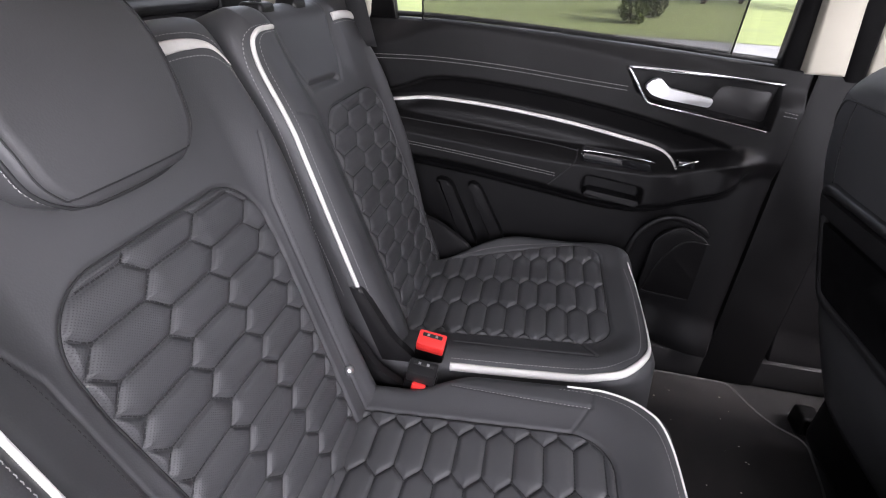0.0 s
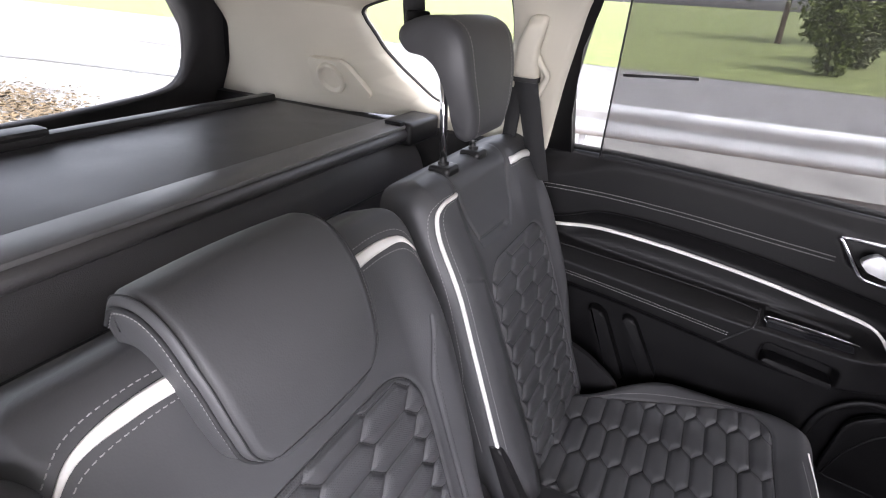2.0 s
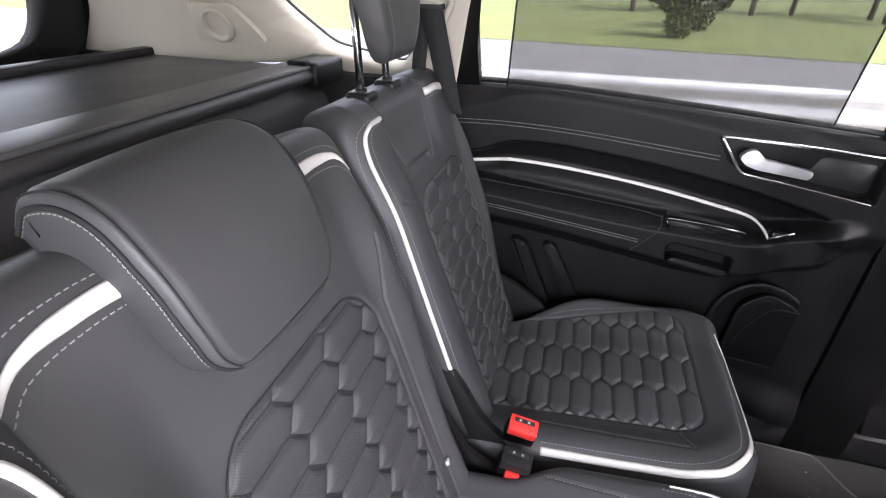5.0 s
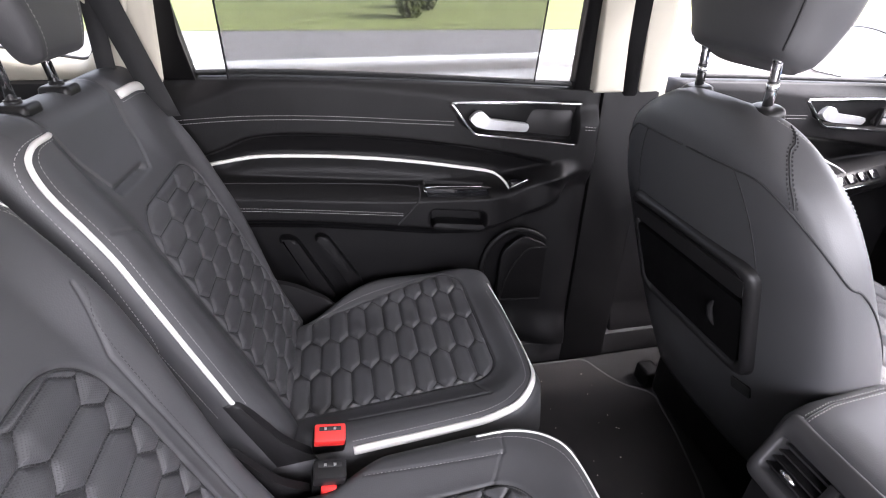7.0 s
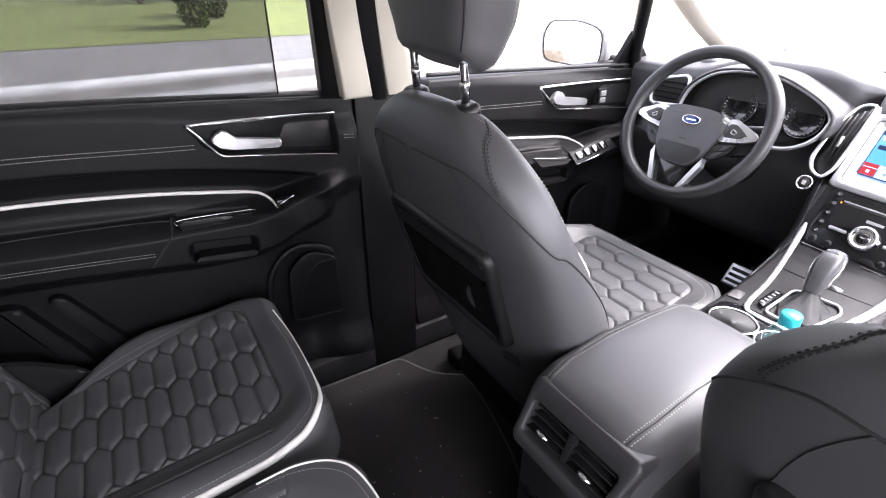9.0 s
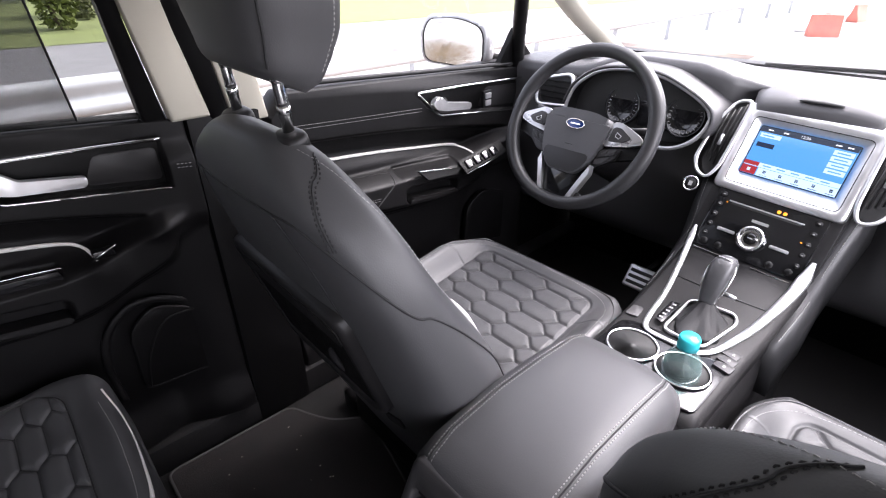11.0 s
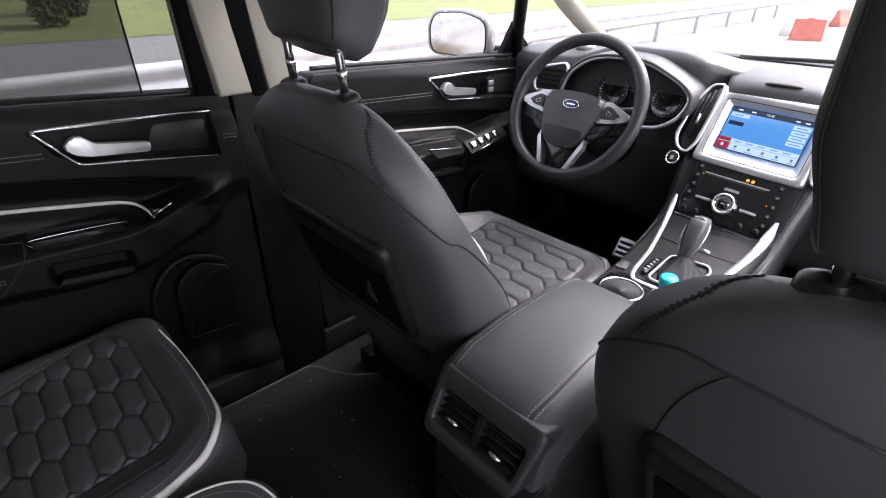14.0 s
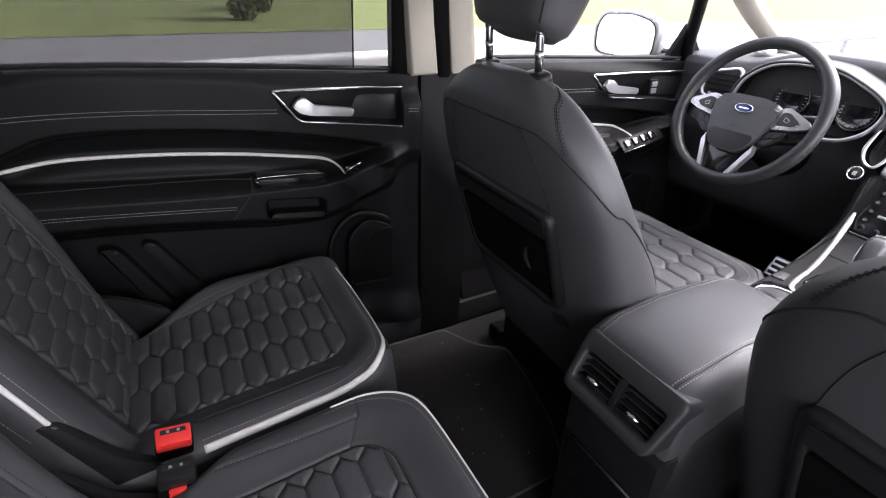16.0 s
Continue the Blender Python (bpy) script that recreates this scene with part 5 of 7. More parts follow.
    part("pull_lip", slab([(sx * a, b) for a, b in rounded([(0.112, 0.513), (0.240, 0.497), (0.238, 0.512), (0.122, 0.527)], 0.006)], 0.728, 0.762, 0.005, "y"), SOFT, d)
    if not front:
        part("window_switch", box(sx * 0.300, sx * 0.335, 0.738, 0.76, 0.596, 0.611, 0.004), PIANO, d, "window switch")
    if not front:
        part("window_switch_edge", sweep("window_switch_edge", [(sx * 0.295, 0.736, 0.597), (sx * 0.314, 0.735, 0.607), (sx * 0.338, 0.735, 0.617)], 0.0018, 6), CHROME, d)
    if front:
        tilt = Matrix.Translation((1.282 - x0, 0.722, 0.568 - dz)) @ Matrix.Rotation(radians(-9), 4, "Y") @ Matrix.Rotation(radians(42), 4, "X")
        part("switch_panel", box(-0.090, 0.085, -0.022, 0.022, -0.008, 0.002, 0.004, m=tilt), PLASTIC, d, "black window switch panel")
        part("switch_edge", sweep("switch_edge", [tuple(tilt @ Vector(p)) for p in ((-0.088, -0.0235, 0.001), (0.0, -0.0245, 0.0015), (0.085, -0.0235, 0.001))], 0.0016, 8), CHROME, d, "chrome edge of the switch panel")
        for k in range(4):
            c = -0.062 + 0.034 * k
            part("window_switch", box(c - 0.012, c + 0.012, -0.014, 0.012, 0.0, 0.008, 0.003, m=tilt), PIANO, d, "window switch")
        well = [(1.035, 0.580), (1.19, 0.553), (1.175, 0.540), (1.07, 0.548)]
        part("pocket", slab(rounded([(x - x0, z - dz) for x, z in well], 0.006), 0.722, 0.735, 0.001, "y"), RUBBER, d, "dark grab pocket in the armrest")
        part("pocket_edge", sweep("pocket_edge", smooth_path([(1.035 - x0, 0.721, 0.582 - dz), (1.11 - x0, 0.719, 0.570 - dz), (1.19 - x0, 0.719, 0.555 - dz)], 16), 0.0012, 6), CHROME, d)
    # speaker grille in the lower lining
    sp = rounded([(0.305, 0.245), (0.495, 0.228), (0.490, 0.345), (0.43, 0.405), (0.365, 0.436), (0.315, 0.395)], 0.024)
    part("speaker_grille", slab([(sx * a, b) for a, b in sp], 0.792, 0.81, 0.003, "y"), PLASTIC, d, "black speaker grille")
    path = np.array([(sx * a, 0.795, b) for a, b in sp])
    part("speaker_rim", sweep("speaker_rim", path, 0.004, 6, closed=True), SOFT, d)
    if not front:
        arc = np.array([(sx * a, 0.791, b) for a, b in smooth_path([(0.315, 0.25), (0.335, 0.33), (0.38, 0.395), (0.44, 0.398)], 20)])
        part("speaker_rib", sweep("speaker_rib", arc, 0.002, 6), SOFT, d)
        hoop = np.array([(sx * a, 0.797, b) for a, b in smooth_path([(0.262, 0.235), (0.258, 0.33), (0.275, 0.405), (0.33, 0.452), (0.40, 0.440), (0.47, 0.385), (0.505, 0.345)], 40)])
        part("speaker_hoop", sweep("speaker_hoop", hoop, 0.008, 10, flat=0.6, up=(0, 1, 0)), SOFT, d, "soft raised hoop round the speaker")
        part("pocket_rib", slab([(sx * a, b) for a, b in rounded([(-0.240, 0.49), (-0.20, 0.485), (-0.118, 0.312), (-0.165, 0.305)], 0.012)], 0.780, 0.81, 0.010, "y", 3), SOFT, d)
        part("pocket_rib", slab([(sx * a, b) for a, b in rounded([(-0.16, 0.485), (-0.13, 0.485), (-0.05, 0.34), (-0.08, 0.31)], 0.012)], 0.786, 0.81, 0.008, "y", 3), SOFT, d)
    # waist seal
    part("waist_seal", sweep("waist_seal", np.array([(sx * a, 0.800, b + 0.004) for a, b in smooth_path([(-0.085, 0.846), (0.0, 0.842), (0.08, 0.837), (0.455, 0.812)] if front else [(-0.38, 0.852), (-0.2, 0.851), (0.08, 0.837), (0.455, 0.812)], 30)]), 0.006, 6), RUBBER, d, "rubber window seal")
    return d


door("door_rear_left", 0.0, 1.0, 0.0, "black rear door lining with chrome handle and pale piping")
door("door_front_left", 0.845, 1.426, -0.020, "black driver's door lining with chrome handle and switches", True)

# sunshade drawn up in the rear door window
def shade_pt(x, z):
    return (x, side_y(z) - 0.006, z)


sh = thing("sunshade", (0, 0, 0), "black woven mesh sunshade drawn over the rear window", "sunshade")
corner = [(-0.281, 0.847), (0.353, 0.825), (0.316, 1.166), (-0.256, 1.168)]
vs, uvs, fs = [], [], []
for i in range(9):
    for j in range(9):
        u, w = i / 8, j / 8
        a = np.array(corner[0]) * (1 - u) * (1 - w) + np.array(corner[1]) * u * (1 - w) + np.array(corner[2]) * u * w + np.array(corner[3]) * (1 - u) * w
        vs.append(shade_pt(a[0], a[1]))
        uvs.append((a[0], a[1]))
for i in range(8):
    for j in range(8):
        a = i * 9 + j
        fs.append((a, a + 9, a + 10, a + 1))
part("mesh", raw("mesh", vs, fs, uvs), SHADE, sh, "fine black mesh")
part("edge_band", sweep("edge_band", [shade_pt(-0.281, 0.847), shade_pt(-0.256, 1.168)], 0.0018, 6), RUBBER, sh)
part("edge_band", sweep("edge_band", [shade_pt(0.353, 0.825), shade_pt(0.316, 1.166)], 0.0018, 6), RUBBER, sh)
part("top_bar", sweep("top_bar", [shade_pt(-0.262, 1.169), shade_pt(0.318, 1.167)], 0.006, 8), PLASTIC, sh, "black shade bar")

# ---- centre console ----
con = thing("centre_console", (0, 0, 0), "black centre console with padded leather armrest and rear air vents", "console")


def ring_xz(x, hw, z0, z1, e=5.0, n=40):
    cz, hz = (z0 + z1) / 2, (z1 - z0) / 2
    return [(x, y, z) for y, z in oval(hw, hz, e, n, 0, cz)]


def lid_mid(x):
    return float(np.interp(x, [0.497, 0.56, 0.66, 0.872], [0.008, 0.014, 0.019, 0.019]))


LID = [(0.497, 0.094, 0.500), (0.502, 0.101, 0.512), (0.515, 0.105, 0.520), (0.55, 0.108, 0.526), (0.65, 0.109, 0.530), (0.75, 0.109, 0.528), (0.83, 0.107, 0.522), (0.862, 0.103, 0.512), (0.872, 0.094, 0.50)]
rings = [[(a, lid_mid(x) + b, c) for a, b, c in ring_xz(x, hw, 0.36, z1, 4.0)] for x, hw, z1 in LID]
lid = part("armrest", loft("armrest", rings), LEATHER, con, "smooth charcoal leather armrest lid")


def lid_pt(x, y, lift):
    """A point on the lid's skin, y across it from its middle."""
    hw, z1 = (float(np.interp(x, [q[0] for q in LID], [q[i] for q in LID])) for i in (1, 2))
    return (x, lid_mid(x) + y, (0.36 + z1) / 2 + (z1 - 0.36) / 2 * (1 - (abs(y) / hw) ** 4) ** 0.25 + lift)


for s in (1, -1):
    for k in (0.0, 0.0045, 0.009):
        path = np.array([lid_pt(x, s * (float(np.interp(x, [0.499, 0.56, 0.84, 0.87], [0.076, 0.082, 0.081, 0.076])) - k), 0.0006 if k != 0.0045 else 0.0002) for x in np.linspace(0.4985, 0.870, 200)])
        if k == 0.0045:
            part("seam", sweep("seam", path, 0.0011, 5), DARK_THREAD, lid)
        else:
            part("stitching", stitch_row("stitching", path, np.tile(np.array((0, s * 0.35, 0.94)), (200, 1)), 0.0055, 0.0009), THREAD, lid, "pale grey double stitching")
part("body", loft("body", [ring_xz(x, hw, -0.02, z1, 6.0) for x, hw, z1 in [(0.505, 0.098, 0.37), (0.55, 0.105, 0.44), (0.70, 0.108, 0.45), (0.86, 0.110, 0.45), (0.95, 0.112, 0.445), (1.10, 0.118, 0.45), (1.28, 0.128, 0.49), (1.40, 0.13, 0.56)]]), SATIN, con, "black plastic console body")
# rear vent bezel, leaning back
A, B = Vector((0.497, 0, 0.508)), Vector((0.462, 0, 0.405))
tv = (B - A).normalized()
nv_ = Vector((-0.947, 0, 0.322))
vm = basis(A, (0, 1, 0), tv, nv_)


def vent_box(y0, y1, t0, t1, n0, n1, bevel=0.002):
    return box(y0, y1, t0, t1, n0, n1, bevel, m=vm)


v_out = rounded([(0.099, -0.006), (-0.099, -0.006), (-0.088, 0.097), (0.088, 0.097)], 0.016)
v_in = rounded([(0.079, 0.026), (-0.079, 0.026), (-0.075, 0.078), (0.075, 0.078)], 0.009)


def bezel_ring(shape, k, lift, flat=None):
    cy, ct = 0.0, 0.048
    return [tuple(vm @ Vector((cy + (y - cy) * k, ct + (t - ct) * k, flat if flat is not None else 0.024 * max(t, 0.0) / 0.095 + lift))) for y, t in shape]


rings = [bezel_ring(v_out, 0.97, 0, -0.05), bezel_ring(v_out, 1.0, -0.012), bezel_ring(v_out, 0.995, -0.003), bezel_ring(v_out, 0.965, 0.0), bezel_ring(v_in, 1.05, 0.0), bezel_ring(v_in, 1.015, -0.002), bezel_ring(v_in, 1.0, -0.008), bezel_ring(v_in, 0.98, 0, -0.028)]
part("vent_frame", loft("vent_frame", rings, caps=False), BEZEL, con, "satin dark grey vent surround")
part("vent_divider", vent_box(-0.006, 0.006, 0.026, 0.080, -0.03, 0.008, 0.003), SATIN, con)
part("vent_back", vent_box(-0.085, 0.085, 0.02, 0.086, -0.040, -0.027), RUBBER, con)
for c in (-0.041, 0.041):
    for k in range(4):
        part("vent_slat", vent_box(c - 0.034, c + 0.034, 0.032 + 0.012 * k, 0.0345 + 0.012 * k, -0.022, 0.002 + 0.003 * k, 0.001), SATIN, con)
    bow = [tuple(vm @ Vector((c + 0.012 * q, 0.060 + 0.002 * q * q, 0.012 + 0.004 * (1 - q * q)))) for q in np.linspace(-1, 1, 9)]
    part("vent_tab", sweep("vent_tab", bow, [0.002, 0.0035, 0.0045, 0.005, 0.005, 0.005, 0.0045, 0.0035, 0.002], 8), CHROME, con, "bright curved vent slider")
part("rear_panel", box(0.478, 0.53, -0.095, 0.095, 0.02, 0.39, 0.012), SATIN, con, "black rear console panel")
part("rear_tray", box(0.470, 0.50, -0.075, 0.075, 0.20, 0.30, 0.01), PIANO, con, "black socket flap")
part("rear_tray_edge", sweep("rear_tray_edge", [(0.468, 0.078, 0.305), (0.468, -0.078, 0.305)], 0.003, 6), SATIN, con)

# ---- dashboard ----
DASH = mat("dark_grey_soft_dash", (0.048, 0.047, 0.049), 0.42, var=0.08, scale=10, bump=0.3, bump_scale=700)
dash = thing("dashboard", (1.40, 0, 0.30), "dark dashboard with a touch screen, chrome vents and gauges", "dashboard")
DO = Vector((1.40, 0, 0.30))


def dsec(y):
    """Section of the dashboard at y, as (x, z)."""
    e = min(abs(y) / 0.80, 1)
    hood = 0.045 * math.exp(-((y - 0.33) / 0.19) ** 4)
    stack = math.exp(-((y + 0.008) / 0.16) ** 8)
    return [(1.97, 0.795), (1.80, 0.812), (1.62, 0.822 + hood * 0.7), (1.50 + 0.03 * stack, 0.812 + hood), (1.48 + 0.06 * stack, 0.800 + hood), (1.485 + 0.07 * stack, 0.775 + hood * 0.6), (1.49 + 0.06 * stack, 0.70), (1.47 + 0.06 * stack, 0.62), (1.50 + 0.04 * stack, 0.52), (1.56, 0.36), (1.70, 0.30), (1.97, 0.30)]


rings = []
for y in np.linspace(-0.80, 0.80, 81):
    sec = smooth_path(dsec(y), 60)
    rings.append([(x - DO.x, y, z - DO.z) for x, z in sec])
part("dash_top", loft("dash_top", rings), DASH, dash, "dark soft-touch dashboard")


def sp_basis(o):
    n = Vector((-1, 0, 0.55)).normalized()
    u = Vector((0.55, 0, 1)).normalized()
    return basis(Vector(o) - DO, (0, -1, 0), u, n)


SM = sp_basis((1.413, -0.008, 0.713)) @ Matrix.Rotation(radians(-2.6), 4, "Z")
SD = SM @ Matrix.Translation((0.0, -0.0025, 0.0)) @ Matrix.Diagonal((0.975, 0.93, 1.0, 1.0))


def sbox(y0, y1, t0, t1, n0, n1, bevel=0.002, m=None):
    return box(y0, y1, t0, t1, n0, n1, bevel, m=m or SM)


# screen surround and screen
part("stack_body", sbox(-0.125, 0.125, -0.30, 0.11, -0.10, -0.012, 0.004), SATIN, dash, "black centre stack")


def stack_ring(w, t0, t1, n, r, bow=0.0):
    return [tuple(SM @ Vector((y, t + bow * (1 - (y / w) ** 2) * (1 if t > 0 else 0), n))) for y, t in rounded([(-w, t0), (-w * 0.5, t0), (0, t0), (w * 0.5, t0), (w, t0), (w, t1), (w * 0.5, t1), (0, t1), (-w * 0.5, t1), (-w, t1)], r, 4)]


rings = [stack_ring(0.124, -0.096, 0.094, -0.03, 0.012), stack_ring(0.124, -0.096, 0.094, -0.004, 0.012), stack_ring(0.121, -0.093, 0.092, 0.0, 0.012), stack_ring(0.107, -0.080, 0.066, 0.0, 0.012), stack_ring(0.104, -0.077, 0.063, -0.003, 0.010), stack_ring(0.090, -0.054, 0.052, -0.011, 0.004), stack_ring(0.088, -0.052, 0.050, -0.022, 0.003)]
part("screen_surround", loft("screen_surround", rings, caps=False), SILVER, dash, "satin silver screen surround with sloping recess")
part("screen_rim", sweep("screen_rim", np.array(stack_ring(0.1055, -0.0785, 0.0645, -0.0012, 0.011)), 0.0011, 6, closed=True), RUBBER, dash)
rings = []
for x, z, hw in [(1.452, 0.798, 0.108), (1.459, 0.808, 0.114), (1.475, 0.816, 0.121), (1.50, 0.823, 0.127), (1.60, 0.832, 0.135), (1.64, 0.830, 0.13), (1.65, 0.820, 0.12)]:
    rings.append([(x - DO.x, y - 0.008, z - 0.012 * (abs(y) / hw) ** 4 - DO.z) for y in np.linspace(-hw, hw, 15)] + [(x - DO.x, hw - 0.008, z - 0.05 - DO.z), (x - DO.x, -hw - 0.008, z - 0.05 - DO.z)])
part("storage_lid", loft("storage_lid", rings), DASH, dash, "dashboard storage lid")
part("lid_latch", sweep("lid_latch", [(1.462 - DO.x, y, 0.8135 - DO.z - 0.3 * (y + 0.008) ** 2) for y in np.linspace(-0.046, 0.030, 11)], [0.002, 0.005, 0.006, 0.0065, 0.0065, 0.0065, 0.0065, 0.0065, 0.006, 0.005, 0.002], 8, flat=0.6), RUBBER, dash, "black lid latch")
SCREEN = glow("blue_display", (0.06, 0.26, 0.62), 0.28)
BAR = glow("pale_display", (0.45, 0.62, 0.85), 0.28)
DARKBAR = glow("dark_display", (0.02, 0.03, 0.05), 0.3)
REDBAR = glow("red_display", (0.35, 0.02, 0.03), 0.22)
scr = part("screen", sbox(-0.09, 0.09, -0.053, 0.056, -0.02, -0.009, 0.001, SD), SCREEN, dash, "lit blue touch screen")


def sflat(y0, y1, t0, t1, m_, nm="screen_bar", n0=-0.0095, n1=-0.0085):
    return part(nm, sbox(y0, y1, t0, t1, n0, n1, 0, SD), m_, scr)


sflat(-0.09, 0.09, 0.044, 0.056, DARKBAR)
sflat(-0.09, 0.09, -0.034, -0.024, BAR)
sflat(-0.058, 0.09, -0.053, -0.035, BAR)
sflat(-0.09, -0.060, -0.053, -0.035, REDBAR, n1=-0.0083)
sflat(-0.09, -0.060, -0.033, -0.024, REDBAR, n1=-0.0083)
for k in range(4):
    sflat(0.052, 0.087, 0.030 - 0.0135 * k, 0.0405 - 0.0135 * k, BAR)
    sflat(0.058, 0.081, 0.034 - 0.0135 * k, 0.0365 - 0.0135 * k, SCREEN, n1=-0.0082)
sflat(-0.085, -0.045, 0.032, 0.041, BAR)
sflat(-0.080, -0.058, 0.035, 0.0375, SCREEN, n1=-0.0082)
# artist's name as a plain bar, icons of the lower row
INK = glow("dark_ink", (0.01, 0.04, 0.12), 0.1)
sflat(-0.084, -0.050, 0.010, 0.020, INK, "title_bar")
for k in range(5):
    c = -0.044 + 0.031 * k
    sflat(c - 0.003, c + 0.003, -0.046, -0.039, INK, "icon")
    sflat(c - 0.008, c + 0.008, -0.0510, -0.0495, INK, "icon_caption")
for k in range(5):
    c = -0.044 + 0.027 * k
    sflat(c - 0.008, c + 0.008, -0.0302, -0.0278, SCREEN, "tab_caption", n1=-0.0082)
sflat(-0.078, -0.072, -0.047, -0.040, BAR, "icon", n1=-0.0081)
PALE = glow("pale_ink", (0.8, 0.85, 0.9), 0.3)
cu = bpy.data.curves.new("clock_text", "FONT")
cu.body, cu.size, cu.align_x, cu.align_y = "12:36", 0.0085, "CENTER", "CENTER"
tmp = bpy.data.objects.new("clock_text", cu)
txt = bpy.data.meshes.new_from_object(tmp)
bpy.data.objects.remove(tmp)
txt.transform(SD @ Matrix.Translation((-0.004, 0.050, -0.0082)))
part("clock_text", txt, PALE, scr)
for c in (-0.07, -0.04, 0.055, 0.075):
    sflat(c - 0.005, c + 0.005, 0.0487, 0.0513, PALE, "status_mark", n1=-0.0083)
# pillars of chrome round the two upright vents
for s in (1, -1):
    out = [(-0.122, 0.092), (-0.152, 0.086), (-0.176, 0.03), (-0.181, -0.052), (-0.165, -0.080), (-0.140, -0.088), (-0.127, -0.06), (-0.124, 0.02)]
    ring = [(s * y, t) for y, t in out]
    inner_ = rounded([(s * a, b) for a, b in [(-0.127, 0.088), (-0.149, 0.082), (-0.170, 0.03), (-0.174, -0.050), (-0.161, -0.073), (-0.142, -0.080), (-0.132, -0.058), (-0.129, 0.02)]], 0.012)
    path = np.array([tuple((SM @ Vector((a, b, 0.002)))) for a, b in rounded(ring, 0.02)])
    part("vent_ring", sweep("vent_ring", path, 0.0048, 8, closed=True, flat=0.7), SILVER, dash, "satin silver vent ring")
    bm = slab(inner_, -0.05, -0.02, 0.001, "z")
    bmesh.ops.transform(bm, matrix=SM, verts=bm.verts)
    part("vent_well", bm, RUBBER, dash)
    for k in range(4):
        a = -0.133 - 0.0095 * k
        part("vent_slat", sweep("vent_slat", [tuple(SM @ Vector((s * a, 0.085 - 0.008 * k, -0.008))), tuple(SM @ Vector((s * (a - 0.003), 0.01, -0.006))), tuple(SM @ Vector((s * a, -0.062 + 0.006 * k, -0.008)))], 0.0022, 6), SATIN, dash)
    part("vent_tab", sweep("vent_tab", [tuple(SM @ Vector((s * -0.150, 0.012, -0.003))), tuple(SM @ Vector((s * -0.150, -0.012, -0.003)))], 0.004, 8), SILVER, dash)
# audio unit
part("audio_panel", sbox(-0.106, 0.104, -0.228, -0.094, -0.02, -0.006, 0.004), PIANO, dash, "gloss black audio panel")
part("disc_slot", sbox(-0.076, 0.068, -0.1195, -0.1165, -0.008, -0.0045, 0.0005), SILVER, dash, "bright disc slot edge")
part("disc_slot", sbox(-0.070, 0.062, -0.1240, -0.1205, -0.008, -0.0050, 0.0005), RUBBER, dash)
KM = SM @ Matrix.Translation((-0.003, -0.180, 0))
part("volume_knob", lathe("volume_knob", [(0.0, 0.010), (0.0145, 0.010), (0.0155, 0.008), (0.0185, 0.009), (0.0195, 0.016), (0.0235, 0.0165), (0.0265, 0.012), (0.0275, 0.0), (0.0285, -0.002), (0.0285, -0.01)], 40, KM), CHROME, dash, "chrome volume knob")
part("knob_face", lathe("knob_face", [(0.0, 0.0125), (0.0115, 0.012), (0.0125, 0.010)], 24, KM), PIANO, dash)
part("knob_mark", box(-0.005, 0.005, -0.001, 0.001, 0.0122, 0.0130, 0, m=KM), THREAD, dash)
part("maker_mark", sbox(-0.019, 0.013, -0.146, -0.140, -0.0062, -0.0052, 0), SILVER, dash)
AMBER = glow("amber_lamp", (1.0, 0.32, 0.02), 0.4)
for y0 in (0.018, 0.029):
    part("amber_lamp", lathe("amber_lamp", [(0.0, -0.0048), (0.0038, -0.0050), (0.0040, -0.007)], 10, SM @ Matrix.Translation((y0, -0.110, 0.0))), AMBER, dash, "lit amber warning lamp")
for s in (-1, 1):
    part("seek_bar", sbox(-0.003 + s * 0.052 - 0.018, -0.003 + s * 0.052 + 0.018, -0.1835, -0.1765, -0.008, -0.002, 0.0025), SILVER, dash, "bright seek key")
    for k in range(5):
        c = (-0.001 + s * 0.090, -0.108 - 0.0225 * k)
        part("audio_button", lathe("audio_button", [(0.0, 0.001), (0.0048, 0.001), (0.0056, -0.001), (0.006, -0.006)], 12, SM @ Matrix.Translation((c[0], c[1], -0.004))), SATIN, dash)
        part("key_caption", sbox(c[0] - 0.0022, c[0] + 0.0022, c[1] - 0.0008, c[1] + 0.0008, -0.0032, -0.0026, 0), THREAD, dash)
    part("slot_lamp", sbox(-0.001 + s * 0.078 - 0.0016, -0.001 + s * 0.078 + 0.0016, -0.124 - 0.03 * (s > 0), -0.1215 - 0.03 * (s > 0), -0.0062, -0.0054, 0), AMBER, dash)
for c in (-0.086, -0.056, 0.046, 0.082):
    part("round_key", lathe("round_key", [(0.0, 0.0), (0.0062, 0.0), (0.0075, -0.002), (0.008, -0.008)], 16, SM @ Matrix.Translation((c, -0.215, -0.003))), SATIN, dash, "round black key")
# row of climate keys, and the flap below it
part("key_line", sbox(-0.100, -0.030, -0.2355, -0.2325, -0.02, -0.003, 0.001), CHROME, dash, "chrome line over the climate keys")
part("key_line", sbox(0.020, 0.092, -0.2355, -0.2325, -0.02, -0.003, 0.001), CHROME, dash, "chrome line over the climate keys")
for k in range(5):
    y0 = -0.102 + 0.0405 * k
    part("lower_key", sbox(y0, y0 + 0.0385, -0.252, -0.237, -0.016, -0.004, 0.003), SATIN, dash, "black climate key")
    part("key_caption", sbox(y0 + 0.014, y0 + 0.024, -0.2455, -0.2438, -0.0045, -0.0036, 0), THREAD, dash)
part("stack_flap", sbox(-0.110, 0.108, -0.330, -0.256, -0.04, -0.008, 0.006), BEZEL, dash, "dark grey storage flap under the stack")

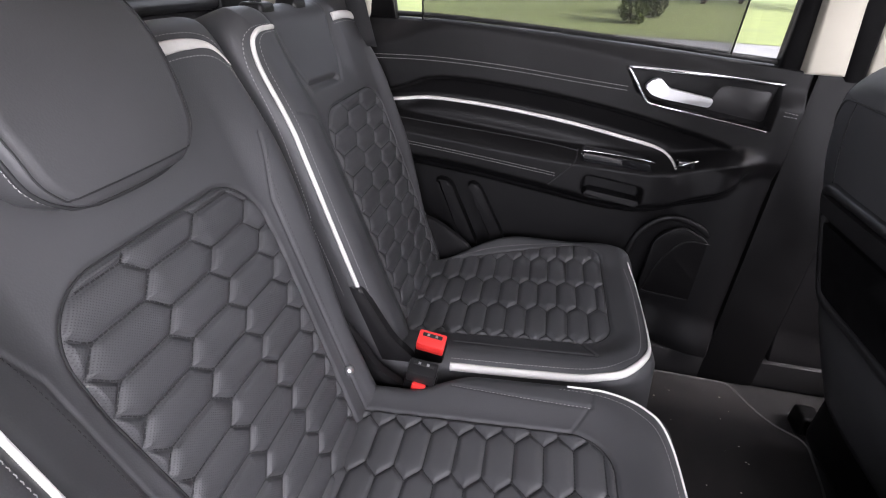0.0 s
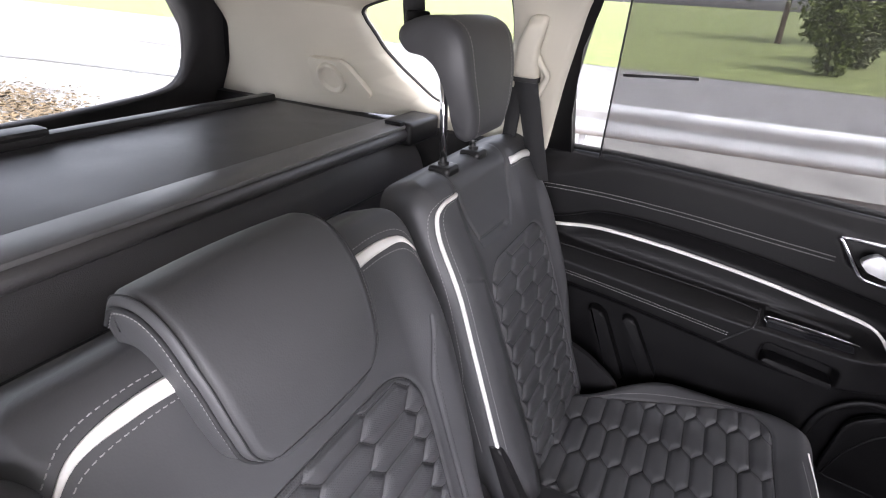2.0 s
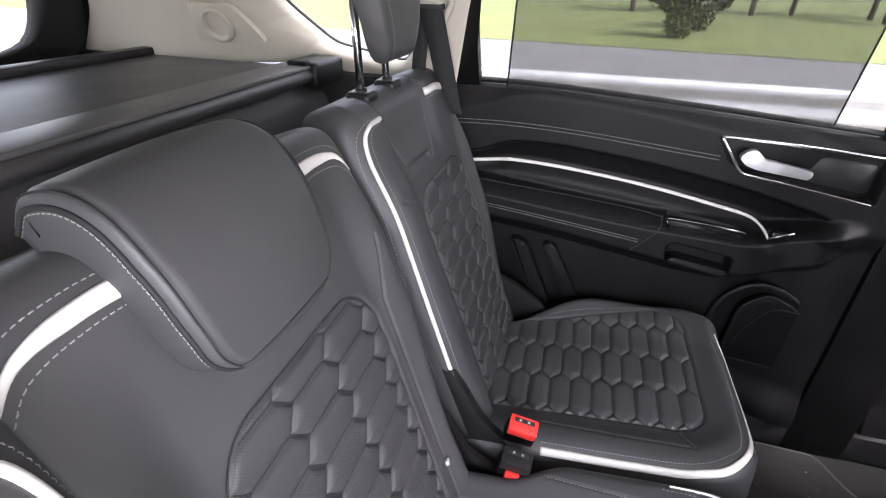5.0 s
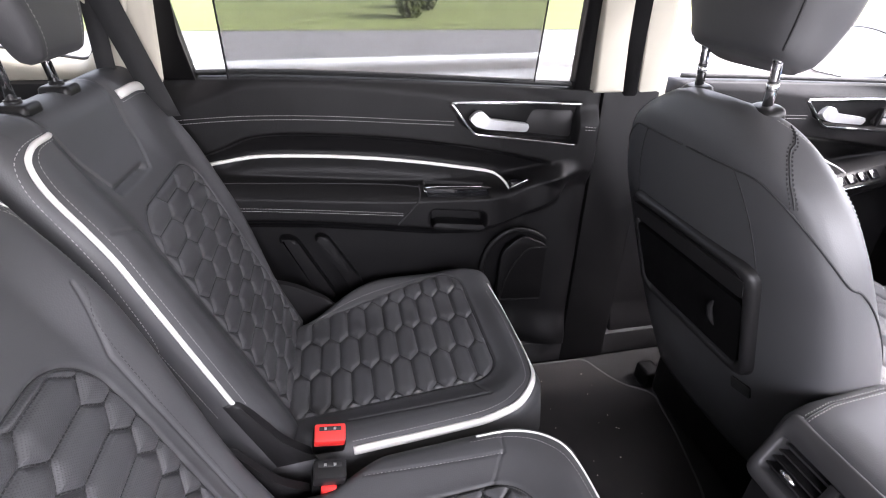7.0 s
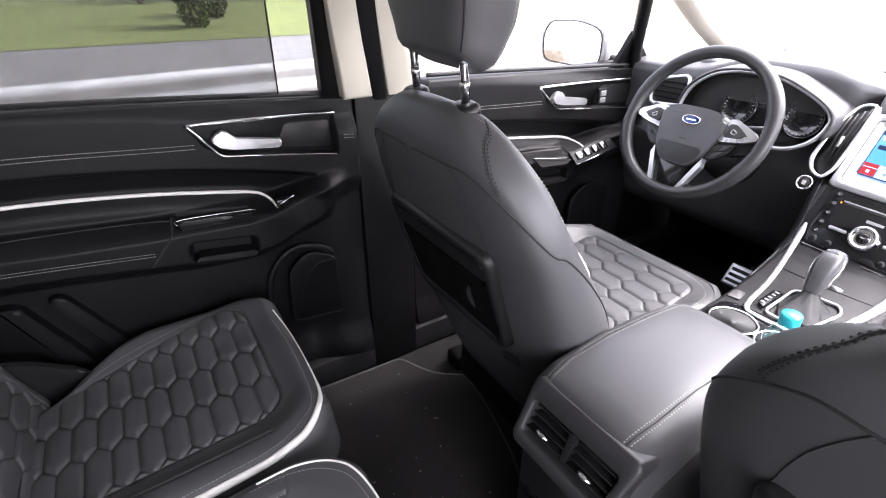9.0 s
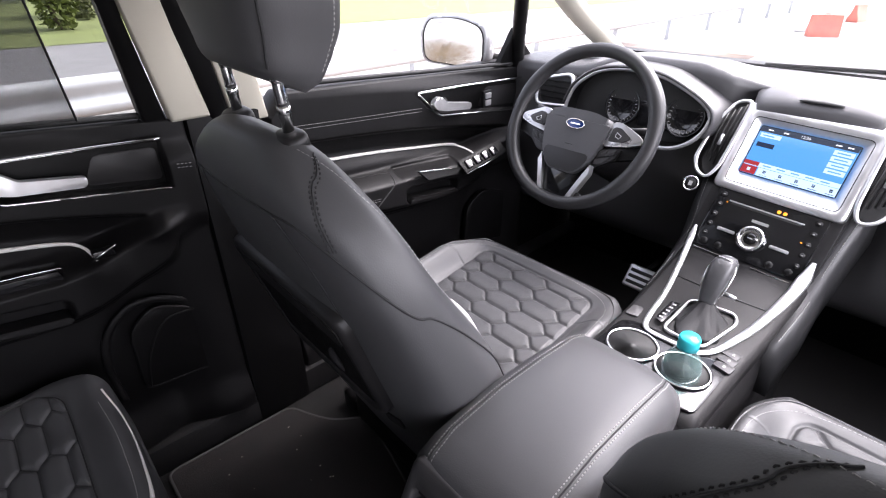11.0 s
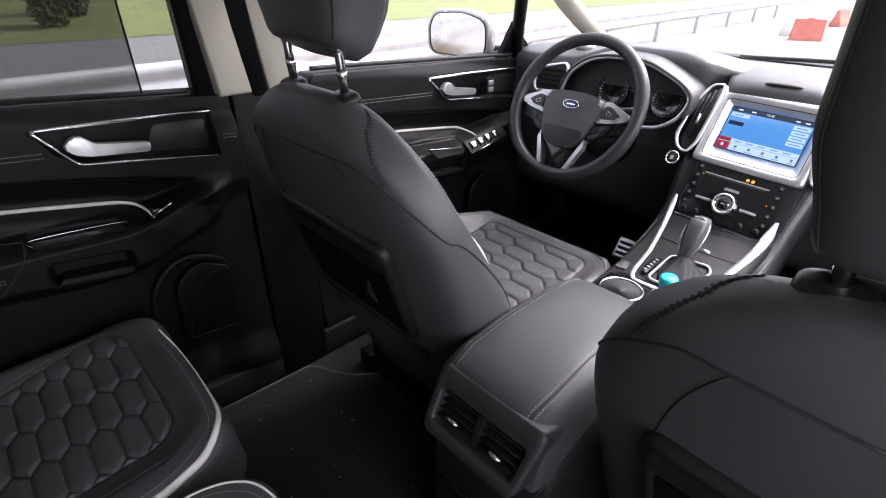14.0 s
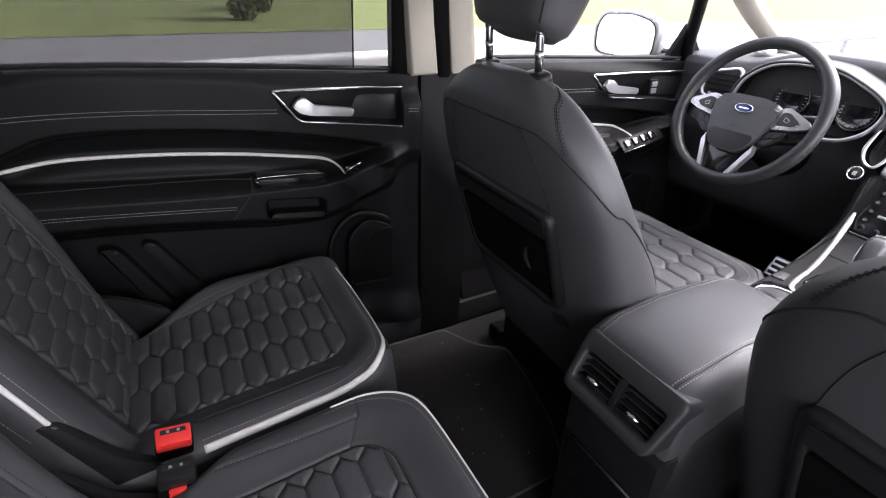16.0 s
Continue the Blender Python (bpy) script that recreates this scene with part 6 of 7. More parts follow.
# gauges in their hood
half = [(0.540, 0.715), (0.536, 0.745), (0.517, 0.784), (0.472, 0.818), (0.425, 0.832), (0.37, 0.836), (0.30, 0.831), (0.245, 0.813), (0.200, 0.792), (0.174, 0.770), (0.172, 0.742), (0.188, 0.712), (0.215, 0.690), (0.25, 0.677), (0.32, 0.672), (0.42, 0.674), (0.51, 0.684)]
cl_out = [tuple(p) for p in smooth_path(half + half[:1], 81)[:-1]]
part("gauge_well", slab([(y, z - DO.z) for y, z in cl_out], 1.440 - DO.x, 1.50 - DO.x, 0.002, "x"), RUBBER, dash, "dark gauge panel")
path = np.array([(1.405 - DO.x + (z - 0.76) * 0.12, y, z - DO.z) for y, z in cl_out])
part("gauge_ring", sweep("gauge_ring", path, 0.0050, 8, closed=True), SILVER, dash, "satin silver gauge surround")
rings = [[(1.408 + (z - 0.76) * 0.12 - DO.x, y, z - DO.z) for y, z in cl_out], [(1.452 - DO.x, 0.355 + (y - 0.355) * 0.94, 0.755 + (z - 0.755) * 0.93 - DO.z) for y, z in cl_out]]
part("gauge_tunnel", loft("gauge_tunnel", rings, caps=False), PLASTIC, dash)
rings = []
for x, k in ((1.398, 1.025), (1.394, 1.045), (1.402, 1.07), (1.46, 1.09), (1.60, 1.07)):
    rings.append([(x + (z - 0.76) * 0.12 - DO.x, 0.355 + (y - 0.355) * k, 0.755 + (z - 0.755) * (k + (k - 1) * 0.7) - DO.z) for y, z in cl_out[2:46]])
v_ = [p for r in rings for p in r]
n_ = len(rings[0])
hood_ = part("gauge_hood", raw("gauge_hood", v_, [(i * n_ + j, i * n_ + j + 1, (i + 1) * n_ + j + 1, (i + 1) * n_ + j) for i in range(len(rings) - 1) for j in range(n_ - 1)]), DASH, dash, "dark padded gauge hood")
sol = hood_.modifiers.new("thick", "SOLIDIFY")
sol.thickness = 0.004
part("info_display", box(1.436 - DO.x, 1.4405 - DO.x, 0.275, 0.350, 0.705 - DO.z, 0.765 - DO.z, 0.001), PIANO, dash, "unlit information display")
for cy in (0.395, 0.236):
    m = Matrix.Translation((1.436 - DO.x, cy, 0.745 - DO.z)) @ Matrix.Rotation(radians(-75), 4, "Y")
    part("gauge", lathe("gauge", [(0.0, 0.0), (0.042, 0.0), (0.044, 0.006), (0.047, 0.004), (0.047, -0.01)], 32, m), PIANO, dash, "round dark gauge")
    for k in range(21):
        a = radians(220 - 260 * k / 20)
        part("gauge_mark", box(-0.0007, 0.0007, -0.0035 if k % 2 else -0.006, 0.0, 0.0, 0.0008, 0, m=m @ Matrix.Rotation(a, 4, "Z") @ Matrix.Translation((0, 0.039, 0.001))), THREAD, dash)

# console top, shifter, cup holders
top = thing("console_top", (1.0, 0, 0.45), "console top with chrome trim and cup holders", "console")
TO = Vector((1.0, 0, 0.45))


def con_z(x):
    return float(np.interp(x, [0.86, 0.95, 1.02, 1.15, 1.28, 1.31], [0.447, 0.449, 0.453, 0.464, 0.488, 0.50]))


rings = []
for x in np.linspace(0.86, 1.31, 16):
    hw = float(np.interp(x, [0.86, 1.05, 1.31], [0.108, 0.112, 0.125]))
    rings.append([(x - TO.x, y, con_z(x) + dz_ - TO.z) for y, dz_ in [(-hw, -0.03), (-hw, 0.0), (-hw + 0.01, 0.008), (0, 0.004), (hw - 0.01, 0.008), (hw, 0.0), (hw, -0.03)]])
part("top_plate", loft("top_plate", rings), mat("matt_console_plastic", (0.012, 0.0115, 0.012), 0.58, var=0.1, scale=15, bump=0.2, bump_scale=900, spec=0.22), top, "satin black console top")
part("cup_surround", slab(rounded([(0.875 - TO.x, -0.098), (1.02 - TO.x, -0.098), (1.035 - TO.x, 0.0), (1.02 - TO.x, 0.098), (0.875 - TO.x, 0.098)], 0.02), 0.455 - TO.z, 0.4605 - TO.z, 0.002, "z"), PIANO, top, "gloss black cup holder surround")
ch = [(1.325, 0.114, 0.550), (1.298, 0.110, 0.520), (1.25, 0.100, 0.494), (1.142, 0.077, 0.474), (1.05, 0.064, 0.466), (1.019, 0.053, 0.463), (1.012, 0.030, 0.463), (1.014, -0.030, 0.463), (1.022, -0.048, 0.463), (1.05, -0.066, 0.466), (1.142, -0.088, 0.474), (1.25, -0.104, 0.494), (1.298, -0.110, 0.520), (1.325, -0.113, 0.550)]
path = smooth_path([(x - TO.x, y, z - TO.z) for x, y, z in ch], 110)
part("chrome_trim", sweep("chrome_trim", path, np.interp(np.linspace(0, 1, 110), [0, 0.03, 0.2, 0.4, 0.6, 0.75, 0.95, 1], [0.003, 0.007, 0.006, 0.0055, 0.0060, 0.009, 0.013, 0.004]), 8, flat=0.5), SILVER, top, "bright satin trim loop")
boot_ring = np.array([(x - TO.x, y, con_z(x) + 0.010 - TO.z) for x, y in rounded([(1.036, 0.030), (1.034, -0.044), (1.135, -0.062), (1.160, -0.05), (1.152, 0.030)], 0.016)])
part("boot_ring", sweep("boot_ring", boot_ring, 0.0032, 8, closed=True), SILVER, top, "silver shifter surround")
rings = []
for k in range(13):
    s = k / 12
    w = 0.043 * (1 - s) ** 1.3 + 0.012
    wob = [1 + (0.16 * math.sin(5 * a * 2 * math.pi / 36 + 3 * s) + 0.07 * math.sin(9 * a * 2 * math.pi / 36 - 4 * s)) * (1 - s) ** 0.6 for a in range(36)]
    rings.append([(1.094 + 0.052 * s ** 0.8 + w * wob[a] * math.cos(a * math.pi / 18) - TO.x, -0.012 * (1 - s) + w * wob[a] * 0.80 * math.sin(a * math.pi / 18), con_z(1.094) + 0.005 + 0.024 * s + 0.008 * s * s - TO.z) for a in range(36)])
part("shifter_boot", loft("shifter_boot", rings), mat("boot_leather", (0.010, 0.010, 0.011), 0.62, bump=0.3, bump_scale=300, spec=0.2), top, "creased black leather shifter boot")
rings = []
for x, z, w, d in [(1.142, 0.484, 0.012, 0.013), (1.146, 0.491, 0.015, 0.016), (1.156, 0.505, 0.0185, 0.020), (1.170, 0.526, 0.0215, 0.025), (1.182, 0.545, 0.0225, 0.027), (1.191, 0.558, 0.020, 0.024), (1.196, 0.565, 0.014, 0.018), (1.198, 0.567, 0.007, 0.009)]:
    rings.append([(x + dx - TO.x, dy, z - 0.35 * dx - TO.z) for dy, dx in oval(w, d, 3.0, 28)])
part("shifter", loft("shifter", rings), mat("grey_lever", (0.060, 0.060, 0.063), 0.35, bump=0.1, spec=0.4), top, "dark grey gear lever grip")
for s_ in (1, -1):
    cheek = [(1.193, s_ * 0.016, 0.561), (1.176, s_ * 0.0225, 0.546), (1.158, s_ * 0.0215, 0.524), (1.146, s_ * 0.0165, 0.505), (1.138, s_ * 0.006, 0.499)]
    part("shifter_cheek", sweep("shifter_cheek", smooth_path([(x - TO.x, y, z - TO.z) for x, y, z in cheek], 24), np.interp(np.linspace(0, 1, 24), [0, 0.5, 1], [0.0024, 0.0028, 0.002]), 8), CHROME, top, "chrome line round the lever")
part("shifter_cap", slab(rounded([(1.172 - TO.x, -0.013), (1.199 - TO.x, -0.011), (1.199 - TO.x, 0.011), (1.172 - TO.x, 0.013)], 0.005), 0.0, 0.005, 0.002, "z"), SILVER, top, "silver lever cap").matrix_local = Matrix.Translation((0.186, 0, 0.5635 - TO.z)) @ Matrix.Rotation(radians(18), 4, "Y") @ Matrix.Translation((-0.186, 0, 0))
part("lever_button", sweep("lever_button", [(1.176 - TO.x, -0.018, 0.500 - TO.z), (1.176 - TO.x, -0.038, 0.498 - TO.z)], 0.0042, 10), SILVER, top, "silver lever button")
part("gate_marks", slab(rounded([(1.044 - TO.x, 0.036), (1.050 - TO.x, 0.052), (1.126 - TO.x, 0.056), (1.128 - TO.x, 0.038)], 0.006), con_z(1.09) + 0.008 - TO.z, con_z(1.09) + 0.0115 - TO.z, 0.001, "z"), PIANO, top, "black gear position strip")
for k in range(5):
    part("gate_letter", box(1.057 + 0.014 * k - TO.x, 1.061 + 0.014 * k - TO.x, 0.042, 0.049, con_z(1.09) + 0.0113 - TO.z, con_z(1.09) + 0.0120 - TO.z, 0), THREAD, top)
part("flap_gap", sweep("flap_gap", [(1.205 - TO.x, 0.090, con_z(1.205) + 0.0075 - TO.z), (1.205 - TO.x, 0.0, con_z(1.205) + 0.005 - TO.z), (1.205 - TO.x, -0.092, con_z(1.205) + 0.0075 - TO.z)], 0.0016, 6), RUBBER, top)
for cy in (0.045, -0.045):
    path = np.array([(0.955 + 0.043 * math.cos(a) - TO.x, cy + 0.043 * math.sin(a), 0.464 - TO.z) for a in np.linspace(0, 2 * math.pi, 40, endpoint=False)])
    part("cup_ring", sweep("cup_ring", path, 0.0027, 8, closed=True), CHROME, top, "chrome cup holder ring")
    part("cup_well", lathe("cup_well", [(0.0, 0.0), (0.036, 0.0), (0.041, 0.002)], 28, Matrix.Translation((0.955 - TO.x, cy, 0.4612 - TO.z))), RUBBER, top)
for k in range(3):
    a = [(1.006, -0.072), (1.022, -0.076), (1.022, -0.104), (1.000, -0.102)]
    part("console_key", slab(rounded([(x + 0.021 * k - TO.x, y + 0.002 * k) for x, y in a], 0.003), con_z(1.03) - TO.z, con_z(1.03) + 0.011 - TO.z, 0.002, "z"), BEZEL, top, "dark grey console key")
    part("key_mark", box(1.009 + 0.021 * k - TO.x, 1.015 + 0.021 * k - TO.x, -0.091, -0.087, con_z(1.03) + 0.0108 - TO.z, con_z(1.03) + 0.0116 - TO.z, 0), THREAD, top)
part("console_key", slab(rounded([(1.035 - TO.x, 0.078), (1.070 - TO.x, 0.084), (1.068 - TO.x, 0.104), (1.030 - TO.x, 0.102)], 0.003), con_z(1.03) - TO.z, con_z(1.03) + 0.011 - TO.z, 0.002, "z"), BEZEL, top, "dark grey console key")

# bottle in the cup holder
bt = thing("water_bottle", (0.945, -0.045, 0.436), "clear plastic water bottle with a turquoise cap", "bottle")
PET = clear("clear_plastic", (0.72, 0.88, 0.87), 0.20)
pn = PET.node_tree
milk = pn.nodes.new("ShaderNodeBsdfPrincipled")
milk.inputs["Base Color"].default_value, milk.inputs["Roughness"].default_value = (0.30, 0.42, 0.41, 1), 0.12
blend = pn.nodes.new("ShaderNodeMixShader")
blend.inputs[0].default_value = 0.20
pn.links.new(pn.nodes["Mix Shader"].outputs[0], blend.inputs[1])
pn.links.new(milk.outputs[0], blend.inputs[2])
pn.links.new(blend.outputs[0], pn.nodes["Material Output"].inputs[0])
part("bottle_body", lathe("bottle_body", [(0.0, 0.0), (0.028, 0.0), (0.030, 0.01), (0.030, 0.045), (0.027, 0.06), (0.015, 0.078), (0.013, 0.085)], 24), PET, bt, "clear bottle body")
part("cap", lathe("cap", [(0.0135, 0.082), (0.0165, 0.083), (0.0165, 0.100), (0.0145, 0.104), (0.0, 0.104)], 24), mat("turquoise_cap", (0.02, 0.50, 0.58), 0.35, bump=0), bt, "turquoise screw cap")

# ---- steering wheel ----
WN = Vector((-0.90, 0, 0.43)).normalized()
WU = Vector((0.43, 0, 0.90)).normalized()
wm = basis((1.205, 0.371, 0.737), (0, -1, 0), WU, WN)
wheel = thing("steering_wheel", wm, "black leather steering wheel with silver spokes", "steering wheel")
path = np.array([(0.172 * math.cos(a), 0.172 * math.sin(a) * (0.98 if math.sin(a) < 0 else 1), 0.0) for a in np.linspace(0, 2 * math.pi, 72, endpoint=False)])
part("rim", sweep("rim", path, [0.0148 + 0.0022 * math.exp(-((abs(abs(a - math.pi) - 1.57 + 1.12) - 0.0) / 0.28) ** 2) + 0.0022 * math.exp(-((min(a, 2 * math.pi - a) - 0.45) / 0.28) ** 2) for a in np.linspace(0, 2 * math.pi, 72, endpoint=False)], 14, closed=True), RIM, wheel, "black leather wheel rim")
for a in (0.62, 2.52, 3.75, 5.67):
    tie = np.array([((0.172 + 0.0154 * math.cos(b)) * math.cos(a), (0.172 + 0.0154 * math.cos(b)) * math.sin(a), 0.0154 * math.sin(b)) for b in np.linspace(0, 2 * math.pi, 20, endpoint=False)])
    part("rim_seam", sweep("rim_seam", tie, 0.0009, 5, closed=True), DARK_THREAD, wheel)
HUB = mat("grey_soft_plastic", (0.050, 0.050, 0.053), 0.5, bump=0.2)
hub = rounded([(-0.040, 0.038), (0.040, 0.038), (0.082, 0.027), (0.079, -0.002), (0.064, -0.062), (0.036, -0.100), (-0.036, -0.100), (-0.064, -0.062), (-0.079, -0.002), (-0.082, 0.027)], 0.018, 6)
part("hub", slab(hub, -0.035, 0.012, 0.014, "z", 4), HUB, wheel, "dark grey airbag cover")
lower = rounded([(-0.061, -0.052), (0.061, -0.052), (0.050, -0.080), (0.030, -0.098), (-0.030, -0.098), (-0.050, -0.080)], 0.012, 5)
part("hub_chin", slab(lower, 0.004, 0.0128, 0.004, "z", 3), SATIN, wheel, "darker chin of the airbag cover")
WEDGE = mat("silver_paint", (0.50, 0.50, 0.51), 0.3, 0.6, bump=0, var=0.04)
for s in (1, -1):
    part("spoke_arm", slab(rounded([(s * 0.060, 0.020), (s * 0.165, 0.012), (s * 0.165, -0.030), (s * 0.060, -0.060)], 0.012), -0.030, -0.010, 0.006, "z"), SATIN, wheel, "black spoke behind the keys")
    part("spoke", slab(rounded([(s * 0.078, 0.028), (s * 0.098, 0.031), (s * 0.148, 0.010), (s * 0.158, -0.004), (s * 0.125, -0.016), (s * 0.074, -0.025)], 0.007), -0.022, 0.002, 0.004, "z"), WEDGE, wheel, "satin silver spoke")
    part("spoke_keys", slab(rounded([(s * 0.087, 0.018), (s * 0.103, 0.019), (s * 0.131, 0.002), (s * 0.116, -0.009), (s * 0.083, -0.013)], 0.005), 0.000, 0.0065, 0.002, "z"), BEZEL, wheel, "dark grey button pad")
    part("spoke_key", sweep("spoke_key", np.array([(s * a, b, 0.0068) for a, b in ((0.098, 0.008), (0.110, 0.002), (0.106, -0.004), (0.097, -0.001))]), 0.0009, 5, closed=True), SILVER, wheel)
    part("lower_keys", slab(rounded([(s * 0.072, -0.032), (s * 0.116, -0.022), (s * 0.110, -0.044), (s * 0.084, -0.066), (s * 0.062, -0.070)], 0.006), -0.014, 0.000, 0.004, "z"), SATIN, wheel, "black button pad")
    for k in range(2):
        part("lower_key", slab(rounded([(s * (0.074 + 0.019 * k), -0.036 + 0.005 * k), (s * (0.091 + 0.019 * k), -0.031 + 0.005 * k), (s * (0.086 + 0.019 * k), -0.046 + 0.007 * k), (s * (0.068 + 0.019 * k), -0.052 + 0.007 * k)], 0.003), -0.002, 0.003, 0.001, "z"), BEZEL, wheel)
    part("lower_key", slab(rounded([(s * 0.068, -0.055), (s * 0.086, -0.049), (s * 0.102, -0.043), (s * 0.084, -0.062), (s * 0.066, -0.066)], 0.003), -0.002, 0.002, 0.001, "z"), BEZEL, wheel)
    part("lower_spoke", slab(rounded([(s * 0.064, -0.068), (s * 0.068, -0.088), (s * 0.038, -0.166), (s * 0.029, -0.162), (s * 0.054, -0.094)], 0.003), -0.014, 0.005, 0.003, "z"), SILVER, wheel, "bright lower spoke edge")
part("lower_spoke", slab(rounded([(-0.036, -0.159), (0.036, -0.159), (0.034, -0.168), (-0.034, -0.168)], 0.003), -0.014, 0.006, 0.003, "z"), SILVER, wheel, "bright lower spoke edge")
part("lower_pad", slab(rounded([(-0.056, -0.080), (0.056, -0.080), (0.030, -0.162), (-0.030, -0.162)], 0.008), -0.02, -0.004, 0.004, "z"), PIANO, wheel)
part("lower_web", slab(rounded([(-0.062, -0.135), (0.062, -0.135), (0.070, -0.168), (-0.070, -0.168)], 0.01), -0.018, -0.008, 0.004, "z"), RIM, wheel)
part("badge", slab(oval(0.022, 0.0100, 2, 32, 0, 0.006), 0.010, 0.0145, 0.001, "z"), mat("badge_blue", (0.01, 0.03, 0.14), 0.2, bump=0), wheel, "blue oval badge")
ob = part("badge_rim", sweep("badge_rim", np.array([(a, b + 0.006, 0.0145) for a, b in oval(0.022, 0.0100, 2, 32)]), 0.0014, 6, closed=True), CHROME, wheel)
part("badge_bar", box(-0.012, 0.012, 0.0045, 0.0075, 0.0140, 0.0152, 0), CHROME, wheel)
part("airbag_mark", box(-0.010, 0.010, -0.040, -0.0385, 0.0115, 0.0124, 0), SATIN, wheel)
col = thing("steering_column", (1.30, 0.371, 0.70), "black steering column cowl with stalks", "steering column")
part("cowl", sweep("cowl", [(-0.06, 0, 0.0), (0.15, 0, -0.10)], [0.05, 0.065], 16), SOFT, col)
for s in (1, -1):
    part("stalk", sweep("stalk", [(-0.04, s * 0.04, 0.03), (-0.04, s * 0.11, 0.04), (-0.04, s * 0.15, 0.045)], [0.007, 0.008, 0.011], 10), SATIN, col, "black stalk")

# ---- load cover ----
cov = thing("load_cover", (-0.86, 0, 0.86), "black vinyl load cover drawn over the boot", "load cover")
part("sheet", box(-0.20, 0.19, -0.64, 0.64, 0.010, 0.018, 0.002), COVER, cov, "black vinyl sheet")
part("roller_case", sweep("roller_case", [(0.20, -0.66, 0.012), (0.20, 0.66, 0.012)], 0.028, 16, flat=0.6), COVER, cov, "black roller case")
# black lip; the sheen along its edge is painted in as paler grey
part("front_lip", box(0.155, 0.222, -0.655, 0.655, 0.024, 0.0315, 0.003), mat("sheen_grey_lip", (0.11, 0.107, 0.108), 0.38, var=0.08, scale=10, bump=0.1), cov, "black front lip with its pale sheen in the colour")
part("pull_bar", box(-0.215, -0.185, -0.64, 0.64, 0.012, 0.034, 0.006), SATIN, cov, "black pull bar")
part("pull_handle", box(-0.225, -0.18, -0.14, 0.14, 0.03, 0.045, 0.008), SATIN, cov, "black pull handle")
bm = slab(rounded([(-0.66, 0.0), (0.66, 0.0), (0.66, 0.46), (0.63, 0.50), (-0.63, 0.50), (-0.66, 0.46)], 0.02), -0.004, 0.004, 0.002, "z")
fold = Matrix.Translation((-0.50, 0.0, 0.385)) @ Matrix(((0, -0.33, 0.944, 0), (1, 0, 0, 0), (0, 0.944, 0.33, 0), (0, 0, 0, 1)))
bmesh.ops.transform(bm, matrix=fold, verts=bm.verts)
flap_ = setting(part("boot_screen", bm, COVER), "dark vinyl flap sloping down behind the rear seats", "wall")
for t_ in (0.33, 0.415):
    part("fold", sweep("fold", [tuple(fold @ Vector((y, t_, 0.0045))) for y in (-0.62, 0.0, 0.56)], 0.0022, 6), SATIN, flap_)

# buckles
def buckle(place, lean, red_top):
    m = Matrix.Translation(place) @ Matrix.Rotation(radians(8), 4, "Y") @ Matrix.Rotation(radians(lean), 4, "X")
    bk = thing("belt_buckle", m, "black seat belt buckle with a red release button" if red_top else "grey seat belt buckle with a red belt tongue guard", "seat belt buckle", "belt buckles")
    part("case", box(-0.026, 0.026, -0.015, 0.015, -0.085, -0.018, 0.005), PLASTIC, bk)
    part("cap", box(-0.024, 0.024, -0.015, 0.013, -0.022, 0.006, 0.004), RED if red_top else SATIN, bk, "red release button" if red_top else "dark grey buckle top")
    part("slot", box(-0.017, 0.017, 0.001, 0.008, 0.0050, 0.0068, 0.001), RUBBER, bk)
    for x in (-0.007, 0.007):
        part("tooth", box(x - 0.002, x + 0.002, 0.0025, 0.0065, 0.0062, 0.0075, 0.0005), SILVER, bk)
    if not red_top:
        part("button", box(-0.012, 0.012, -0.022, -0.012, -0.048, -0.020, 0.004), RED, bk, "red release button")
    part("stalk", sweep("stalk", [(0, 0, -0.08), (-0.01, 0, -0.13), (-0.03, 0, -0.17)], 0.011, 8, flat=0.5), PLASTIC, bk)
    return bk


buckle((-0.134, 0.278, 0.402), 24, True)
buckle((-0.136, 0.222, 0.388), 14, False)

# rear footwell mat
mt = thing("floor_mat", (0.4, 0.46, 0.0), "dark pile floor mat with bits of grit", "floor mat")
mo = rounded([(-0.12, -0.29), (0.20, -0.29), (0.26, -0.16), (0.30, 0.0), (0.32, 0.13), (0.255, 0.175), (0.222, 0.225), (0.19, 0.297), (-0.12, 0.305)], 0.025)
part("carpet_pad", slab(mo, 0.002, 0.014, 0.003, "z"), MAT_PILE, mt)
part("binding", sweep("binding", np.array([(a, b, 0.012) for a, b in mo]), 0.004, 6, closed=True), mat("grey_binding", (0.05, 0.048, 0.048), 0.8), mt, "dark grey bound edge")

# ---- outside ----
GZ = -0.42
GROUND = mat("pale_gravel", (0.20, 0.195, 0.185), 0.95, var=0.3, scale=1.5, bump=0.6, bump_scale=40)
ASPHALT = mat("asphalt", (0.15, 0.148, 0.15), 0.85, var=0.15, scale=2.0, bump=0.4, bump_scale=80)
GRASS = mat("meadow_grass", (0.125, 0.150, 0.045), 0.9, var=0.18, scale=1.2, bump=0.5, bump_scale=30)
ZINC = mat("galvanised_steel", (0.46, 0.475, 0.49), 0.5, 0.2, var=0.15, scale=6, bump=0.05)
bm = bmesh.new()
bm.faces.new([bm.verts.new(p) for p in ((-600, -600, GZ), (600, -600, GZ), (600, 600, GZ), (-600, 600, GZ))])
tagged(part("ground", bm, GROUND), "pale gravel ground round the car", "ground", kind="structure")
bm = bmesh.new()
bm.faces.new([bm.verts.new(p) for p in ((-300, 8.3, GZ + 0.01), (300, 8.3, GZ + 0.01), (300, 14.6, GZ + 0.01), (-300, 14.6, GZ + 0.01))])
tagged(part("road", bm, ASPHALT), "grey asphalt road", "road", kind="structure")
bm = bmesh.new()
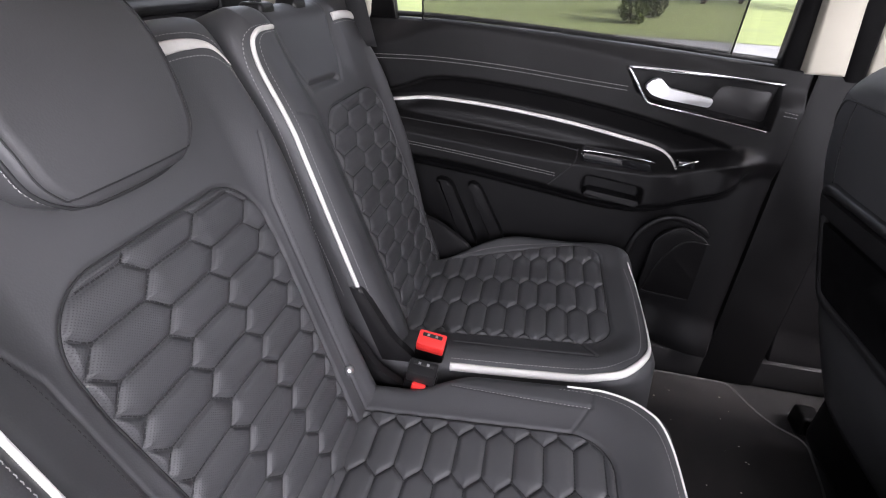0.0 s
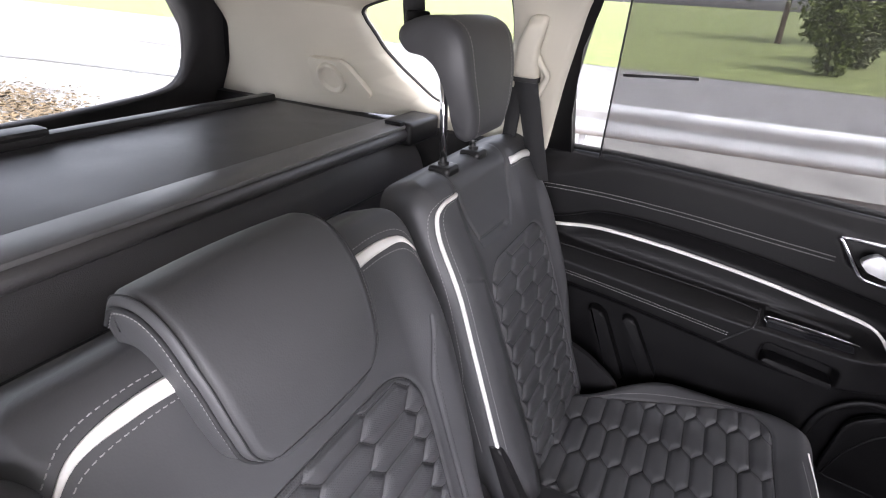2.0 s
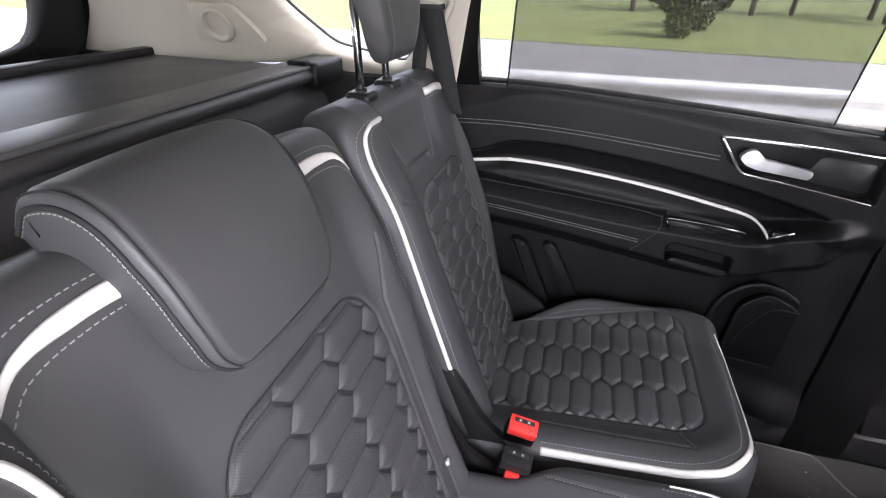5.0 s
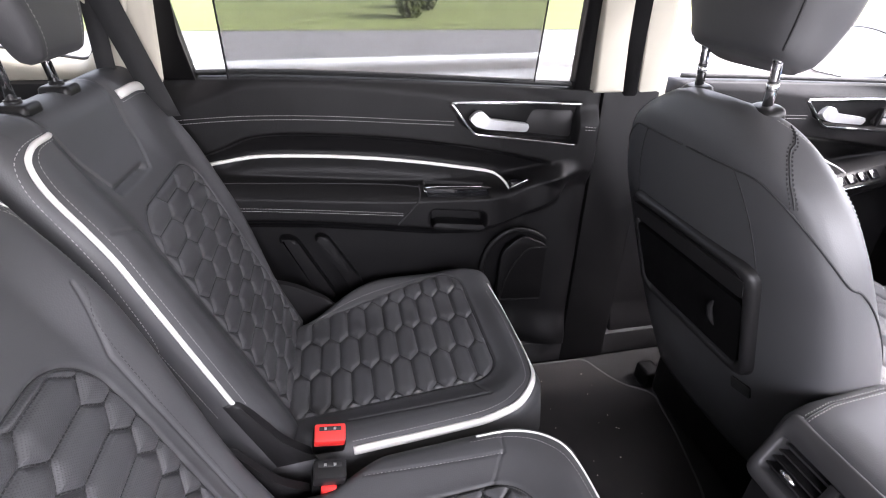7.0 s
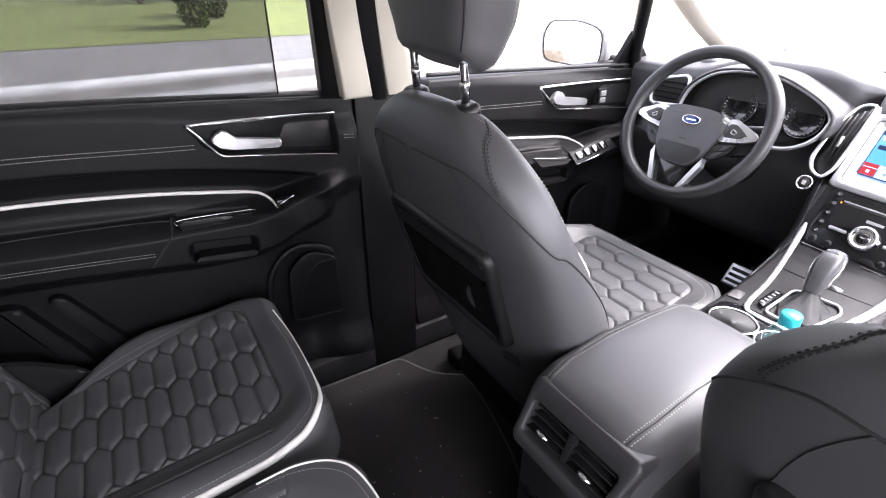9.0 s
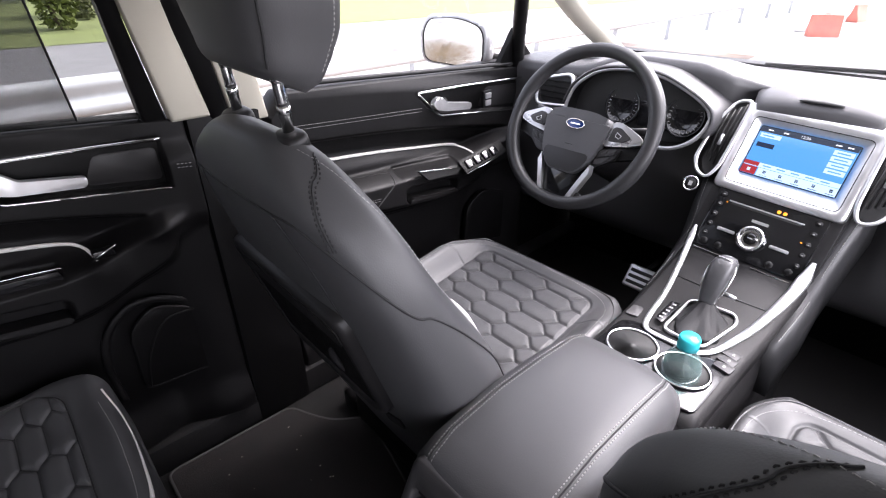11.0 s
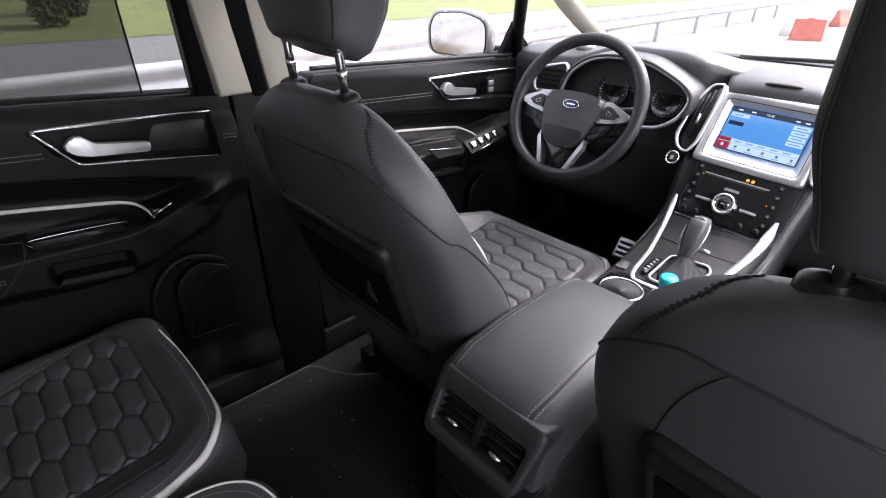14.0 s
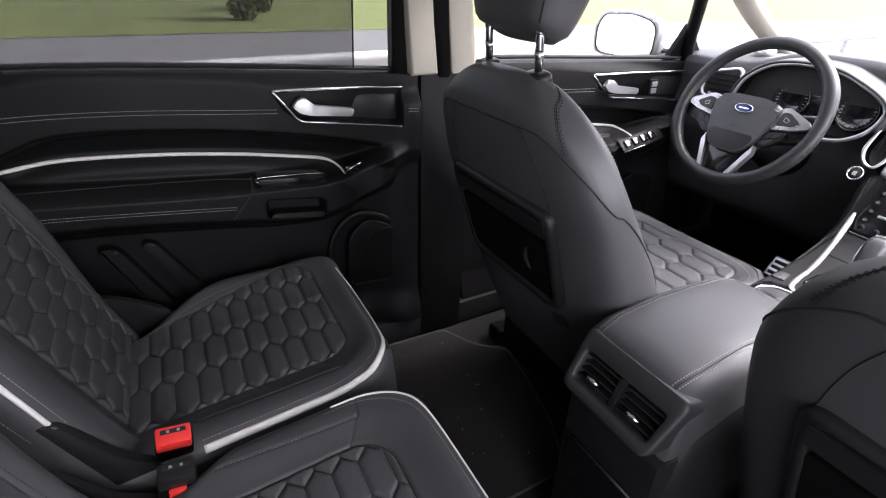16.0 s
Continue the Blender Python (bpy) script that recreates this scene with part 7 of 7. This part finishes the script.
bm.faces.new([bm.verts.new(p) for p in ((-400, 14.6, GZ + 0.02), (400, 14.6, GZ + 0.02), (400, 400, GZ + 3), (-400, 400, GZ + 3))])
tagged(part("meadow", bm, GRASS), "green meadow beyond the road", "grass", kind="structure")

rail = thing("guard_rail", (0, 0, GZ), "galvanised steel guard rail on posts", "guard rail")
line = smooth_path([(-18, 0.4), (-12, 2.1), (-9, 3.2), (-7.2, 3.65), (-5.4, 3.95), (0, 4.62), (8, 5.2), (17, 5.9), (30, 6.5)], 120)
prof = [(0.0, 0.44), (0.035, 0.475), (0.035, 0.53), (0.0, 0.57), (0.0, 0.62), (0.035, 0.66), (0.035, 0.715), (0.0, 0.75), (0.008, 0.75), (0.043, 0.715), (0.043, 0.66), (0.008, 0.615), (0.008, 0.575), (0.043, 0.53), (0.043, 0.475), (0.008, 0.44)]
part("beam", loft("beam", [[(x, y - d, z) for d, z in prof] for x, y in line], caps=True), ZINC, rail, "W-shaped steel beam")
for k in range(14):
    x = -12.38 + 2.82 * k
    y = float(np.interp(x, line[:, 0], line[:, 1]))
    part("post", box(x - 0.03, x + 0.03, y + 0.01, y + 0.10, 0.0, 0.72, 0.004), ZINC, rail)

# ---- belts, handles and small fittings at the rear ----
belt = thing("seat_belt", (-0.410, 0.640, 1.01), "black seat belt hanging from a cream pillar guide", "seat belt")
rings = []
for x, z, w, y0, d in [(0.020, 0.102, 0.010, -0.030, 0.006), (0.020, 0.098, 0.015, -0.034, 0.012), (0.014, 0.080, 0.017, -0.034, 0.016), (0.002, 0.050, 0.020, -0.024, 0.017), (-0.004, 0.020, 0.0235, -0.012, 0.016), (-0.004, 0.0, 0.0255, -0.006, 0.014), (-0.004, -0.004, 0.024, -0.004, 0.010)]:
    rings.append([(x + a_, y0 + b_, z) for a_, b_ in oval(w, d, 3.0, 20)])
part("guide", loft("guide", rings), CREAM, belt, "cream plastic belt guide")
part("guide_wing", sweep("guide_wing", smooth_path([(0.012, -0.022, 0.046), (0.024, -0.010, 0.020), (0.034, 0.0, 0.002), (0.026, 0.006, -0.018), (0.018, 0.012, -0.045)], 24), [0.006] * 18 + [0.005, 0.004, 0.004, 0.003, 0.003, 0.002], 8), CREAM, belt)
part("guide_wing", sweep("guide_wing", smooth_path([(-0.028, -0.004, 0.012), (-0.034, 0.004, -0.006), (-0.030, 0.012, -0.03)], 16), [0.005] * 12 + [0.004, 0.003, 0.002, 0.002], 8), CREAM, belt)
part("guide_slot", box(-0.027, 0.021, -0.012, 0.006, -0.012, -0.002, 0.002), RUBBER, belt)
rings = []
for k in range(13):
    s = k / 12
    c = (-0.003 + 0.030 * s, -0.006 + 0.075 * s, -0.004 - 0.21 * s)
    rings.append([(c[0] - 0.021, c[1] - 0.0015, c[2]), (c[0] + 0.021, c[1] - 0.0015, c[2]), (c[0] + 0.021, c[1] + 0.0015, c[2]), (c[0] - 0.021, c[1] + 0.0015, c[2])])
part("webbing", loft("webbing", rings), WEB, belt, "black belt webbing")
rings = []
for k in range(7):
    s = k / 6
    c = (-0.020 - 0.022 * s, 0.004 + 0.04 * s, -0.006 - 0.14 * s)
    rings.append([(c[0] - 0.014, c[1] - 0.0015, c[2]), (c[0] + 0.014, c[1] - 0.0015, c[2]), (c[0] + 0.014, c[1] + 0.0015, c[2]), (c[0] - 0.014, c[1] + 0.0015, c[2])])
part("webbing", loft("webbing", rings), WEB, belt, "black belt webbing")

strap = thing("roof_belt", (-0.560, 0.46, 1.208), "black middle seat belt strap coming down from the roof", "seat belt")
part("anchor", box(-0.026, 0.026, -0.034, 0.034, -0.003, 0.022, 0.006), HEADLINER, strap)
part("anchor_edge", box(-0.024, 0.024, -0.036, 0.036, -0.007, 0.0, 0.002), SILVER, strap, "bright metal slot edge")
rings = []
for k in range(13):
    s = k / 12
    c = (0.004 * s, 0.018 * s, -0.155 * s)
    w = 0.0165
    dx, dy = w * 0.86, w * 0.51
    rings.append([(c[0] - dx, c[1] - dy, c[2]), (c[0] + dx, c[1] + dy, c[2]), (c[0] + dx + 0.002, c[1] + dy + 0.001, c[2]), (c[0] - dx + 0.002, c[1] - dy + 0.001, c[2])])
part("webbing", loft("webbing", rings), WEB, strap, "black belt webbing")
part("tongue", box(-0.006, 0.010, -0.004, 0.034, -0.128, -0.100, 0.004, m=Matrix.Rotation(radians(-40), 4, "Z")), PLASTIC, strap, "black belt tongue")

grab = thing("grab_handle", (-0.435, 0.49, 1.208), "grey folded roof grab handle", "grab handle")
part("bar", sweep("bar", smooth_path([(-0.045, 0, 0.004), (-0.036, 0.004, -0.008), (0.0, 0.006, -0.010), (0.036, 0.004, -0.008), (0.045, 0, 0.004)], 30), 0.009, 10), HEADLINER, grab)
part("mount", box(-0.058, -0.036, -0.012, 0.012, -0.006, 0.02, 0.005), HEADLINER, grab)
part("mount", box(0.036, 0.058, -0.012, 0.012, -0.006, 0.02, 0.005), HEADLINER, grab)

spk = thing("boot_speaker", Matrix.Translation((-0.895, side_y(0.945) - 0.062, 0.945)) @ Matrix.Rotation(radians(24), 4, "X") @ Matrix.Rotation(radians(90), 4, "X"), "cream round speaker panel on the pillar trim", "speaker")
part("panel", slab(rounded([(-0.075, -0.040), (0.085, -0.045), (0.100, -0.030), (0.045, 0.046), (-0.060, 0.048)], 0.016), -0.006, 0.007, 0.004, "z"), CREAM, spk)
part("dish", lathe("dish", [(0.039, 0.004), (0.038, 0.013), (0.033, 0.016), (0.029, 0.014), (0.024, 0.004), (0.0, 0.002)], 32, Matrix.Translation((-0.004, 0.002, 0))), CREAM, spk, "cream speaker dish")

# shade fittings
part("pull_tab", sweep("pull_tab", [shade_pt(-0.203, 1.172), shade_pt(-0.195, 1.158), shade_pt(-0.183, 1.153), shade_pt(-0.172, 1.158), shade_pt(-0.166, 1.172)], 0.0035, 8), CREAM, sh, "cream pull tab")
part("stub_rod", sweep("stub_rod", [tuple(np.array(shade_pt(-0.255, 1.022)) + (0, -0.004, 0)), tuple(np.array(shade_pt(-0.133, 1.030)) + (0, -0.004, 0))], 0.0026, 6), RUBBER, sh, "dark seam on the shade")

# load cover bracket and side lip
br = thing("cover_bracket", (-0.66, 0.655, 0.878), "black plastic load cover bracket", "bracket")
part("shell", box(-0.035, 0.035, -0.07, 0.05, -0.03, 0.018, 0.01, 3), SATIN, br)
part("clip", box(-0.02, 0.02, -0.085, -0.065, -0.02, 0.022, 0.005), PLASTIC, br)

# ---- outside mirror, as seen through the driver's window ----
MIRROR = mat("mirror_glass", (0.85, 0.86, 0.88), 0.02, 1.0, bump=0, var=0.01)
PAINT = mat("silver_car_paint", (0.40, 0.40, 0.41), 0.25, 0.4, bump=0, var=0.03, coat=0.5)
mir = thing("door_mirror", Matrix.Translation((1.405, 0.985, 0.842)) @ Matrix.Rotation(radians(18), 4, "Z") @ Matrix.Scale(1.10, 4), "outside door mirror with a silver grey housing", "mirror")
mo_ = rounded([(-0.105, -0.055), (0.08, -0.068), (0.105, -0.04), (0.105, 0.05), (0.02, 0.075), (-0.085, 0.070), (-0.108, 0.03)], 0.035, 7)
rings = []
for x, k in [(0.0, 0.94), (0.0, 1.0), (0.015, 1.06), (0.05, 1.04), (0.085, 0.88), (0.105, 0.6), (0.112, 0.25)]:
    rings.append([(x, -a * k, b * k) for a, b in mo_])
part("housing", loft("housing", rings), PAINT, mir, "silver grey mirror housing")
rings = [[(0.004, -a * 0.93, b * 0.93) for a, b in mo_], [(-0.003, -a * 0.93, b * 0.93) for a, b in mo_], [(-0.003, -a * 0.90, b * 0.90) for a, b in mo_]]
part("rim", loft("rim", rings, caps=False), PLASTIC, mir, "black mirror rim")
part("glass", slab([(-a * 0.925, b * 0.925) for a, b in mo_], -0.0015, 0.002, 0, "x"), MIRROR, mir, "mirror glass")
part("arm", sweep("arm", [(0.05, -0.09, -0.045), (0.09, -0.16, -0.055)], 0.022, 10), PLASTIC, mir)
side_panel("mirror_sail", [(1.415, 0.79), (1.60, 0.79), (1.50, 0.86), (1.445, 0.90)], PLASTIC, 1, 0.0, 0.02)
setting(scene.objects["mirror_sail"], "black mirror corner cover", "trim")

# ---- more of the dashboard ----
st = thing("start_button", Matrix.Translation((1.352, 0.157, 0.628)) @ Matrix.Rotation(radians(-62), 4, "Y"), "round engine start button with a chrome ring", "button")
part("ring", lathe("ring", [(0.0165, -0.004), (0.0175, 0.004), (0.0145, 0.005), (0.0135, 0.002)], 28), CHROME, st, "chrome ring")
part("button", lathe("button", [(0.0, 0.003), (0.012, 0.003), (0.0135, 0.001), (0.0135, -0.006)], 24), SATIN, st)
part("mark", box(-0.005, 0.005, -0.004, 0.004, 0.003, 0.0036, 0), THREAD, st)
# knee panels either side of the stack
for s in (1, -1):
    rings = []
    for x, z, y0 in [(1.47, 0.66, 0.145), (1.40, 0.60, 0.135), (1.345, 0.52, 0.125), (1.28, 0.47, 0.126), (1.15, 0.44, 0.118)]:
        rings.append([(x, s * (y0 + d), z + h) for d, h in [(-0.03, 0.0), (-0.005, 0.012), (0.012, 0.006), (0.022, -0.02), (0.024, -0.10), (-0.03, -0.10)]])
    kp = tagged(part("knee_panel", loft("knee_panel", rings), RIM), "stitched black panel beside the centre stack", "trim", kind="structure")
    row = smooth_path([(1.46, s * 0.150, 0.671), (1.40, s * 0.142, 0.610), (1.345, s * 0.132, 0.531), (1.28, s * 0.133, 0.481), (1.16, s * 0.126, 0.452)], 120)
    part("stitching", stitch_row("stitching", row, np.tile(np.array((-0.5, 0, 0.85)), (120, 1)), 0.0065, 0.0008), THREAD, kp, "pale grey stitching")
# air vent by the driver's door
va = thing("side_vent", (1.44, 0.60, 0.755), "side air vent with satin surround", "air vent")
part("ring", sweep("ring", np.array([(-0.006 + b * 0.25, a, b) for a, b in rounded([(-0.06, -0.035), (0.055, -0.045), (0.065, 0.02), (-0.045, 0.045)], 0.02)]), 0.005, 8, closed=True), SILVER, va, "satin silver surround")
part("well", slab(rounded([(-0.055, -0.03), (0.05, -0.04), (0.06, 0.018), (-0.04, 0.04)], 0.015), 0.0, 0.03, 0, "x"), RUBBER, va)
for k in range(4):
    part("slat", box(-0.006, 0.006, -0.046, 0.05, -0.026 + 0.015 * k, -0.022 + 0.015 * k, 0.001), PLASTIC, va)
tw = thing("tweeter_grille", Matrix.Translation((1.60, 0.60, 0.838)), "silver round tweeter grille on the dashboard", "speaker")
part("disc", lathe("disc", [(0.0, 0.006), (0.025, 0.005), (0.030, 0.0), (0.030, -0.02)], 24), SILVER, tw)
for k in range(4):
    part("slit", box(-0.022, 0.022, -0.015 + 0.009 * k, -0.011 + 0.009 * k, 0.0055, 0.0065, 0), RUBBER, tw)
# pedal
pd = thing("brake_pedal", Matrix.Translation((1.50, 0.279, 0.252)) @ Matrix.Rotation(radians(38), 4, "Y"), "metal brake pedal with rubber strips", "pedal")
part("plate", box(-0.006, 0.004, -0.045, 0.045, -0.035, 0.035, 0.006, 3), SILVER, pd, "brushed metal plate")
for k in range(3):
    part("strip", box(-0.011, -0.003, -0.036, 0.036, -0.024 + 0.018 * k, -0.014 + 0.018 * k, 0.003), RUBBER, pd)
part("arm", sweep("arm", [(0.0, 0, 0.02), (0.08, 0, 0.09), (0.12, 0, 0.20)], 0.008, 8), PLASTIC, pd)
# wiper arms at the foot of the windscreen
for y0, y1 in ((0.25, -0.45), (-0.15, -0.68)):
    wp = thing("wiper", (1.95, 0, 0.80), "black windscreen wiper arm", "wiper")
    part("arm", sweep("arm", smooth_path([(0.0, y0, 0.004), (-0.03, (y0 + y1) / 2, 0.022), (-0.02, y1, 0.018)], 20), [0.006] * 20, 8), PLASTIC, wp)

# clutter under the driver's seat edge
rl = thing("seat_rail", (0.76, 0.655, 0.0), "black seat rail end with a wiring plug", "seat rail")
part("rail", box(-0.03, 0.35, -0.025, 0.015, 0.0, 0.045, 0.006), PLASTIC, rl)
part("end_cap", box(-0.05, 0.0, -0.035, 0.025, 0.0, 0.055, 0.012, 3), PLASTIC, rl)
part("plug", box(-0.02, 0.02, -0.11, -0.065, 0.005, 0.035, 0.010, 3), PLASTIC, rl)
part("cable", sweep("cable", smooth_path([(-0.01, -0.07, 0.04), (0.03, -0.05, 0.07), (0.06, -0.09, 0.05), (0.12, -0.08, 0.10)], 30), 0.004, 8), RUBBER, rl)
copy_thing(rl, Matrix.Translation((0.74, 0.20, 0.0)))
# grit on the mat
rng = random.Random(4)
bm = bmesh.new()
for k in range(36):
    x, y = rng.uniform(0.32, 0.58), rng.uniform(0.20, 0.72)
    r = rng.uniform(0.0004, 0.0015)
    bmesh.ops.create_icosphere(bm, subdivisions=1, radius=r, matrix=Matrix.Translation((x, y, 0.0145)) @ Matrix.Diagonal((rng.uniform(1, 2.5), 1, 0.6, 1)))
tagged(part("grit", bm, mat("pale_grit", (0.35, 0.32, 0.28), 0.9, bump=0, var=0.3, scale=200)), "pale bits of grit scattered on the mat", "grit", kind="stuff")

# ---- far side of the road ----
BARK = mat("bark", (0.10, 0.075, 0.055), 0.9, var=0.3, scale=8, bump=0.8, bump_scale=60)
LEAF = mat("spring_leaves", (0.10, 0.125, 0.025), 0.6, var=0.4, scale=3, bump=0)
LEAF2 = mat("dull_leaves", (0.075, 0.085, 0.03), 0.6, var=0.4, scale=3, bump=0)


def leaf_cloud(name, centre, size, count, seed, leaf=0.09):
    """Many small leaf blades round a lumpy crown."""
    r = random.Random(seed)
    lumps = [(Vector((r.gauss(0, 0.45), r.gauss(0, 0.45), r.uniform(-0.7, 0.8))), r.uniform(0.25, 0.55)) for _ in range(14)]
    verts, faces = [], []
    for _ in range(count):
        c, rad = r.choice(lumps)
        d = Vector((r.gauss(0, 1), r.gauss(0, 1), r.gauss(0, 1))).normalized() * rad * r.uniform(0.55, 1.05)
        p = Vector(centre) + Vector(((c.x + d.x) * size[0], (c.y + d.y) * size[1], (c.z + d.z) * size[2]))
        a = Vector((r.gauss(0, 1), r.gauss(0, 1), r.gauss(0, 0.6))).normalized()
        b = a.cross(Vector((r.gauss(0, 1), r.gauss(0, 1), r.gauss(0, 1)))).normalized()
        w = leaf * r.uniform(0.6, 1.4)
        o = len(verts)
        verts += [tuple(p - a * w), tuple(p + b * w * 0.45), tuple(p + a * w), tuple(p - b * w * 0.45)]
        faces.append((o, o + 1, o + 2, o + 3))
    return raw(name, verts, faces, smooth=False)


def bush(x, y, w, h, seed, material):
    b = thing("bush", (x, y, GZ + 0.15), "leafy roadside bush in spring green", "bush", "roadside bushes")
    r = random.Random(seed)
    for k in range(5):
        a = r.uniform(0, 6.28)
        part("stem", sweep("stem", smooth_path([(0.1 * math.cos(a), 0.1 * math.sin(a), -0.3), (0.3 * w * math.cos(a), 0.3 * w * math.sin(a), 0.4 * h), (0.5 * w * math.cos(a), 0.5 * w * math.sin(a), 0.85 * h)], 10), np.linspace(0.04, 0.012, 10), 6), BARK, b)
    part("crown", leaf_cloud("crown", (0, 0, 0.55 * h), (0.75 * w, 0.75 * w, 0.55 * h), 5200, seed, 0.10), material, b)
    return b


bush(2.75, 18.4, 1.25, 2.3, 3, LEAF)
bush(3.9, 22.5, 1.5, 2.6, 5, LEAF2)


def far_tree(x, y, h, seed):
    r = random.Random(seed)
    t = thing("tree", (x, y, GZ + 0.6), "bare brown trunked tree at the wood's edge", "tree", "wood edge trees")
    tip = (r.uniform(-0.5, 0.5), r.uniform(-0.5, 0.5), h)
    part("trunk", sweep("trunk", smooth_path([(0, 0, -0.9), (r.uniform(-0.15, 0.15), 0, 0.5 * h), tip], 12), np.linspace(0.17, 0.04, 12), 8), BARK, t)
    for k in range(6):
        z = h * r.uniform(0.35, 0.85)
        a = r.uniform(0, 6.28)
        part("limb", sweep("limb", smooth_path([(0, 0, z), (0.8 * math.cos(a), 0.8 * math.sin(a), z + 0.7), (1.7 * math.cos(a), 1.7 * math.sin(a), z + 1.6)], 8), np.linspace(0.05, 0.012, 8), 5), BARK, t)
    part("crown", leaf_cloud("crown", (0, 0, 0.62 * h), (2.0, 2.0, 0.42 * h), 2600, seed, 0.13), LEAF2, t)


for i in range(12):
    far_tree(2.2 + 2.2 * i + (i % 3) * 0.8, 33 + (i * 7 % 5) * 1.6, 6.5 + (i * 5 % 4), 40 + i)

# earth strip under the rail, and dry leaves behind the car
EARTH = mat("reddish_earth", (0.20, 0.15, 0.12), 0.95, var=0.35, scale=4, bump=0.8, bump_scale=60)
line2 = [(x, y) for x, y in line]
rings = [[(x, y - 2.3, GZ + 0.012), (x, y - 0.2, GZ + 0.03), (x, y + 0.8, GZ + 0.012)] for x, y in line2 if -3.5 < x < 12]
me = loft("verge", rings, caps=False)
tagged(part("verge", me, EARTH), "reddish earth verge under the rail", "ground", kind="structure")
rng = random.Random(21)
verts, faces = [], []
for k in range(2600):
    x = -7.3 + rng.gauss(0, 1.0)
    y = 2.75 - 0.18 * (x + 7.3) + rng.gauss(0, 0.33)
    a, s = rng.uniform(0, 6.28), rng.uniform(0.015, 0.045)
    z = GZ + 0.004 + rng.uniform(0, 0.03)
    o = len(verts)
    c, d = math.cos(a) * s, math.sin(a) * s
    verts += [(x - c, y - d, z), (x + d * 0.5, y - c * 0.5, z + rng.uniform(0, 0.02)), (x + c, y + d, z + rng.uniform(0, 0.02)), (x - d * 0.5, y + c * 0.5, z)]
    faces.append((o, o + 1, o + 2, o + 3))
tagged(part("dry_leaves", raw("dry_leaves", verts, faces, smooth=False), mat("dry_leaves", (0.09, 0.065, 0.035), 0.9, var=0.5, scale=12, bump=0)), "dry brown leaves strewn on the gravel", "leaves", kind="stuff")

# red and white road barriers ahead
REDP = mat("faded_red_plastic", (0.60, 0.16, 0.11), 0.6, var=0.15, scale=3, bump=0)
WHITEP = mat("white_plastic", (0.75, 0.74, 0.72), 0.6, var=0.08, scale=3, bump=0)


def barrier(x, y, turn, material):
    b = thing("road_barrier", Matrix.Translation((x, y, GZ)) @ Matrix.Rotation(radians(turn), 4, "Z") @ Matrix.Scale(0.62, 4), "red plastic water-filled road barrier" if material is REDP else "white plastic water-filled road barrier", "barrier", "road barriers")
    sec = [(-0.28, 0.0), (0.28, 0.0), (0.26, 0.22), (0.11, 0.42), (0.09, 0.80), (-0.09, 0.80), (-0.11, 0.42), (-0.26, 0.22)]
    part("body", slab(sec, -0.55, 0.55, 0.03, "y"), material, b)
    part("notch", box(-0.12, 0.12, -0.12, 0.12, 0.82, 0.86, 0.02), material, b)


barrier(16.4, 3.3, 25, REDP)
barrier(17.6, 3.9, 70, WHITEP)
barrier(21.9, 3.7, 80, REDP)
barrier(18.9, 2.0, 35, WHITEP)
barrier(20.2, 1.6, 40, REDP)
barrier(23.5, 2.6, 15, WHITEP)
